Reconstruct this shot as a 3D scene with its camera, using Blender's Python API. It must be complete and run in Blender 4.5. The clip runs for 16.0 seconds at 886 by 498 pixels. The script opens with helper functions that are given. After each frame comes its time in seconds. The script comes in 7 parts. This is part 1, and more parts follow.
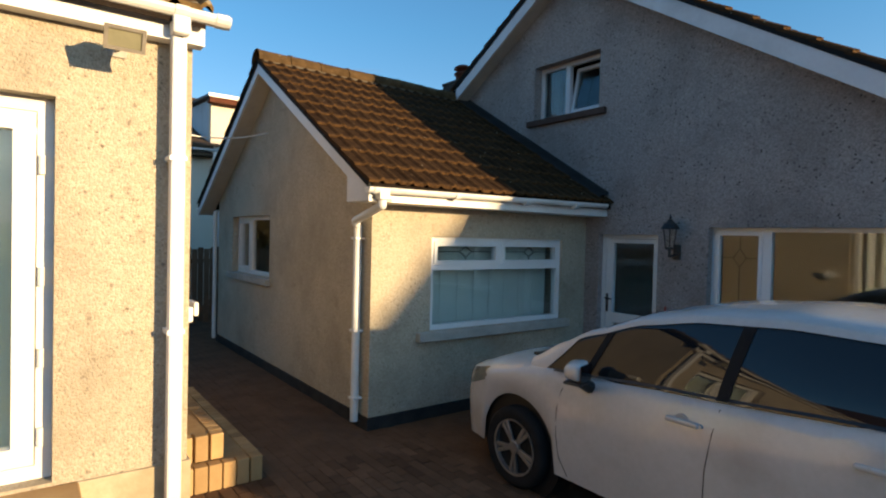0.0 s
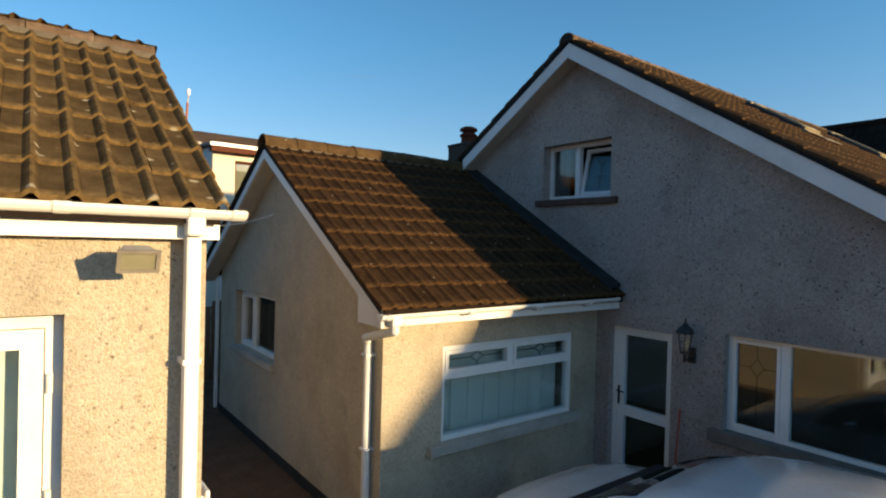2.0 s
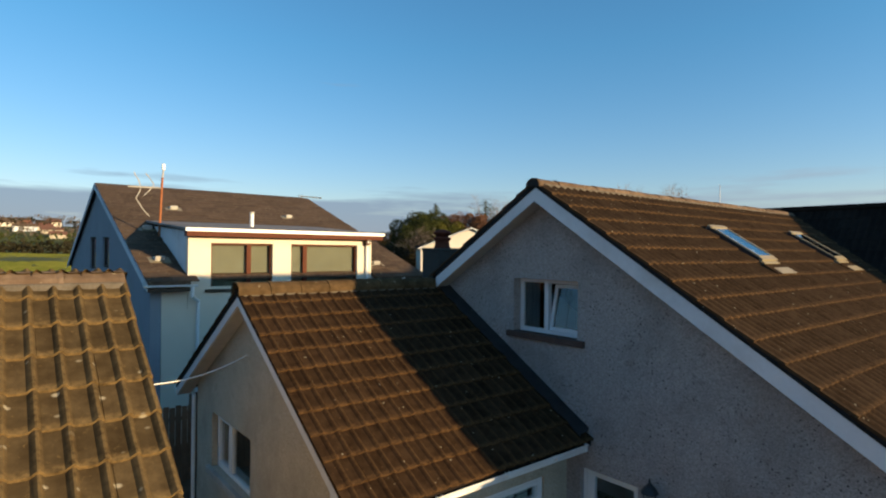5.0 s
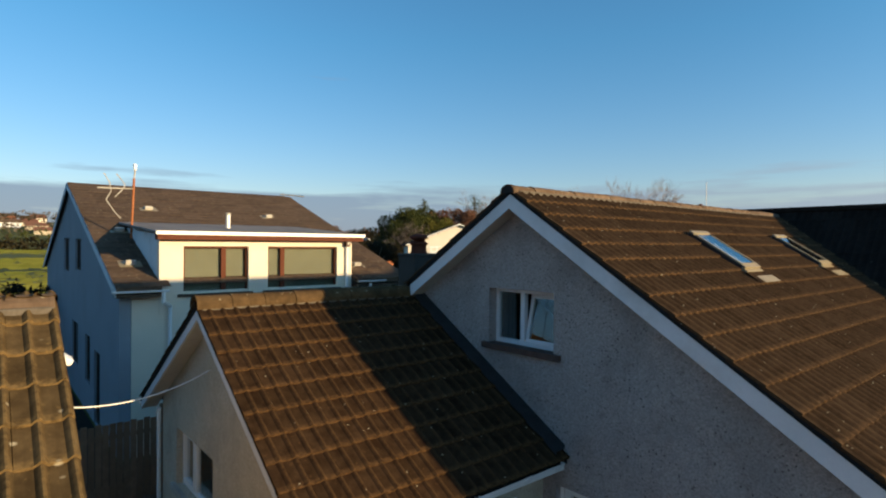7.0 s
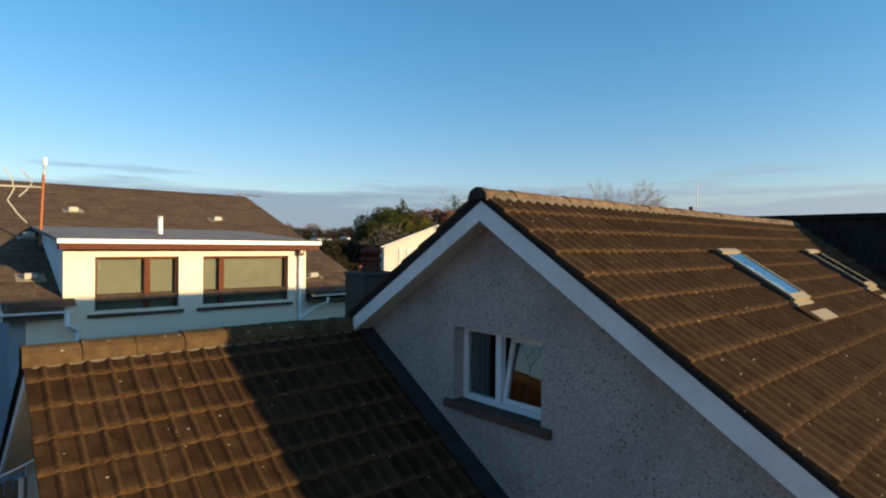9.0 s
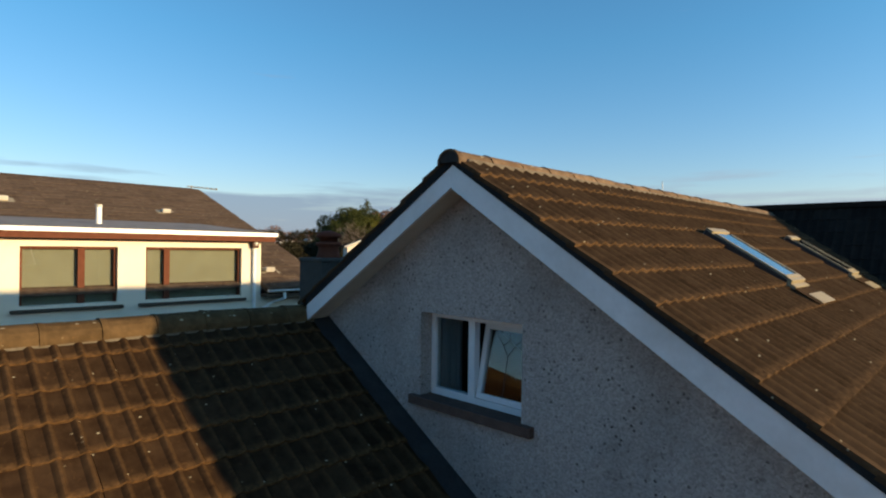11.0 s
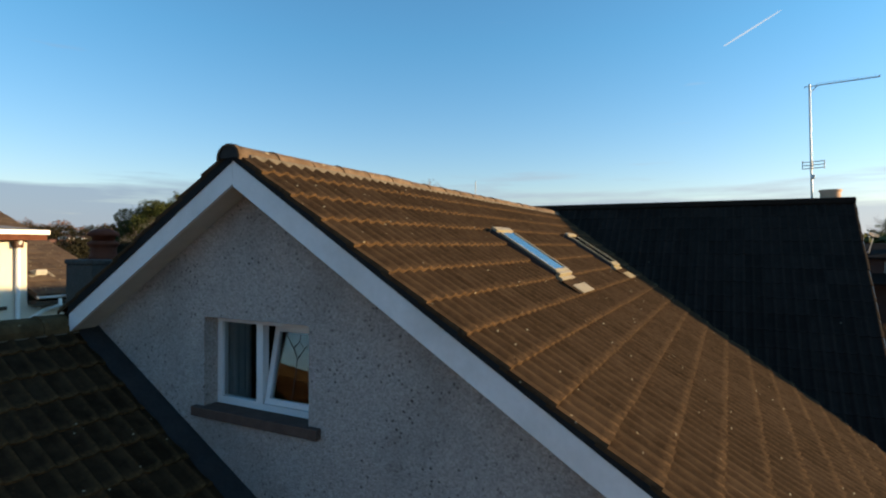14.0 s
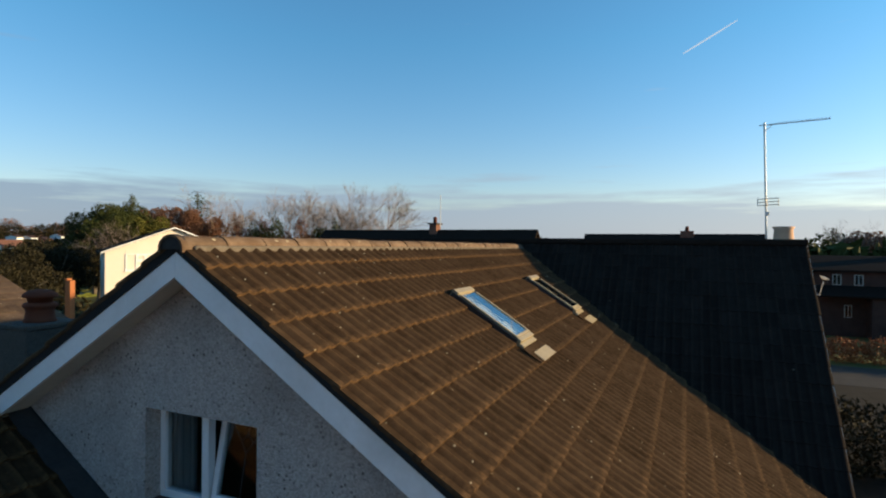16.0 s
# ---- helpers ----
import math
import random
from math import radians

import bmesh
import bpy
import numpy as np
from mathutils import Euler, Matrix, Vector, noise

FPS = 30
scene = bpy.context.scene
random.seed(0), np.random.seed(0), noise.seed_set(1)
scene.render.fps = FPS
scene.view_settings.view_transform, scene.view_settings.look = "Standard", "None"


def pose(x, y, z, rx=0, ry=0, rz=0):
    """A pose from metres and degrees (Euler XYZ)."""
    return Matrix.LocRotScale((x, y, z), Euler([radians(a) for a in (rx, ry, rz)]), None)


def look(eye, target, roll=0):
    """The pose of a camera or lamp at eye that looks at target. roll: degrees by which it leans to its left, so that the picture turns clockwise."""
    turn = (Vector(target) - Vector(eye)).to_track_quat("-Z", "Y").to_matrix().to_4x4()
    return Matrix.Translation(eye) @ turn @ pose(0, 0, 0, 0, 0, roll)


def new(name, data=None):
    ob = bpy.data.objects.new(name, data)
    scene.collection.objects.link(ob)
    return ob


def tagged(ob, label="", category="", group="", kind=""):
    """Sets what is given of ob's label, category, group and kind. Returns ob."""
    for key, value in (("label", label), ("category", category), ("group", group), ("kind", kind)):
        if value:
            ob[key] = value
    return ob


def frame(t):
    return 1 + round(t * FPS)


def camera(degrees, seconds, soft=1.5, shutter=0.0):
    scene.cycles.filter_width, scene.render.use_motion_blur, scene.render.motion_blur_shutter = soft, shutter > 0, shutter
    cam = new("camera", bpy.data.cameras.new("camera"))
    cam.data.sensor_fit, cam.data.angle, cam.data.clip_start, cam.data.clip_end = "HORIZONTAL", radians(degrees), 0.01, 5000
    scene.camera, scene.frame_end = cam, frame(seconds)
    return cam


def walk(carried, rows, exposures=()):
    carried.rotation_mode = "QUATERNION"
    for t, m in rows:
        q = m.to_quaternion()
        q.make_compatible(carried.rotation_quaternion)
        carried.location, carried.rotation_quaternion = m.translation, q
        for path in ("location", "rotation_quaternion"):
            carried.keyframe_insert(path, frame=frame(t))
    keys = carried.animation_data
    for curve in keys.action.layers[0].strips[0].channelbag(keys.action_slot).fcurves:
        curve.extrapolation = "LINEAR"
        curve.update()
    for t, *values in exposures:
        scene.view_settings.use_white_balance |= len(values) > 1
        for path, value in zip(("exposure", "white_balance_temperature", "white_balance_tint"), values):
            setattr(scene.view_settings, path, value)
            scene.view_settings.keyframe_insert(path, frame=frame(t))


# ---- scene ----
cam = camera(77.0, 16.0, 2.1)
PATH = [
    (0, (0.654, 1.214, 1.986), (-0.948, 2.411, 1.943), 1.4),
    (0.5, (0.562, 1.22, 2.265), (-1.041, 2.416, 2.224), 1.5),
    (1, (0.47, 1.192, 2.435), (-1.13, 2.391, 2.398), 1.6),
    (1.5, (0.423, 1.165, 2.684), (-1.174, 2.369, 2.656), 1.6),
    (2, (0.429, 1.158, 3.088), (-1.168, 2.362, 3.067), 1.5),
    (2.5, (0.456, 1.128, 3.446), (-1.133, 2.343, 3.424), 1.5),
    (3, (0.523, 1.091, 3.773), (-1.056, 2.318, 3.757), 1.6),
    (3.5, (0.531, 1.09, 4.159), (-1.036, 2.333, 4.156), 1.5),
    (4, (0.514, 1.123, 4.535), (-1.051, 2.369, 4.527), 1.1),
    (4.5, (0.563, 1.069, 4.758), (-1.001, 2.317, 4.754), 1.0),
    (4.7, (0.626, 1.098, 4.853), (-0.936, 2.346, 4.857), 0.8),
    (7, (0.524, 1.568, 5.172), (-1.012, 2.848, 5.158), 0.4),
    (7.5, (0.253, 1.923, 5.238), (-1.28, 3.208, 5.223), 0.4),
    (8, (-0.07, 2.343, 5.355), (-1.597, 3.634, 5.333), 0.3),
    (8.5, (-0.515, 2.853, 5.417), (-2.019, 4.172, 5.404), 0.5),
    (9, (-0.897, 3.213, 5.441), (-2.39, 4.544, 5.424), 0.6),
    (9.5, (-1.127, 3.373, 5.45), (-2.559, 4.769, 5.441), 0.7),
    (9.7, (-1.222, 3.397, 5.421), (-2.634, 4.813, 5.416), 0.8),
    (11.8, (-1.459, 3.869, 5.105), (-2.858, 5.297, 5.102), 0.7),
    (12, (-1.465, 3.895, 5.122), (-2.842, 5.346, 5.119), 0.6),
    (12.5, (-1.394, 3.906, 5.126), (-2.655, 5.457, 5.119), 0.4),
    (13, (-1.33, 3.891, 5.137), (-2.454, 5.545, 5.13), 0.4),
    (13.5, (-1.238, 3.882, 5.172), (-2.219, 5.625, 5.158), 0.4),
    (14, (-1.165, 3.887, 5.203), (-2.078, 5.666, 5.189), 0.3),
    (14.5, (-1.133, 3.886, 5.295), (-1.976, 5.699, 5.283), 0.3),
    (15, (-1.145, 3.894, 5.27), (-1.969, 5.716, 5.253), 0.3),
    (15.5, (-1.126, 3.931, 5.549), (-1.936, 5.76, 5.53), 0.6),
    (16, (-1.179, 4.058, 5.934), (-1.982, 5.89, 5.922), 0.6),
]
walk(cam, [(t, look(eye, target, roll)) for t, eye, target, roll in PATH], exposures=[(0, 0.95, 7000, 14), (1.5, 0.84, 7000, 13), (3, 0.71, 6900, 11), (4.5, 0.76, 6850, 11), (7, 0.72, 6800, 10), (8.25, 0.82, 6850, 10), (9.5, 0.82, 6850, 10), (12, 0.91, 6900, 10), (14, 1.02, 7100, 11), (15.5, 1.01, 7100, 11), (16, 0.87, 6900, 10)])

# ---- light ----
SUN_WAY = Vector((1.0, 0.431, 0.178)).normalized()
world = bpy.data.worlds.new("sky")
scene.world = world
world.use_nodes = True
wn, wl = world.node_tree.nodes, world.node_tree.links
sky = wn.new("ShaderNodeTexSky")
sky.sky_type, sky.sun_disc = "NISHITA", False
sky.sun_elevation, sky.sun_rotation = math.asin(SUN_WAY.z), math.atan2(SUN_WAY.x, SUN_WAY.y)
sky.air_density, sky.dust_density, sky.ozone_density = 1.0, 0.5, 2.6
# thin bands of grey cloud low over the horizon
geo = wn.new("ShaderNodeTexCoord")
split = wn.new("ShaderNodeSeparateXYZ")
wl.new(geo.outputs["Generated"], split.inputs[0])
stretch = wn.new("ShaderNodeMapping")
stretch.inputs["Scale"].default_value = (2.2, 2.2, 26.0)
wl.new(geo.outputs["Generated"], stretch.inputs["Vector"])
cloud = wn.new("ShaderNodeTexNoise")
cloud.inputs["Scale"].default_value, cloud.inputs["Detail"].default_value, cloud.inputs["Roughness"].default_value = 1.6, 7, 0.55
wl.new(stretch.outputs[0], cloud.inputs["Vector"])
band = wn.new("ShaderNodeMapRange")
band.inputs[1].default_value, band.inputs[2].default_value, band.inputs[3].default_value, band.inputs[4].default_value = 0.03, 0.142, 0.36, -0.24
wl.new(split.outputs["Z"], band.inputs[0])
total = wn.new("ShaderNodeMath")
total.operation = "ADD"
wl.new(cloud.outputs["Fac"], total.inputs[0])
wl.new(band.outputs[0], total.inputs[1])
amount = wn.new("ShaderNodeMapRange")
amount.inputs[1].default_value, amount.inputs[2].default_value, amount.inputs[3].default_value, amount.inputs[4].default_value = 0.44, 0.66, 0.0, 0.86
wl.new(total.outputs[0], amount.inputs[0])
mixc = wn.new("ShaderNodeMix")
mixc.data_type = "RGBA"
wl.new(amount.outputs[0], mixc.inputs["Factor"])
vivid = wn.new("ShaderNodeHueSaturation")
vivid.inputs["Saturation"].default_value = 1.08
wl.new(sky.outputs[0], vivid.inputs["Color"])
# the clear air deepens to azure away from the horizon
deep = wn.new("ShaderNodeMapRange")
deep.inputs[1].default_value, deep.inputs[2].default_value = 0.04, 0.34
wl.new(split.outputs["Z"], deep.inputs[0])
azure = wn.new("ShaderNodeMix")
azure.data_type = "RGBA"
azure.inputs["A"].default_value, azure.inputs["B"].default_value = (0.98, 0.885, 1.03, 1), (0.63, 1.03, 1.15, 1)
wl.new(deep.outputs[0], azure.inputs["Factor"])
tinted = wn.new("ShaderNodeMix")
tinted.data_type, tinted.blend_type = "RGBA", "MULTIPLY"
tinted.inputs["Factor"].default_value = 1.0
wl.new(vivid.outputs[0], tinted.inputs["A"])
wl.new(azure.outputs["Result"], tinted.inputs["B"])
# and is brighter on the sun's side
sunward = wn.new("ShaderNodeVectorMath")
sunward.operation = "DOT_PRODUCT"
sunward.inputs[1].default_value = (SUN_WAY.x, SUN_WAY.y, 0.0)
wl.new(geo.outputs["Generated"], sunward.inputs[0])
glow = wn.new("ShaderNodeMapRange")
glow.inputs[1].default_value, glow.inputs[2].default_value, glow.inputs[3].default_value, glow.inputs[4].default_value = -0.95, 0.6, 0.90, 1.13
wl.new(sunward.outputs["Value"], glow.inputs[0])
brighter = wn.new("ShaderNodeVectorMath")
brighter.operation = "SCALE"
wl.new(tinted.outputs["Result"], brighter.inputs[0])
wl.new(glow.outputs[0], brighter.inputs["Scale"])
wl.new(brighter.outputs[0], mixc.inputs["A"])
# the banks are paler towards the sun
east = wn.new("ShaderNodeMapRange")
east.inputs[1].default_value, east.inputs[2].default_value = -0.75, 0.35
wl.new(split.outputs["X"], east.inputs[0])
bank = wn.new("ShaderNodeMix")
bank.data_type = "RGBA"
bank.inputs["A"].default_value, bank.inputs["B"].default_value = (1.16, 1.62, 2.25, 1), (2.15, 2.55, 3.0, 1)
wl.new(east.outputs[0], bank.inputs["Factor"])
wl.new(bank.outputs["Result"], mixc.inputs["B"])
wl.new(mixc.outputs["Result"], wn["Background"].inputs["Color"])
wn["Background"].inputs["Strength"].default_value = 0.130

sun_data = bpy.data.lights.new("sun", "SUN")
sun_data.energy, sun_data.angle, sun_data.color = 4.85, radians(0.9), (1.0, 0.755, 0.425)
sun = new("sun", sun_data)
sun.matrix_world = look(SUN_WAY * 60, (0, 0, 0))

# ---- materials ----
def nodes_of(name):
    m = bpy.data.materials.new(name)
    m.use_nodes = True
    return m, m.node_tree.nodes, m.node_tree.links, m.node_tree.nodes["Principled BSDF"]


def place(n, l, scale):
    g = n.new("ShaderNodeNewGeometry")
    mp = n.new("ShaderNodeMapping")
    mp.inputs["Scale"].default_value = scale if isinstance(scale, tuple) else (scale,) * 3
    l.new(g.outputs["Position"], mp.inputs["Vector"])
    return mp.outputs[0]


def noise_of(n, l, vec, scale, detail=4, rough=0.55):
    t = n.new("ShaderNodeTexNoise")
    t.inputs["Scale"].default_value, t.inputs["Detail"].default_value, t.inputs["Roughness"].default_value = scale, detail, rough
    l.new(vec, t.inputs["Vector"])
    return t.outputs["Fac"]


def ramp(n, l, fac, a, b):
    r = n.new("ShaderNodeMapRange")
    r.inputs[1].default_value, r.inputs[2].default_value = a, b
    l.new(fac, r.inputs[0])
    return r.outputs[0]


def mixed(n, l, fac, a, b, blend="MIX"):
    m = n.new("ShaderNodeMix")
    m.data_type, m.blend_type = "RGBA", blend
    for key, v in (("Factor", fac), ("A", a), ("B", b)):
        if isinstance(v, tuple):
            m.inputs[key].default_value = (*v, 1)
        elif isinstance(v, (int, float)):
            m.inputs[key].default_value = v
        else:
            l.new(v, m.inputs[key])
    return m.outputs["Result"]


def bump(n, l, p, height, strength, dist):
    b = n.new("ShaderNodeBump")
    b.inputs["Strength"].default_value, b.inputs["Distance"].default_value = strength, dist
    l.new(height, b.inputs["Height"])
    l.new(b.outputs[0], p.inputs["Normal"])


def surface(name, c1, c2, scale=3.0, rough=0.7, fine=60.0, relief=0.3, dist=0.004, metal=0.0, vary=0.0, dirt=None):
    """Two colours mixed at a large and a fine scale, with a fine relief."""
    m, n, l, p = nodes_of(name)
    v = place(n, l, 1.0)
    big = noise_of(n, l, v, scale, 5)
    small = noise_of(n, l, v, fine, 3)
    both = n.new("ShaderNodeMath")
    both.operation = "MULTIPLY_ADD"
    l.new(small, both.inputs[0])
    both.inputs[1].default_value = 0.5
    l.new(big, both.inputs[2])
    c = mixed(n, l, ramp(n, l, both.outputs[0], 0.5, 1.0), c1, c2)
    if dirt:
        c = mixed(n, l, ramp(n, l, noise_of(n, l, v, 0.9, 7, 0.65), 0.52, 0.75), c, dirt)
    if vary:
        o = n.new("ShaderNodeObjectInfo")
        h = n.new("ShaderNodeHueSaturation")
        k = n.new("ShaderNodeMapRange")
        k.inputs[3].default_value, k.inputs[4].default_value = 1 - vary, 1 + vary
        l.new(o.outputs["Random"], k.inputs[0])
        l.new(k.outputs[0], h.inputs["Value"])
        l.new(c, h.inputs["Color"])
        c = h.outputs[0]
    l.new(c, p.inputs["Base Color"])
    p.inputs["Roughness"].default_value, p.inputs["Metallic"].default_value = rough, metal
    if rough >= 0.75:
        p.inputs["Specular IOR Level"].default_value = 0.12
    if relief:
        bump(n, l, p, small, relief, dist)
    return m


def roughcast(name, c1, c2, speck, amount=0.5):
    """Dry-dash render: small stones of mixed colour thrown into mortar, weathered in soft patches."""
    m, n, l, p = nodes_of(name)
    v = place(n, l, 1.0)
    warp = n.new("ShaderNodeTexNoise")
    warp.inputs["Scale"].default_value, warp.inputs["Detail"].default_value = 42, 2
    l.new(v, warp.inputs["Vector"])
    bent = n.new("ShaderNodeVectorMath")
    bent.operation = "MULTIPLY_ADD"
    bent.inputs[1].default_value = (0.022, 0.022, 0.022)
    l.new(warp.outputs["Color"], bent.inputs[0])
    l.new(v, bent.inputs[2])
    cells = n.new("ShaderNodeTexVoronoi")
    cells.inputs["Scale"].default_value = 72
    l.new(bent.outputs[0], cells.inputs["Vector"])
    sep = n.new("ShaderNodeSeparateColor")
    l.new(cells.outputs["Color"], sep.inputs[0])
    c = mixed(n, l, sep.outputs[0], c1, c2)
    for scale, share in ((66, 0.87), (38, 0.91)):
        dark = n.new("ShaderNodeTexVoronoi")
        dark.inputs["Scale"].default_value = scale
        l.new(bent.outputs[0], dark.inputs["Vector"])
        sd = n.new("ShaderNodeSeparateColor")
        l.new(dark.outputs["Color"], sd.inputs[0])
        pick = n.new("ShaderNodeMath")
        pick.operation = "MULTIPLY"
        l.new(ramp(n, l, sd.outputs[1], share, share + 0.05), pick.inputs[0])
        l.new(ramp(n, l, dark.outputs["Distance"], 0.52, 0.26), pick.inputs[1])
        few = n.new("ShaderNodeMath")
        few.operation = "MULTIPLY"
        l.new(pick.outputs[0], few.inputs[0])
        l.new(ramp(n, l, noise_of(n, l, v, 2.3, 4, 0.6), 0.34, 0.62), few.inputs[1])
        pk = n.new("ShaderNodeMath")
        pk.operation = "MULTIPLY"
        pk.inputs[1].default_value = amount
        l.new(few.outputs[0], pk.inputs[0])
        c = mixed(n, l, pk.outputs[0], c, speck)
    stain = noise_of(n, l, place(n, l, (0.8, 0.8, 0.65)), 1.3, 8, 0.66)
    c = mixed(n, l, ramp(n, l, stain, 0.46, 0.84), c, tuple(x * 0.62 for x in c1))
    c = mixed(n, l, ramp(n, l, noise_of(n, l, place(n, l, (1.0, 1.0, 1.3)), 3.1, 6, 0.7), 0.60, 0.74), c, tuple(x * 0.74 for x in c1))
    l.new(c, p.inputs["Base Color"])
    p.inputs["Roughness"].default_value = 0.92
    p.inputs["Specular IOR Level"].default_value = 0.25
    h = n.new("ShaderNodeMath")
    h.operation = "ADD"
    l.new(ramp(n, l, cells.outputs["Distance"], 0.7, 0.0), h.inputs[0])
    l.new(noise_of(n, l, v, 120, 2), h.inputs[1])
    bump(n, l, p, h.outputs[0], 0.8, 0.006)
    return m


def tile_stuff(name, c1, c2, edge, spots, fine=13):
    """Weathered concrete roof tile: algae, rusty growth along the lower edges, a highlight painted along the crests,
    pale lichen spots.
    """
    m, n, l, p = nodes_of(name)
    v = place(n, l, 1.0)
    c = mixed(n, l, ramp(n, l, noise_of(n, l, v, 7, 6, 0.6), 0.36, 0.66), c1, c2)
    o = n.new("ShaderNodeObjectInfo")
    g = n.new("ShaderNodeNewGeometry")
    rnd = n.new("ShaderNodeMath")
    rnd.operation = "ADD"
    l.new(o.outputs["Random"], rnd.inputs[0])
    l.new(g.outputs["Random Per Island"], rnd.inputs[1])
    fr = n.new("ShaderNodeMath")
    fr.operation = "FRACT"
    l.new(rnd.outputs[0], fr.inputs[0])
    hs = n.new("ShaderNodeHueSaturation")
    k = n.new("ShaderNodeMapRange")
    k.inputs[3].default_value, k.inputs[4].default_value = 0.80, 1.18
    l.new(fr.outputs[0], k.inputs[0])
    l.new(k.outputs[0], hs.inputs["Value"])
    l.new(c, hs.inputs["Color"])
    at = n.new("ShaderNodeAttribute")
    at.attribute_name = "growth"
    grow = n.new("ShaderNodeMath")
    grow.operation = "MULTIPLY"
    l.new(at.outputs["Fac"], grow.inputs[0])
    l.new(ramp(n, l, noise_of(n, l, v, 26, 4), 0.28, 0.66), grow.inputs[1])
    c = mixed(n, l, grow.outputs[0], hs.outputs[0], edge)
    rusty = ramp(n, l, noise_of(n, l, v, 19, 5, 0.7), 0.60, 0.74)
    c = mixed(n, l, rusty, c, tuple(0.75 * x for x in edge))
    vo = n.new("ShaderNodeTexVoronoi")
    vo.inputs["Scale"].default_value = fine
    l.new(place(n, l, (1.0, 0.7, 1.0)), vo.inputs["Vector"])
    sp = n.new("ShaderNodeSeparateColor")
    l.new(vo.outputs["Color"], sp.inputs[0])
    both = n.new("ShaderNodeMath")
    both.operation = "MULTIPLY"
    l.new(ramp(n, l, sp.outputs[0], 1 - spots, 1 - spots + 0.01), both.inputs[0])
    l.new(ramp(n, l, vo.outputs["Distance"], 0.26, 0.14), both.inputs[1])
    c = mixed(n, l, both.outputs[0], c, (0.34, 0.29, 0.20))
    l.new(c, p.inputs["Base Color"])
    p.inputs["Roughness"].default_value = 0.9
    p.inputs["Specular IOR Level"].default_value = 0.03
    bump(n, l, p, noise_of(n, l, v, 140, 3), 0.5, 0.003)
    return m


def glass_stuff(name, tint=(0.92, 0.96, 0.95), gloss=1.0):
    """A window pane: clear, with Fresnel reflection."""
    m = bpy.data.materials.new(name)
    m.use_nodes = True
    n, l = m.node_tree.nodes, m.node_tree.links
    n.remove(n["Principled BSDF"])
    tr, gl, mx, fr = (n.new("ShaderNodeBsdfTransparent"), n.new("ShaderNodeBsdfGlossy"), n.new("ShaderNodeMixShader"), n.new("ShaderNodeLayerWeight"))
    tr.inputs[0].default_value = (*tint, 1)
    gl.inputs["Roughness"].default_value = 0.01
    fr.inputs["Blend"].default_value = 0.5
    pw = n.new("ShaderNodeMath")
    pw.operation = "POWER"
    pw.inputs[1].default_value = 3.5
    l.new(fr.outputs["Facing"], pw.inputs[0])
    sc = n.new("ShaderNodeMath")
    sc.operation = "MULTIPLY_ADD"
    sc.use_clamp = True
    sc.inputs[1].default_value, sc.inputs[2].default_value = gloss, 0.055 * gloss
    l.new(pw.outputs[0], sc.inputs[0])
    l.new(sc.outputs[0], mx.inputs[0])
    l.new(tr.outputs[0], mx.inputs[1])
    l.new(gl.outputs[0], mx.inputs[2])
    l.new(mx.outputs[0], n["Material Output"].inputs[0])
    return m


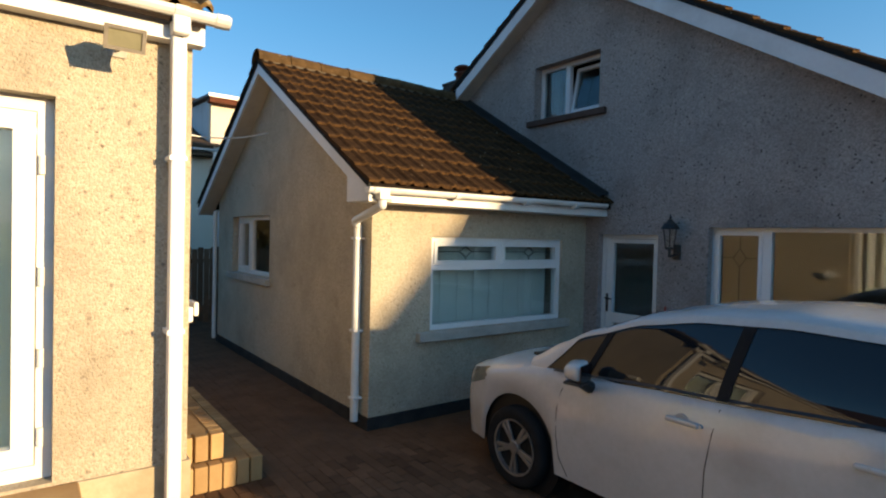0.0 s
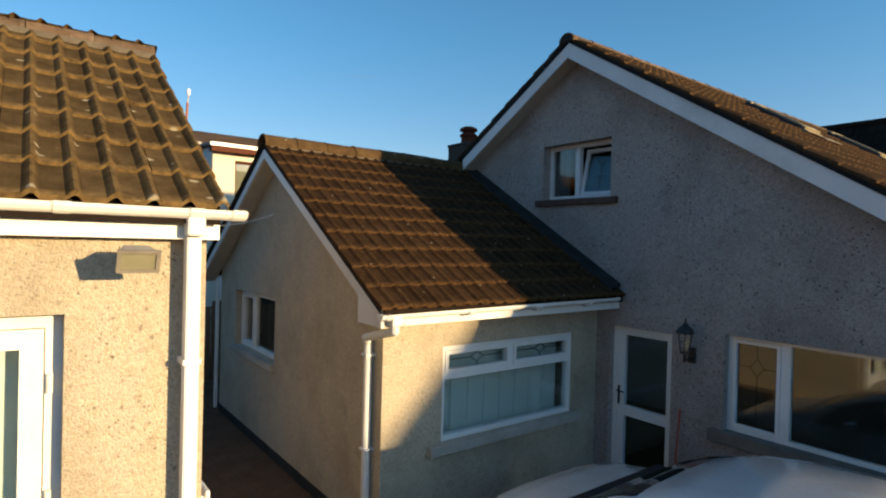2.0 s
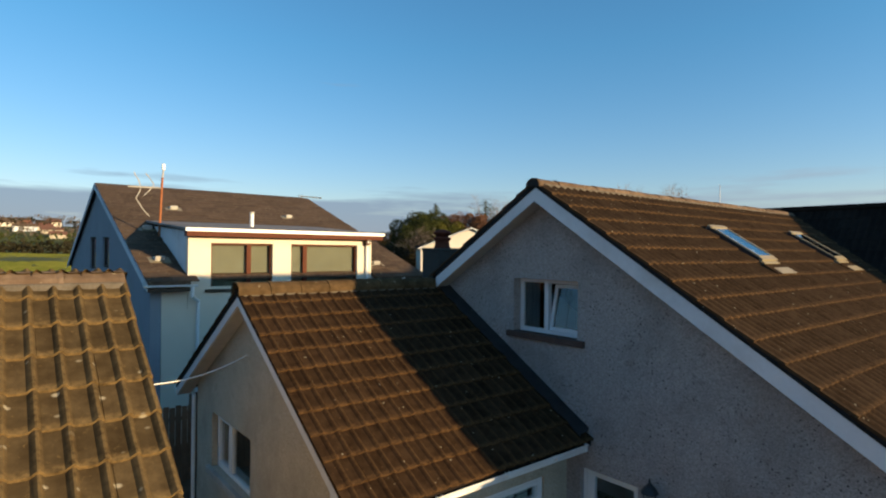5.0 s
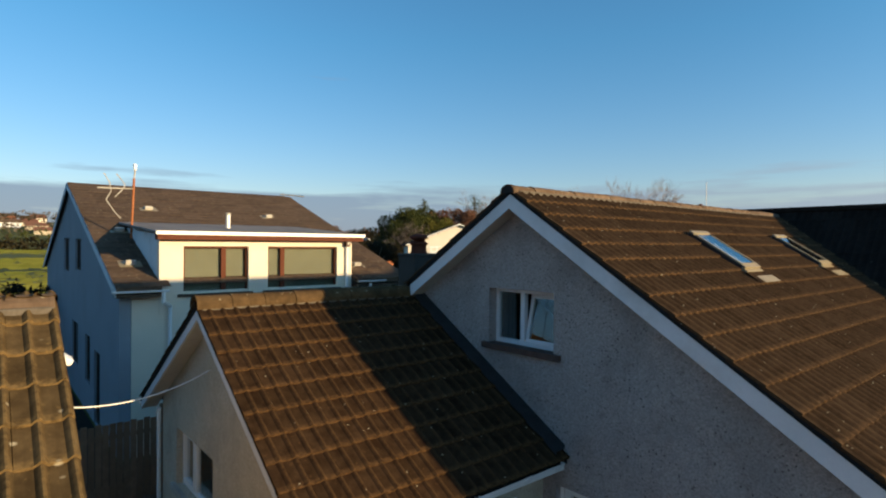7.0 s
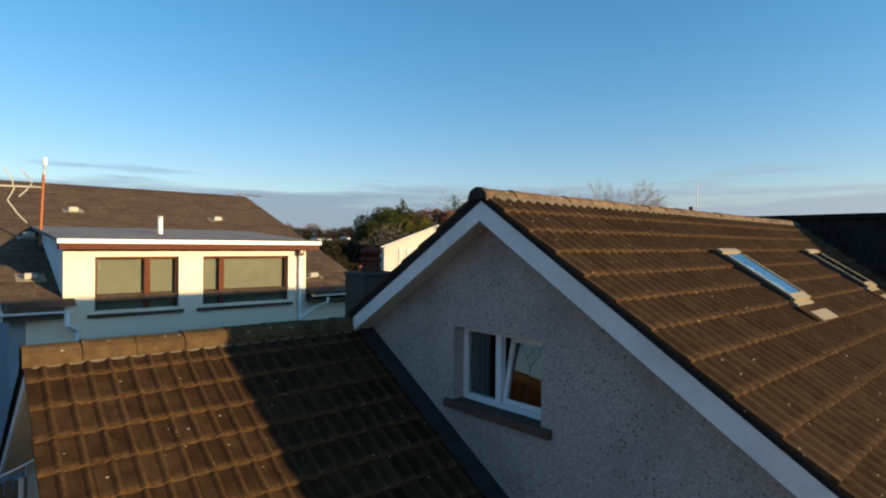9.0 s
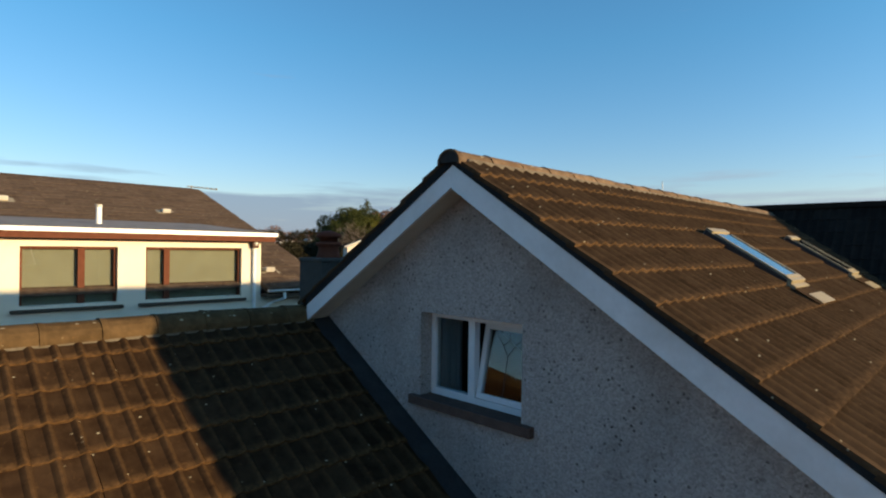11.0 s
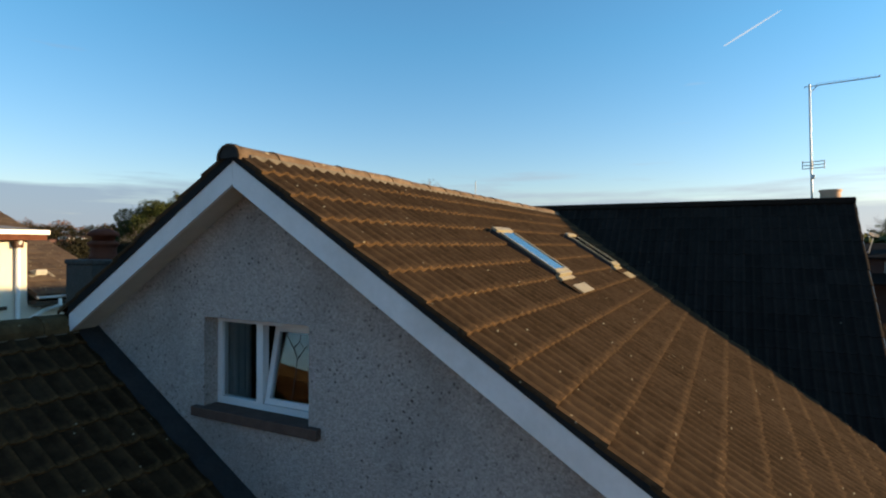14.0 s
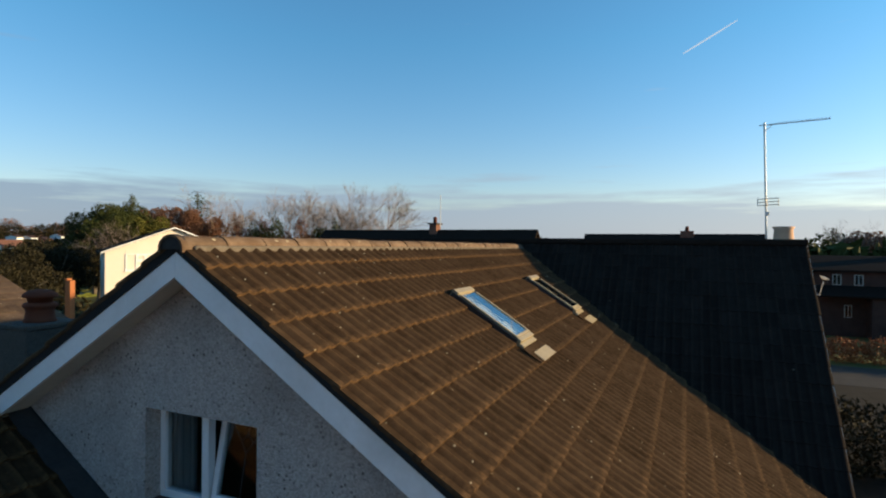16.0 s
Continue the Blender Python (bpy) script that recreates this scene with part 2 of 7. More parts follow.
M = {
    "dash": roughcast("dash", (0.4067, 0.3444, 0.2531), (0.5229, 0.4565, 0.3569), (0.0996, 0.07885, 0.0581), 0.75),
    "dash_gable": roughcast("dash_gable", (0.275, 0.239, 0.224), (0.43, 0.378, 0.356), (0.04, 0.034, 0.031), 1.0),
    "plinth": surface("plinth", (0.020, 0.020, 0.022), (0.045, 0.043, 0.040), 5, 0.75),
    "plinth_tan": surface("plinth_tan", (0.415, 0.3486, 0.2407), (0.498, 0.4316, 0.3154), 4, 0.85, dirt=(0.249, 0.1992, 0.1245)),
    "white": surface("white", (0.80, 0.80, 0.79), (0.72, 0.72, 0.70), 2.0, 0.32, 40, 0.05, dirt=(0.62, 0.61, 0.57)),
    "barge": surface("barge", (0.68, 0.67, 0.68), (0.59, 0.585, 0.595), 1.6, 0.45, 30, 0.06, dirt=(0.48, 0.47, 0.46)),
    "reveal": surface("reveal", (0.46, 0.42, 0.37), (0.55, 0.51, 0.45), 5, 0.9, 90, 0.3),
    "sill_grey": surface("sill_grey", (0.36, 0.34, 0.30), (0.46, 0.43, 0.38), 6, 0.85, dirt=(0.16, 0.14, 0.11)),
    "sill_dark": surface("sill_dark", (0.15, 0.132, 0.115), (0.20, 0.178, 0.155), 6, 0.85, dirt=(0.09, 0.08, 0.065)),
    "sill_brown": surface("sill_brown", (0.075, 0.045, 0.036), (0.115, 0.072, 0.058), 8, 0.8),
    "tile": tile_stuff("tile", (0.0325, 0.0195, 0.0115), (0.055, 0.0345, 0.0200), (0.114, 0.066, 0.033), 0.035, 30),
    "tile_ext": tile_stuff("tile_ext", (0.0240, 0.0130, 0.0072), (0.044, 0.0252, 0.0132), (0.108, 0.0585, 0.0252), 0.03, 26),
    "tile_old": tile_stuff("tile_old", (0.055, 0.036, 0.0172), (0.099, 0.067, 0.0325), (0.200, 0.128, 0.053), 0.22, 11),
    # near-black tile; on the cross wing its colour holds the slope's shade
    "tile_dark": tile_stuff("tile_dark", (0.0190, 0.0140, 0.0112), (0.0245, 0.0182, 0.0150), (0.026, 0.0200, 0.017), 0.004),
    "ridge": tile_stuff("ridge", (0.105, 0.068, 0.044), (0.175, 0.122, 0.083), (0.19, 0.125, 0.062), 0.34, 15),
    "ridge_old": tile_stuff("ridge_old", (0.060, 0.038, 0.0185), (0.106, 0.066, 0.032), (0.16, 0.088, 0.036), 0.2, 19),
    "mortar": surface("mortar", (0.085, 0.070, 0.053), (0.145, 0.122, 0.095), 9, 0.95),
    "felt": surface("felt", (0.19, 0.170, 0.158), (0.26, 0.235, 0.215), 2.5, 0.85, 60, 0.3, dirt=(0.12, 0.108, 0.10)),
    "lead": surface("lead", (0.040, 0.039, 0.040), (0.064, 0.062, 0.062), 4, 0.8, 30, 0.3),
    "slate": tile_stuff("slate", (0.070, 0.046, 0.032), (0.112, 0.077, 0.054), (0.125, 0.088, 0.06), 0.10, 17),
    "cream": surface("cream", (0.71, 0.628, 0.51), (0.655, 0.578, 0.465), 1.2, 0.85, 90, 0.25),
    "white_wall": surface("white_wall", (0.66, 0.69, 0.70), (0.58, 0.61, 0.63), 0.9, 0.88, 90, 0.3, dirt=(0.46, 0.47, 0.46)),
    "brown_frame": surface("brown_frame", (0.082, 0.026, 0.014), (0.122, 0.042, 0.023), 9, 0.75),
    "dark_wood": surface("dark_wood", (0.055, 0.040, 0.030), (0.09, 0.066, 0.048), 6, 0.8),
    "room": surface("room", (0.30, 0.27, 0.24), (0.36, 0.33, 0.30), 1.5, 0.9, 20, 0.1),
    "blind": surface("blind", (0.60, 0.67, 0.62), (0.68, 0.74, 0.69), 3, 0.85, 40, 0.1),
    "curtain": surface("curtain", (0.165, 0.155, 0.112), (0.215, 0.203, 0.150), 3, 0.9, 40, 0.1),
    "glass": glass_stuff("glass", (0.90, 0.94, 0.94), 1.35),
    "glass_dull": glass_stuff("glass_dull", (0.80, 0.84, 0.84), 1.05),
    "glass_sky": glass_stuff("glass_sky", (0.80, 0.81, 0.82), 1.15),
    "black_iron": surface("black_iron", (0.012, 0.012, 0.013), (0.022, 0.021, 0.020), 8, 0.45),
    "steel": surface("steel", (0.42, 0.42, 0.42), (0.52, 0.52, 0.52), 8, 0.38, metal=0.9),
    "rust": surface("rust", (0.26, 0.085, 0.035), (0.36, 0.14, 0.06), 20, 0.85),
    "flash": surface("flash", (0.2241, 0.1784, 0.1037), (0.2822, 0.2324, 0.1411), 9, 0.5),
    "pot": surface("pot", (0.085, 0.024, 0.014), (0.13, 0.04, 0.022), 6, 0.8),
    "pot_pale": surface("pot_pale", (0.55, 0.34, 0.23), (0.62, 0.40, 0.28), 6, 0.8),
    "stack": roughcast("stack", (0.05, 0.045, 0.04), (0.08, 0.07, 0.06), (0.05, 0.05, 0.04)),
    "paver": surface("paver", (0.092, 0.052, 0.030), (0.152, 0.088, 0.052), 3.5, 0.85, 120, 0.4, vary=0.28, dirt=(0.070, 0.046, 0.032)),
    "paver_tan": surface("paver_tan", (0.33, 0.205, 0.098), (0.42, 0.285, 0.145), 5, 0.85, 120, 0.4, vary=0.22, dirt=(0.24, 0.13, 0.065)),
    "joint": surface("joint", (0.04, 0.03, 0.022), (0.065, 0.05, 0.036), 12, 0.95),
    "grass": surface("grass", (0.07885, 0.08715, 0.0249), (0.1245, 0.1203, 0.03735), 0.06, 0.95, 3.0, 0.3, 0.05, dirt=(0.1079, 0.09545, 0.0415)),
    "tarmac": surface("tarmac", (0.042, 0.037, 0.032), (0.062, 0.055, 0.047), 1.0, 0.9),
    "fence": surface("fence", (0.15, 0.085, 0.050), (0.22, 0.13, 0.08), 7, 0.9, vary=0.15),
    "brick": surface("brick", (0.12, 0.058, 0.042), (0.18, 0.09, 0.064), 2.0, 0.9, 25, 0.3),
    "paint": surface("paint", (0.54, 0.535, 0.525), (0.46, 0.455, 0.445), 1.2, 0.24, 30, 0.0, dirt=(0.37, 0.35, 0.32)),
    # grey for the painted shade behind the door handles
    "cup_grey": surface("cup_grey", (0.30, 0.295, 0.29), (0.36, 0.355, 0.35), 4, 0.35),
    "rubber": surface("rubber", (0.014, 0.014, 0.015), (0.024, 0.023, 0.022), 8, 0.8),
    # near black, paints the shade in the gap under the verges
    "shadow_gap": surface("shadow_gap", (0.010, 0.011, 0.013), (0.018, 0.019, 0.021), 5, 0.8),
    "headlamp": surface("headlamp", (0.20, 0.19, 0.165), (0.34, 0.32, 0.27), 14, 0.08, 20, 0.0, 0.004, 0.6),
    "trim_black": surface("trim_black", (0.010, 0.010, 0.011), (0.016, 0.016, 0.016), 8, 0.4),
    "alloy": surface("alloy", (0.26, 0.25, 0.235), (0.36, 0.345, 0.325), 9, 0.42, metal=0.7, dirt=(0.10, 0.082, 0.065)),
    "rim_grey": surface("rim_grey", (0.17, 0.15, 0.12), (0.25, 0.22, 0.18), 9, 0.7),
    "leaf_beech": surface("leaf_beech", (0.20, 0.078, 0.034), (0.31, 0.135, 0.060), 0.5, 0.85, 9, 0.0),
    "lamp_glass": surface("lamp_glass", (0.19, 0.18, 0.115), (0.25, 0.235, 0.155), 4, 0.2, 20, 0.0),
    "broom": surface("broom", (0.35, 0.05, 0.03), (0.42, 0.08, 0.05), 5, 0.6),
    "bark": surface("bark", (0.085, 0.068, 0.052), (0.14, 0.115, 0.09), 3, 0.95),
    "leaf": surface("leaf", (0.022, 0.031, 0.0085), (0.058, 0.064, 0.0165), 0.5, 0.8, 9, 0.0),
    "leaf_olive": surface("leaf_olive", (0.065, 0.066, 0.012), (0.125, 0.115, 0.024), 0.5, 0.8, 9, 0.0),
    "far_pane": surface("far_pane", (0.29, 0.29, 0.275), (0.36, 0.36, 0.34), 3, 0.6, 40, 0.1),
    # very dark leaf: the shade on the nearer shrubs and hedges is in its colour
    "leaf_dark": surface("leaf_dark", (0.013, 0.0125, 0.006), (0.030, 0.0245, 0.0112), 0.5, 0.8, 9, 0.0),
    "leaf_rust": surface("leaf_rust", (0.120, 0.058, 0.037), (0.195, 0.098, 0.058), 0.5, 0.85, 9, 0.0),
    "twig": surface("twig", (0.150, 0.122, 0.114), (0.215, 0.178, 0.165), 0.6, 0.9, 9, 0.0),
    "cream_far": surface("cream_far", (0.74, 0.655, 0.56), (0.68, 0.60, 0.51), 0.8, 0.9, 30, 0.2),
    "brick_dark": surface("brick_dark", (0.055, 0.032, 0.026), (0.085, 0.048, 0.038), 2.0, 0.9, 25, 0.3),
    "blue_wall": surface("blue_wall", (0.255, 0.285, 0.32), (0.22, 0.25, 0.285), 0.9, 0.88, 90, 0.3, dirt=(0.235, 0.255, 0.275)),
    "net": surface("net", (0.15, 0.16, 0.17), (0.20, 0.21, 0.22), 3, 0.9, 40, 0.1),
    "blade": surface("blade", (0.058, 0.078, 0.0145), (0.106, 0.108, 0.025), 0.03, 0.9, 0.6, 0.0),
    # near-black brown that stands in for ground lying in shade
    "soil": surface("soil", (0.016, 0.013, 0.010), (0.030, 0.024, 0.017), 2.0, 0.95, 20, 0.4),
}
M["car_glass"] = surface("car_glass", (0.010, 0.012, 0.014), (0.012, 0.014, 0.016), 3, 0.03, 20, 0.0)
M["car_glass"].node_tree.nodes["Principled BSDF"].inputs["Specular IOR Level"].default_value = 0.55
M["paint"].node_tree.nodes["Principled BSDF"].inputs["Coat Weight"].default_value = 0.6


# ---- building helpers ----
def empty(name, at=(0, 0, 0)):
    ob = new(name)
    ob.location = at
    ob.empty_display_size = 0.2
    return ob


def mesh_of(name, bm, material, smooth=False):
    me = bpy.data.meshes.new(name)
    bm.to_mesh(me)
    bm.free()
    me.materials.append(material)
    if smooth:
        me.shade_smooth()
    return me


def root_inverse(ob):
    """Parts are built in world places, so a part's own parent stands at the origin already."""
    if ob.parent:
        return Matrix.Identity(4)
    return Matrix.LocRotScale(ob.location, ob.rotation_euler, ob.scale).inverted()


def link(name, me, parent=None, label=""):
    ob = new(name, me)
    if parent:
        ob.parent, ob.matrix_parent_inverse = parent, root_inverse(parent)
    if name in ("pane", "glass"):
        ob.visible_shadow = False
    return tagged(ob, label) if label else ob


def part(name, bm, material, parent, label="", smooth=False):
    return link(name, mesh_of(name, bm, M[material], smooth), parent, label)


def thing(name, bm, material, label, category, group="", kind="", smooth=False):
    ob = new(name, mesh_of(name, bm, M[material], smooth))
    return tagged(ob, label, category, group, kind)


def box(bm, x0, x1, y0, y1, z0, z1, bevel=0.0):
    r = bmesh.ops.create_cube(bm, size=1.0, matrix=Matrix.LocRotScale(((x0 + x1) / 2, (y0 + y1) / 2, (z0 + z1) / 2), None, (abs(x1 - x0), abs(y1 - y0), abs(z1 - z0))))
    if bevel:
        es = list({e for v in r["verts"] for e in v.link_edges})
        bmesh.ops.bevel(bm, geom=es, offset=bevel, segments=2, affect="EDGES", profile=0.5)
    return bm


def boxes(*items, bevel=0.0):
    bm = bmesh.new()
    for b in items:
        box(bm, *b, bevel=bevel)
    return bm


def rod(bm, a, b, r0, r1=None, seg=10, caps=True):
    a, b = Vector(a), Vector(b)
    turn = (b - a).to_track_quat("Z", "Y").to_matrix().to_4x4()
    bmesh.ops.create_cone(bm, cap_ends=caps, segments=seg, radius1=r0, radius2=r0 if r1 is None else r1, depth=(b - a).length,
                          matrix=Matrix.Translation((a + b) / 2) @ turn)
    return bm


def lathe(bm, profile, at, axis="Z", seg=24, caps=True):
    """Turns (radius, height) points round an axis through at."""
    rings = []
    for r, h in profile:
        ring = []
        for i in range(seg):
            a = 2 * math.pi * i / seg
            p = Vector((r * math.cos(a), r * math.sin(a), h))
            if axis == "Y":
                p = Vector((p.x, p.z, p.y))
            elif axis == "X":
                p = Vector((p.z, p.x, p.y))
            ring.append(bm.verts.new(p + Vector(at)))
        rings.append(ring)
    for a, b in zip(rings, rings[1:]):
        for i in range(seg):
            bm.faces.new((a[i], a[(i + 1) % seg], b[(i + 1) % seg], b[i]))
    for ring in (rings[0], rings[-1]) if caps else ():
        bm.faces.new(ring)
    bmesh.ops.recalc_face_normals(bm, faces=bm.faces[:])
    return bm


def slab(outer, holes, spot, depth):
    """A wall of thickness depth: outline and holes as (a, b) points; spot(a, b, d) gives the place."""
    bm = bmesh.new()
    for d in (0.0, depth):
        es = []
        for loop in (outer, *holes):
            vs = [bm.verts.new(spot(a, b, d)) for a, b in loop]
            es += [bm.edges.new((vs[i], vs[(i + 1) % len(vs)])) for i in range(len(vs))]
        bmesh.ops.triangle_fill(bm, use_beauty=True, use_dissolve=False, edges=es)
    for loop in (outer, *holes):
        for i in range(len(loop)):
            (a, b), (c, e) = loop[i], loop[(i + 1) % len(loop)]
            bm.faces.new([bm.verts.new(spot(*q)) for q in ((a, b, 0), (c, e, 0), (c, e, depth), (a, b, depth))])
    bmesh.ops.remove_doubles(bm, verts=bm.verts[:], dist=1e-5)
    bmesh.ops.recalc_face_normals(bm, faces=bm.faces[:])
    return bm


def rect(a0, a1, b0, b1):
    return [(a0, b0), (a1, b0), (a1, b1), (a0, b1)]


def bars_mesh(rects, spot, d0, d1, bevel=0.006):
    """Bars given as rectangles in a wall's plane, from depth d0 to d1."""
    bm = bmesh.new()
    for a0, a1, b0, b1 in rects:
        p, q = Vector(spot(a0, b0, d0)), Vector(spot(a1, b1, d1))
        box(bm, min(p.x, q.x), max(p.x, q.x), min(p.y, q.y), max(p.y, q.y), min(p.z, q.z), max(p.z, q.z), bevel)
    return bm


def window_frame(outer, panes, spot, d0, d1):
    """One welded frame: an outline with an opening for each pane."""
    return slab(rect(*outer), [rect(*q) for q in panes], lambda a, b, d: spot(a, b, d0 + d), d1 - d0)


def sash_frame(a0, a1, b0, b1, w, spot, d0, d1):
    return window_frame((a0, a1, b0, b1), [(a0 + w, a1 - w, b0 + w, b1 - w)], spot, d0, d1)


def pane_mesh(a0, a1, b0, b1, spot, d):
    return bars_mesh([(a0, a1, b0, b1)], spot, d, d + 0.008, 0.0)


# ---- roof tiles ----
def tile_mesh(name, period, rolls, height, shape, length, material, crest=0.42, lift=0.024):
    me = bpy.data.meshes.new(name)
    pts = []
    for k in range(rolls):
        for f, h in shape:
            pts.append(((k + f) * period, h * height))
    pts.append((rolls * period, shape[0][1] * height))
    rows = ((-0.001, 0.0, 1.0, -0.006), (0.0, lift, 1.0, 0.0), (0.03, lift * 0.93, 0.8, 0.0), (0.07, lift * 0.8, 0.0, 0.0), (length, 0.0, 0.0, 0.0))
    vs, fs, gr = [], [], []
    for y, up, g, cut in rows:
        for x, h in pts:
            vs.append((x, y, h + up + cut))
            # growth along the lower edge; the crest share paints a highlight on each roll
            gr.append(max(g, crest * (h / height) ** 2 if height else 0))
    n = len(pts)
    for r in range(len(rows) - 1):
        for i in range(n - 1):
            fs.append((r * n + i, r * n + i + 1, (r + 1) * n + i + 1, (r + 1) * n + i))
    for i, flip in ((0, False), (n - 1, True)):
        b = len(vs)
        vs += [(pts[i][0], 0.0, pts[i][1] - 0.012), (pts[i][0], length, pts[i][1] - 0.03)]
        gr += [0.3, 0.0]
        q = (n + i, 4 * n + i, b + 1, b)
        fs.append(q[::-1] if flip else q)
    me.from_pydata(vs, [], fs)
    at = me.attributes.new("growth", "FLOAT", "POINT")
    at.data.foreach_set("value", gr)
    me.materials.append(M[material])
    return me


ROLL = [(0.0, 0.10), (0.30, 0.0), (0.58, 0.06), (0.68, 0.55), (0.78, 0.95), (0.86, 0.95), (0.94, 0.5)]
RIB = [(0.0, 0.0), (0.40, 0.0), (0.62, 0.75), (0.72, 1.0), (0.82, 0.8)]


def roof_matrix(origin, across, up):
    across, up = Vector(across).normalized(), Vector(up).normalized()
    m = Matrix((across, up, across.cross(up))).transposed().to_4x4()
    return Matrix.Translation(origin) @ m


def lay_tiles(parent, me, m, cols, courses, cover, gauge, single, keep=lambda p: True, seed=1):
    """Courses of tiles from the eave up; tiles for which single(col, course) holds are objects of their own, the rest one mesh."""
    rng = random.Random(seed)
    rest = []
    back = root_inverse(parent)
    for r in range(courses):
        for c in range(cols):
            jig = pose(c * cover + rng.uniform(-0.003, 0.003), r * gauge + rng.uniform(-0.004, 0.004), rng.uniform(0, 0.004), rng.uniform(-0.4, 0.4), rng.uniform(-0.4, 0.4), rng.uniform(-0.35, 0.35))
            w = m @ jig
            if not keep(w @ Vector((cover / 2, gauge / 2, 0))):
                continue
            if single(c, r):
                ob = new("tile", me)
                ob.parent, ob.matrix_parent_inverse = parent, back
                ob.matrix_basis = w
            else:
                rest.append(w)
    if rest:
        n = len(me.vertices)
        co = np.empty(n * 3, "f")
        me.vertices.foreach_get("co", co)
        co = np.c_[co.reshape(n, 3), np.ones(n)]
        gr = np.empty(n, "f")
        me.attributes["growth"].data.foreach_get("value", gr)
        fs = [tuple(p.vertices) for p in me.polygons]
        vs, faces = [], []
        for i, w in enumerate(rest):
            vs.append(co @ np.array(w).T)
            faces += [tuple(v + i * n for v in f) for f in fs]
        out = bpy.data.meshes.new("far_tiles")
        out.from_pydata(np.vstack(vs)[:, :3].tolist(), [], faces)
        out.attributes.new("growth", "FLOAT", "POINT").data.foreach_set("value", np.tile(gr, len(rest)))
        out.materials.append(me.materials[0])
        ob = new("far_tiles", out)
        ob.parent, ob.matrix_parent_inverse = parent, back
        tagged(ob, kind="stuff")


def ridge_tiles(parent, start, way, count, length, radius, material, label="", half=200):
    """Half-round ridge tiles end to end; the mortar bed under them is a part of its own."""
    way = Vector(way).normalized()
    me = bpy.data.meshes.new("ridge_tile")
    bm = bmesh.new()
    seg = 9
    rows = []
    for y, rr in ((0.0, radius * 1.05), (0.03, radius * 1.04), (0.05, radius), (length - 0.006, radius * 0.985)):
        row = []
        for i in range(seg + 1):
            a = radians(-10 + half * i / seg)
            row.append(bm.verts.new((rr * math.cos(a), y, rr * math.sin(a) * 0.86)))
        rows.append(row)
    for a, b in zip(rows, rows[1:]):
        for i in range(seg):
            bm.faces.new((a[i], b[i], b[i + 1], a[i + 1]))
    inner = [bm.verts.new((v.co.x * 0.85, 0.0, v.co.z * 0.85)) for v in rows[0]]
    for i in range(seg):
        bm.faces.new((rows[0][i], rows[0][i + 1], inner[i + 1], inner[i]))
    bm.to_mesh(me)
    bm.free()
    me.materials.append(M[material])
    turn = way.to_track_quat("Y", "Z").to_matrix().to_4x4()
    back = root_inverse(parent)
    rng = random.Random(7)
    for k in range(count):
        ob = new("ridge_tile", me)
        ob.parent, ob.matrix_parent_inverse = parent, back
        ob.matrix_basis = Matrix.Translation(Vector(start) + way * length * k + Vector((0, 0, rng.uniform(-0.006, 0.006)))) @ turn @ pose(0, 0, 0, rng.uniform(-0.6, 0.6), rng.uniform(-1.5, 1.5), rng.uniform(-0.6, 0.6))


TILE_ROLL = tile_mesh("roll_tile", 0.17, 2, 0.025, ROLL, 0.40, "tile_ext", 0.6)
TILE_ROLL_OLD = tile_mesh("roll_tile_old", 0.17, 2, 0.038, ROLL, 0.41, "tile_old", 0.7)
TILE_RIB = tile_mesh("rib_tile", 0.15, 2, 0.026, RIB, 0.40, "tile")
# darker copy of the rib tile, shade painted in, for the cross wing
TILE_SHADED = tile_mesh("rib_tile_shaded", 0.15, 2, 0.026, RIB, 0.40, "tile_dark", 0.42, 0.010)


def gutter_mesh(a, b, r=0.055, seg=8):
    """An open half-round gutter from a to b with a rolled rim."""
    a, b = Vector(a), Vector(b)
    way = (b - a).normalized()
    side = way.cross(Vector((0, 0, 1)))
    bm = bmesh.new()
    prof = [(r * math.cos(radians(180 + 180 * i / seg)), r * math.sin(radians(180 + 180 * i / seg))) for i in range(seg + 1)]
    prof += [((r - 0.006) * math.cos(radians(360 - 180 * i / seg)), (r - 0.006) * math.sin(radians(360 - 180 * i / seg))) for i in range(seg + 1)]
    rings = [[bm.verts.new(p + side * u + Vector((0, 0, w))) for u, w in prof] for p in (a, b)]
    n = len(prof)
    for i in range(n):
        bm.faces.new((rings[0][i], rings[0][(i + 1) % n], rings[1][(i + 1) % n], rings[1][i]))
    for p in (a, b):
        vs = [bm.verts.new(p + side * u + Vector((0, 0, w))) for u, w in prof[:seg + 1]]
        bm.faces.new(vs)
    bmesh.ops.recalc_face_normals(bm, faces=bm.faces[:])
    return bm


def pipe_mesh(points, r=0.034, seg=12):
    bm = bmesh.new()
    pts = [Vector(p) for p in points]
    for a, b in zip(pts, pts[1:]):
        rod(bm, a, b, r, r, seg)
    for p in pts[1:-1]:
        bmesh.ops.create_uvsphere(bm, u_segments=12, v_segments=8, radius=r * 1.04, matrix=Matrix.Translation(p))
    return bm

# ---- ground ----
def ground_height(x, y):
    """Flat round the houses, with a far hillside to the west and a low rise to the north."""
    far = math.hypot(x, y)
    west = max(0.0, min(1.0, (-x - 330) / 420)) * max(0.0, min(1.0, (320 - y) / 400 + 0.35))
    return 23 * west * west * (3 - 2 * west) + max(0.0, min(1.0, (far - 160) / 500)) * 5 + (1.2 * noise.noise(Vector((x, y, 0)) * 0.012) if far > 120 else 0)


